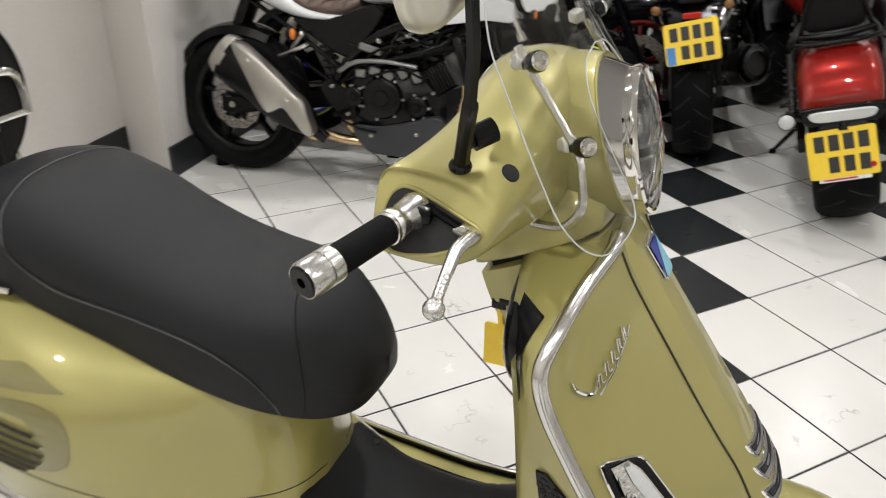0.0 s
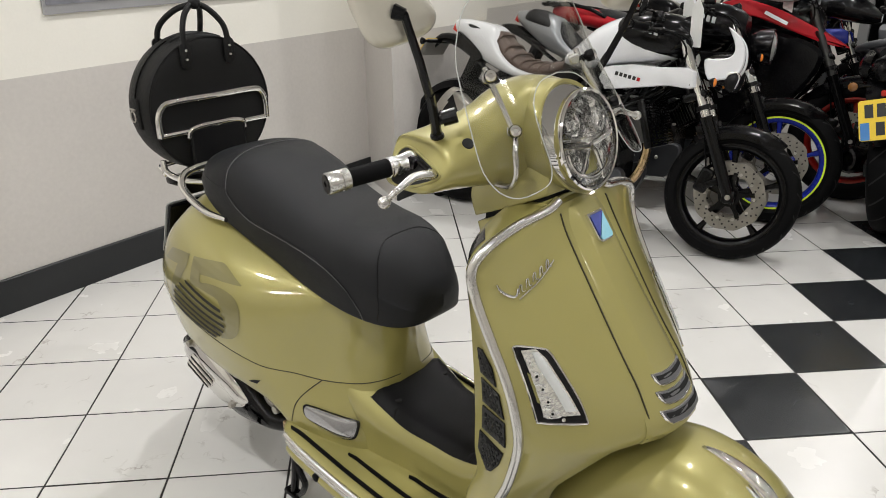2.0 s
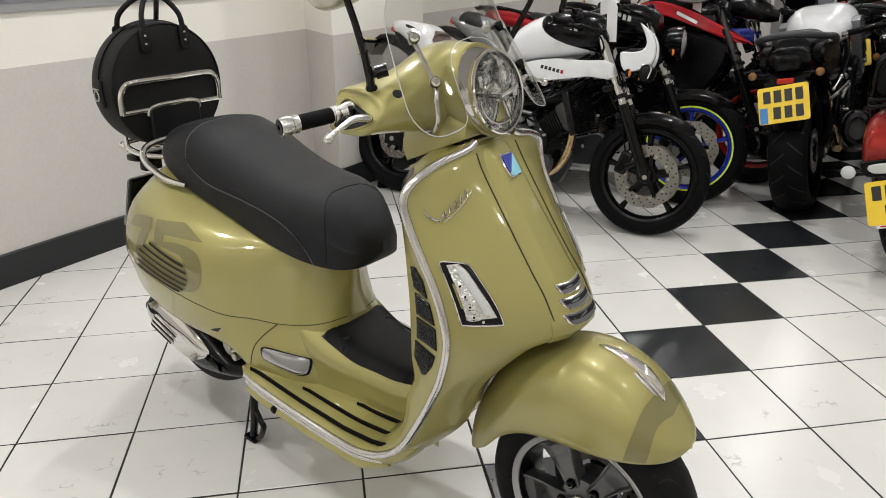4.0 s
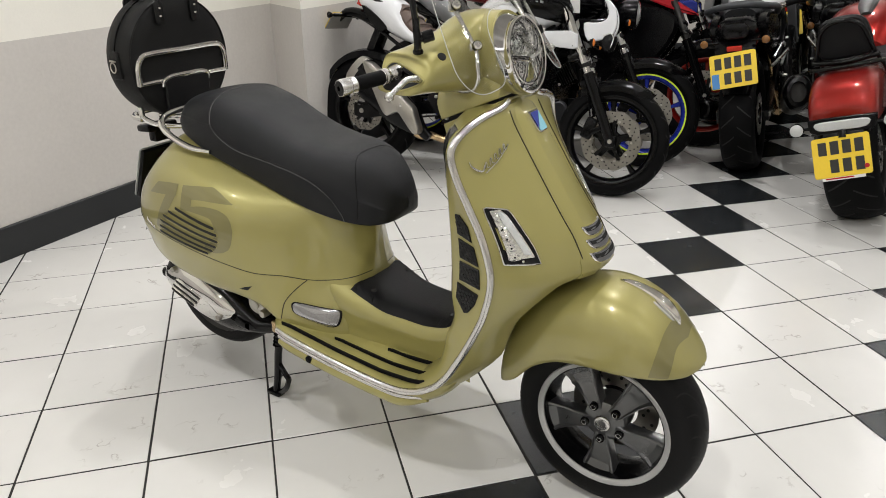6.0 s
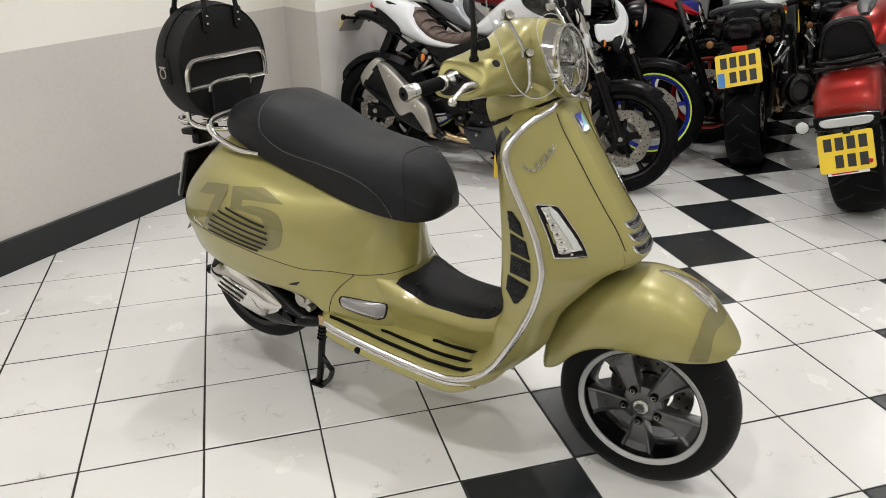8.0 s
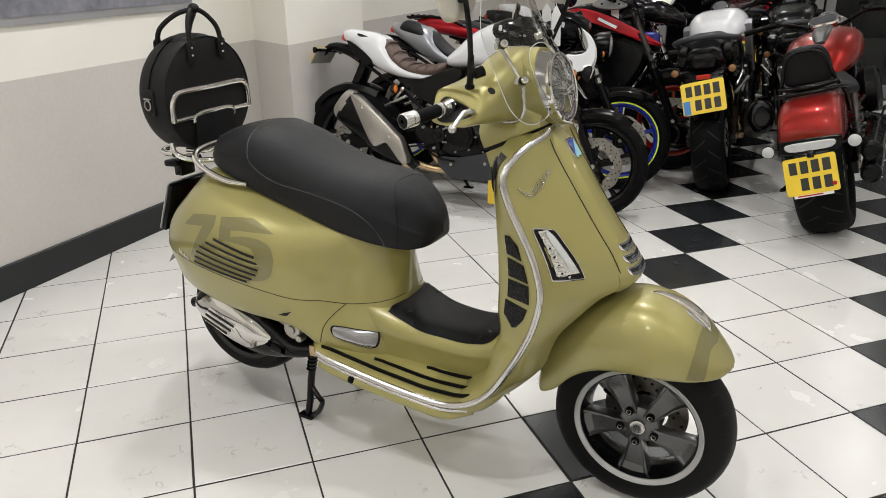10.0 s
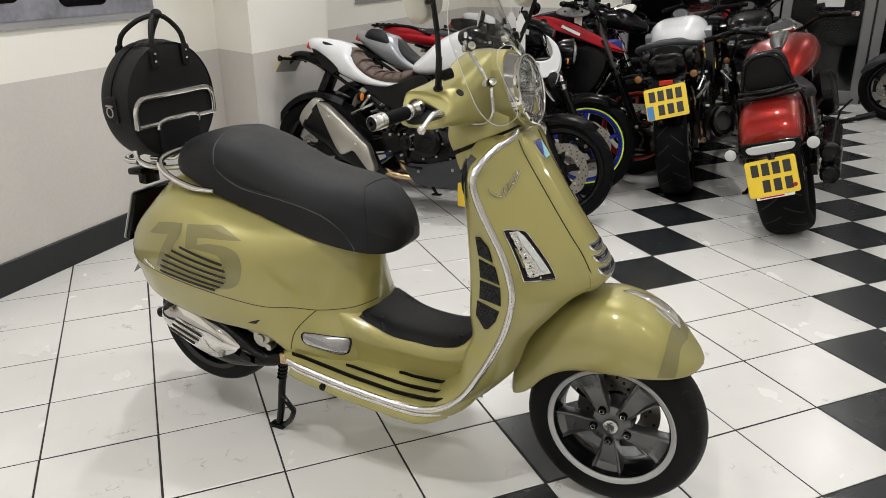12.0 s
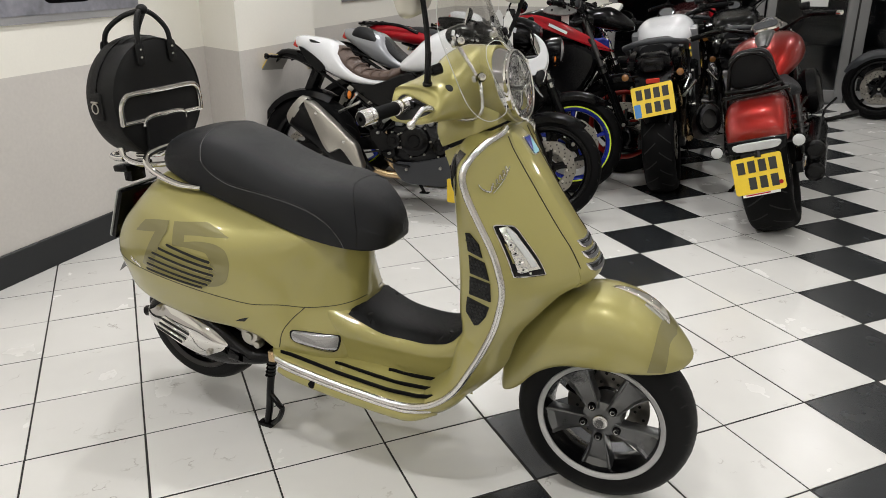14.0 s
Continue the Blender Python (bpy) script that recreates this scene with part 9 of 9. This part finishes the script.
    tube(bm, [(0.02, -0.150, 0.715), (-0.10, -0.150, 0.745), (-0.15, -0.08, 0.748), (-0.155, 0, 0.748), (-0.15, 0.08, 0.748), (-0.10, 0.150, 0.745), (0.02, 0.150, 0.715)], 0.010, 10, smooth=4)
    put("sissy_bar", bm, BLACK_METAL, "black tubular backrest hoop")
    bm = bmesh.new()
    pillow(bm, cr([(-0.135, 0.032), (-0.12, 0.040), (0, 0.043), (0.12, 0.040), (0.135, 0.032), (0.13, -0.012), (0.10, -0.028), (0, -0.030), (-0.10, -0.028), (-0.13, -0.012)], 2, True), [(0, -0.325), (0, -0.350), (0.004, -0.355)], lambda a, b, h: Vector((h, a, 0.520 + b)))
    lamp = put("tail_lamp", bm, BLACK_METAL, "wide tail lamp in a black housing")
    bm = bmesh.new()
    pillow(bm, cr([(-0.105, 0.022), (0, 0.026), (0.105, 0.022), (0.092, -0.012), (0, -0.016), (-0.092, -0.012)], 3, True), [(0, -0.354), (0.001, -0.362), (0.004, -0.365)], lambda a, b, h: Vector((h, a, 0.522 + b)))
    part("lens", bm, WHITE_LENS, lamp, "pale frosted lens")
    for s in (-1, 1):
        indicator(root, (-0.34, s * 0.185, 0.522), (0, s, 0), 0.031, WHITE_LENS, 0.07)
    plate_on(root, Vector((-0.395, 0.008, 0.398)), Matrix.Rotation(radians(16), 3, "Y") @ Matrix.Rotation(radians(-3), 3, "X"), sticker=True, strip=True)
    bm = bmesh.new()
    box(bm, (-0.362, 0, 0.45), (0.012, 0.16, 0.10), Matrix.Rotation(radians(16), 3, "Y"), 0.004)
    tube(bm, [(-0.365, 0, 0.47), (-0.32, 0, 0.55)], 0.02, 8)
    put("plate_bracket", bm, BLACK_METAL)
    for k, (z, y) in enumerate(((0.330, -0.225), (0.435, -0.240))):
        bm = bmesh.new()
        tube(bm, [(0.95, -0.14, 0.32), (0.70, -0.20, z - 0.02), (0.40, y, z), (0.10, y, z), (-0.20, y, z), (-0.235, y, z)], [0.024, 0.026, 0.044, 0.047, 0.047, 0.043], 16, smooth=3)
        can = put("silencer", bm, BLACK_METAL, "long matt black silencer")
        bm = bmesh.new()
        revolve(bm, [(0.044, -0.236), (0.034, -0.242), (0.026, -0.240), (0.026, -0.20)], 20, "X", (0, y, z))
        part("end_cap", bm, BLACK_METAL, can)
    bm = bmesh.new()
    side_panel(bm, [(0.22, 0.60), (0.45, 0.62), (0.60, 0.55), (0.52, 0.45), (0.30, 0.46)], 0.175, 0.05, -1)
    side_panel(bm, [(0.22, 0.60), (0.45, 0.62), (0.60, 0.55), (0.52, 0.45), (0.30, 0.46)], 0.175, 0.05, 1)
    put("side_cover", bm, RED, "red side cover")
    bm = bmesh.new()
    revolve(bm, [(0, -0.275), (0.10, -0.270), (0.125, -0.250), (0.13, -0.20), (0.10, -0.16)], 32, "Y", (0.66, 0, 0.60))
    put("air_filter", bm, BLACK_METAL, "round black air filter cover")
    bm = bmesh.new()
    tube(bm, [(0.95, -0.18, 0.36), (0.95, -0.34, 0.37)], 0.014, 10)
    tube(bm, [(0.95, -0.34, 0.37), (0.95, -0.44, 0.375)], 0.020, 12)
    tube(bm, [(0.98, -0.22, 0.34), (1.06, -0.26, 0.42), (1.08, -0.33, 0.47)], 0.007, 8)
    put("forward_peg", bm, BLACK_METAL, "forward footpeg and pedal")
    for s in (-1, 1):
        bm = bmesh.new()
        tube(bm, [(0.02, s * 0.175, 0.38), (0.16, s * 0.170, 0.66)], 0.016, 10)
        tube(bm, [(0.035 + 0.11 * k / 80 + 0.02 * math.cos(k * 0.6), s * 0.172 + 0.026 * math.sin(k * 0.6), 0.41 + 0.20 * k / 80) for k in range(81)], 0.006, 6)
        put("shock_absorber", bm, DARK_METAL)
    return root


cruiser(bike_pose(3.5445, 0.671, 41.0, 16), "red metallic cruiser motorcycle with a black backrest")

# ---- dark motorcycle by the glass doors, and one more beyond ----
naked_bike(bike_pose(7.55, 1.52, 132.0, 8), "black motorcycle parked beside the glass doors", dict(rim=BLACK_METAL, tank=PLASTIC, tail=PLASTIC, seat=VINYL, steer=-6, tail_insert=False, guard_mat=GREY_PLASTIC, guard=(20, 150)))
street_tourer(bike_pose(4.45, 1.95, 48.0, 8), "dark motorcycle parked behind the red cruiser", dict(rim=BLACK_METAL, tank=PLASTIC, rear_width=0.18, steer=8, bar_rise=0.08, shroud=PLASTIC, flank=PLASTIC, plate=False))
street_tourer(bike_pose(4.85, 2.95, 48.0, 8), "dark motorcycle with a red shroud in the far row", dict(rim=BLACK_METAL, tank=MAROON, rear_width=0.18, steer=8, bar_rise=0.06, shroud=RED_GLOSS, flank=PLASTIC))


# ---- floor tiles ----
def tile_mesh(name, mat):
    bm = bmesh.new()
    w = TILE / 2 - 0.0030
    skin(bm, [[(-w, -w, -0.008), (w, -w, -0.008), (w, w, -0.008), (-w, w, -0.008)], [(-w, -w, -0.0012), (w, -w, -0.0012), (w, w, -0.0012), (-w, w, -0.0012)], [(-w + 0.0015, -w + 0.0015, 0), (w - 0.0015, -w + 0.0015, 0), (w - 0.0015, w - 0.0015, 0), (-w + 0.0015, w - 0.0015, 0)]], True)
    bm.verts.ensure_lookup_table()
    bm.faces.new(bm.verts[-4:])
    bmesh.ops.recalc_face_normals(bm, faces=bm.faces)
    me = bpy.data.meshes.new(name)
    bm.to_mesh(me)
    bm.free()
    me.materials.append(mat)
    return me


TILE_MESH = tile_mesh("white_tile", TILE_WHITE), tile_mesh("black_tile", TILE_BLACK)
far_tiles = ([], []), ([], [])
singles = []
for i in range(-14, 36):
    for j in range(-36, 22):
        x, y = (i + 0.5) * TILE, -(j + 0.5) * TILE
        a, n = x * WALL_A.x + y * WALL_A.y, x * WALL_N.x + y * WALL_N.y
        if not (A0 + 0.1 < a < A1 + 0.2 and N0 - 0.2 < n < N1):
            continue
        dark = (i + j) % 4 == 1 and i + j >= 5
        singles.append((math.hypot(x - 1.5, y - 0.1), x, y, dark))
singles.sort()
for k, (d, x, y, dark) in enumerate(singles):
    if k < 290:
        ob = new("tile", TILE_MESH[dark])
        ob.parent = FLOOR
        ob.location = (x + 0.0006 * math.sin(k * 7.1), y + 0.0006 * math.sin(k * 3.7), 0.0004 * math.sin(k * 5.3))
        ob.rotation_euler = (0, 0, 0.002 * math.sin(k * 2.9) + math.pi / 2 * (k % 4))
    else:
        w = TILE / 2 - 0.0030
        verts, faces = far_tiles[dark]
        b = len(verts)
        for z, q in ((-0.008, w), (0.0, w)):
            verts += [(x - q, y - q, z), (x + q, y - q, z), (x + q, y + q, z), (x - q, y + q, z)]
        faces += [(b + 4, b + 5, b + 6, b + 7), (b, b + 1, b + 5, b + 4), (b + 1, b + 2, b + 6, b + 5), (b + 2, b + 3, b + 7, b + 6), (b + 3, b, b + 4, b + 7)]
for (verts, faces), mat, name in ((far_tiles[0], TILE_WHITE, "white_tiles"), (far_tiles[1], TILE_BLACK, "black_tiles")):
    me = bpy.data.meshes.new(name)
    me.from_pydata(verts, [], faces)
    me.materials.append(mat)
    ob = new(name, me)
    ob.parent = FLOOR
    tagged(ob, kind="stuff")
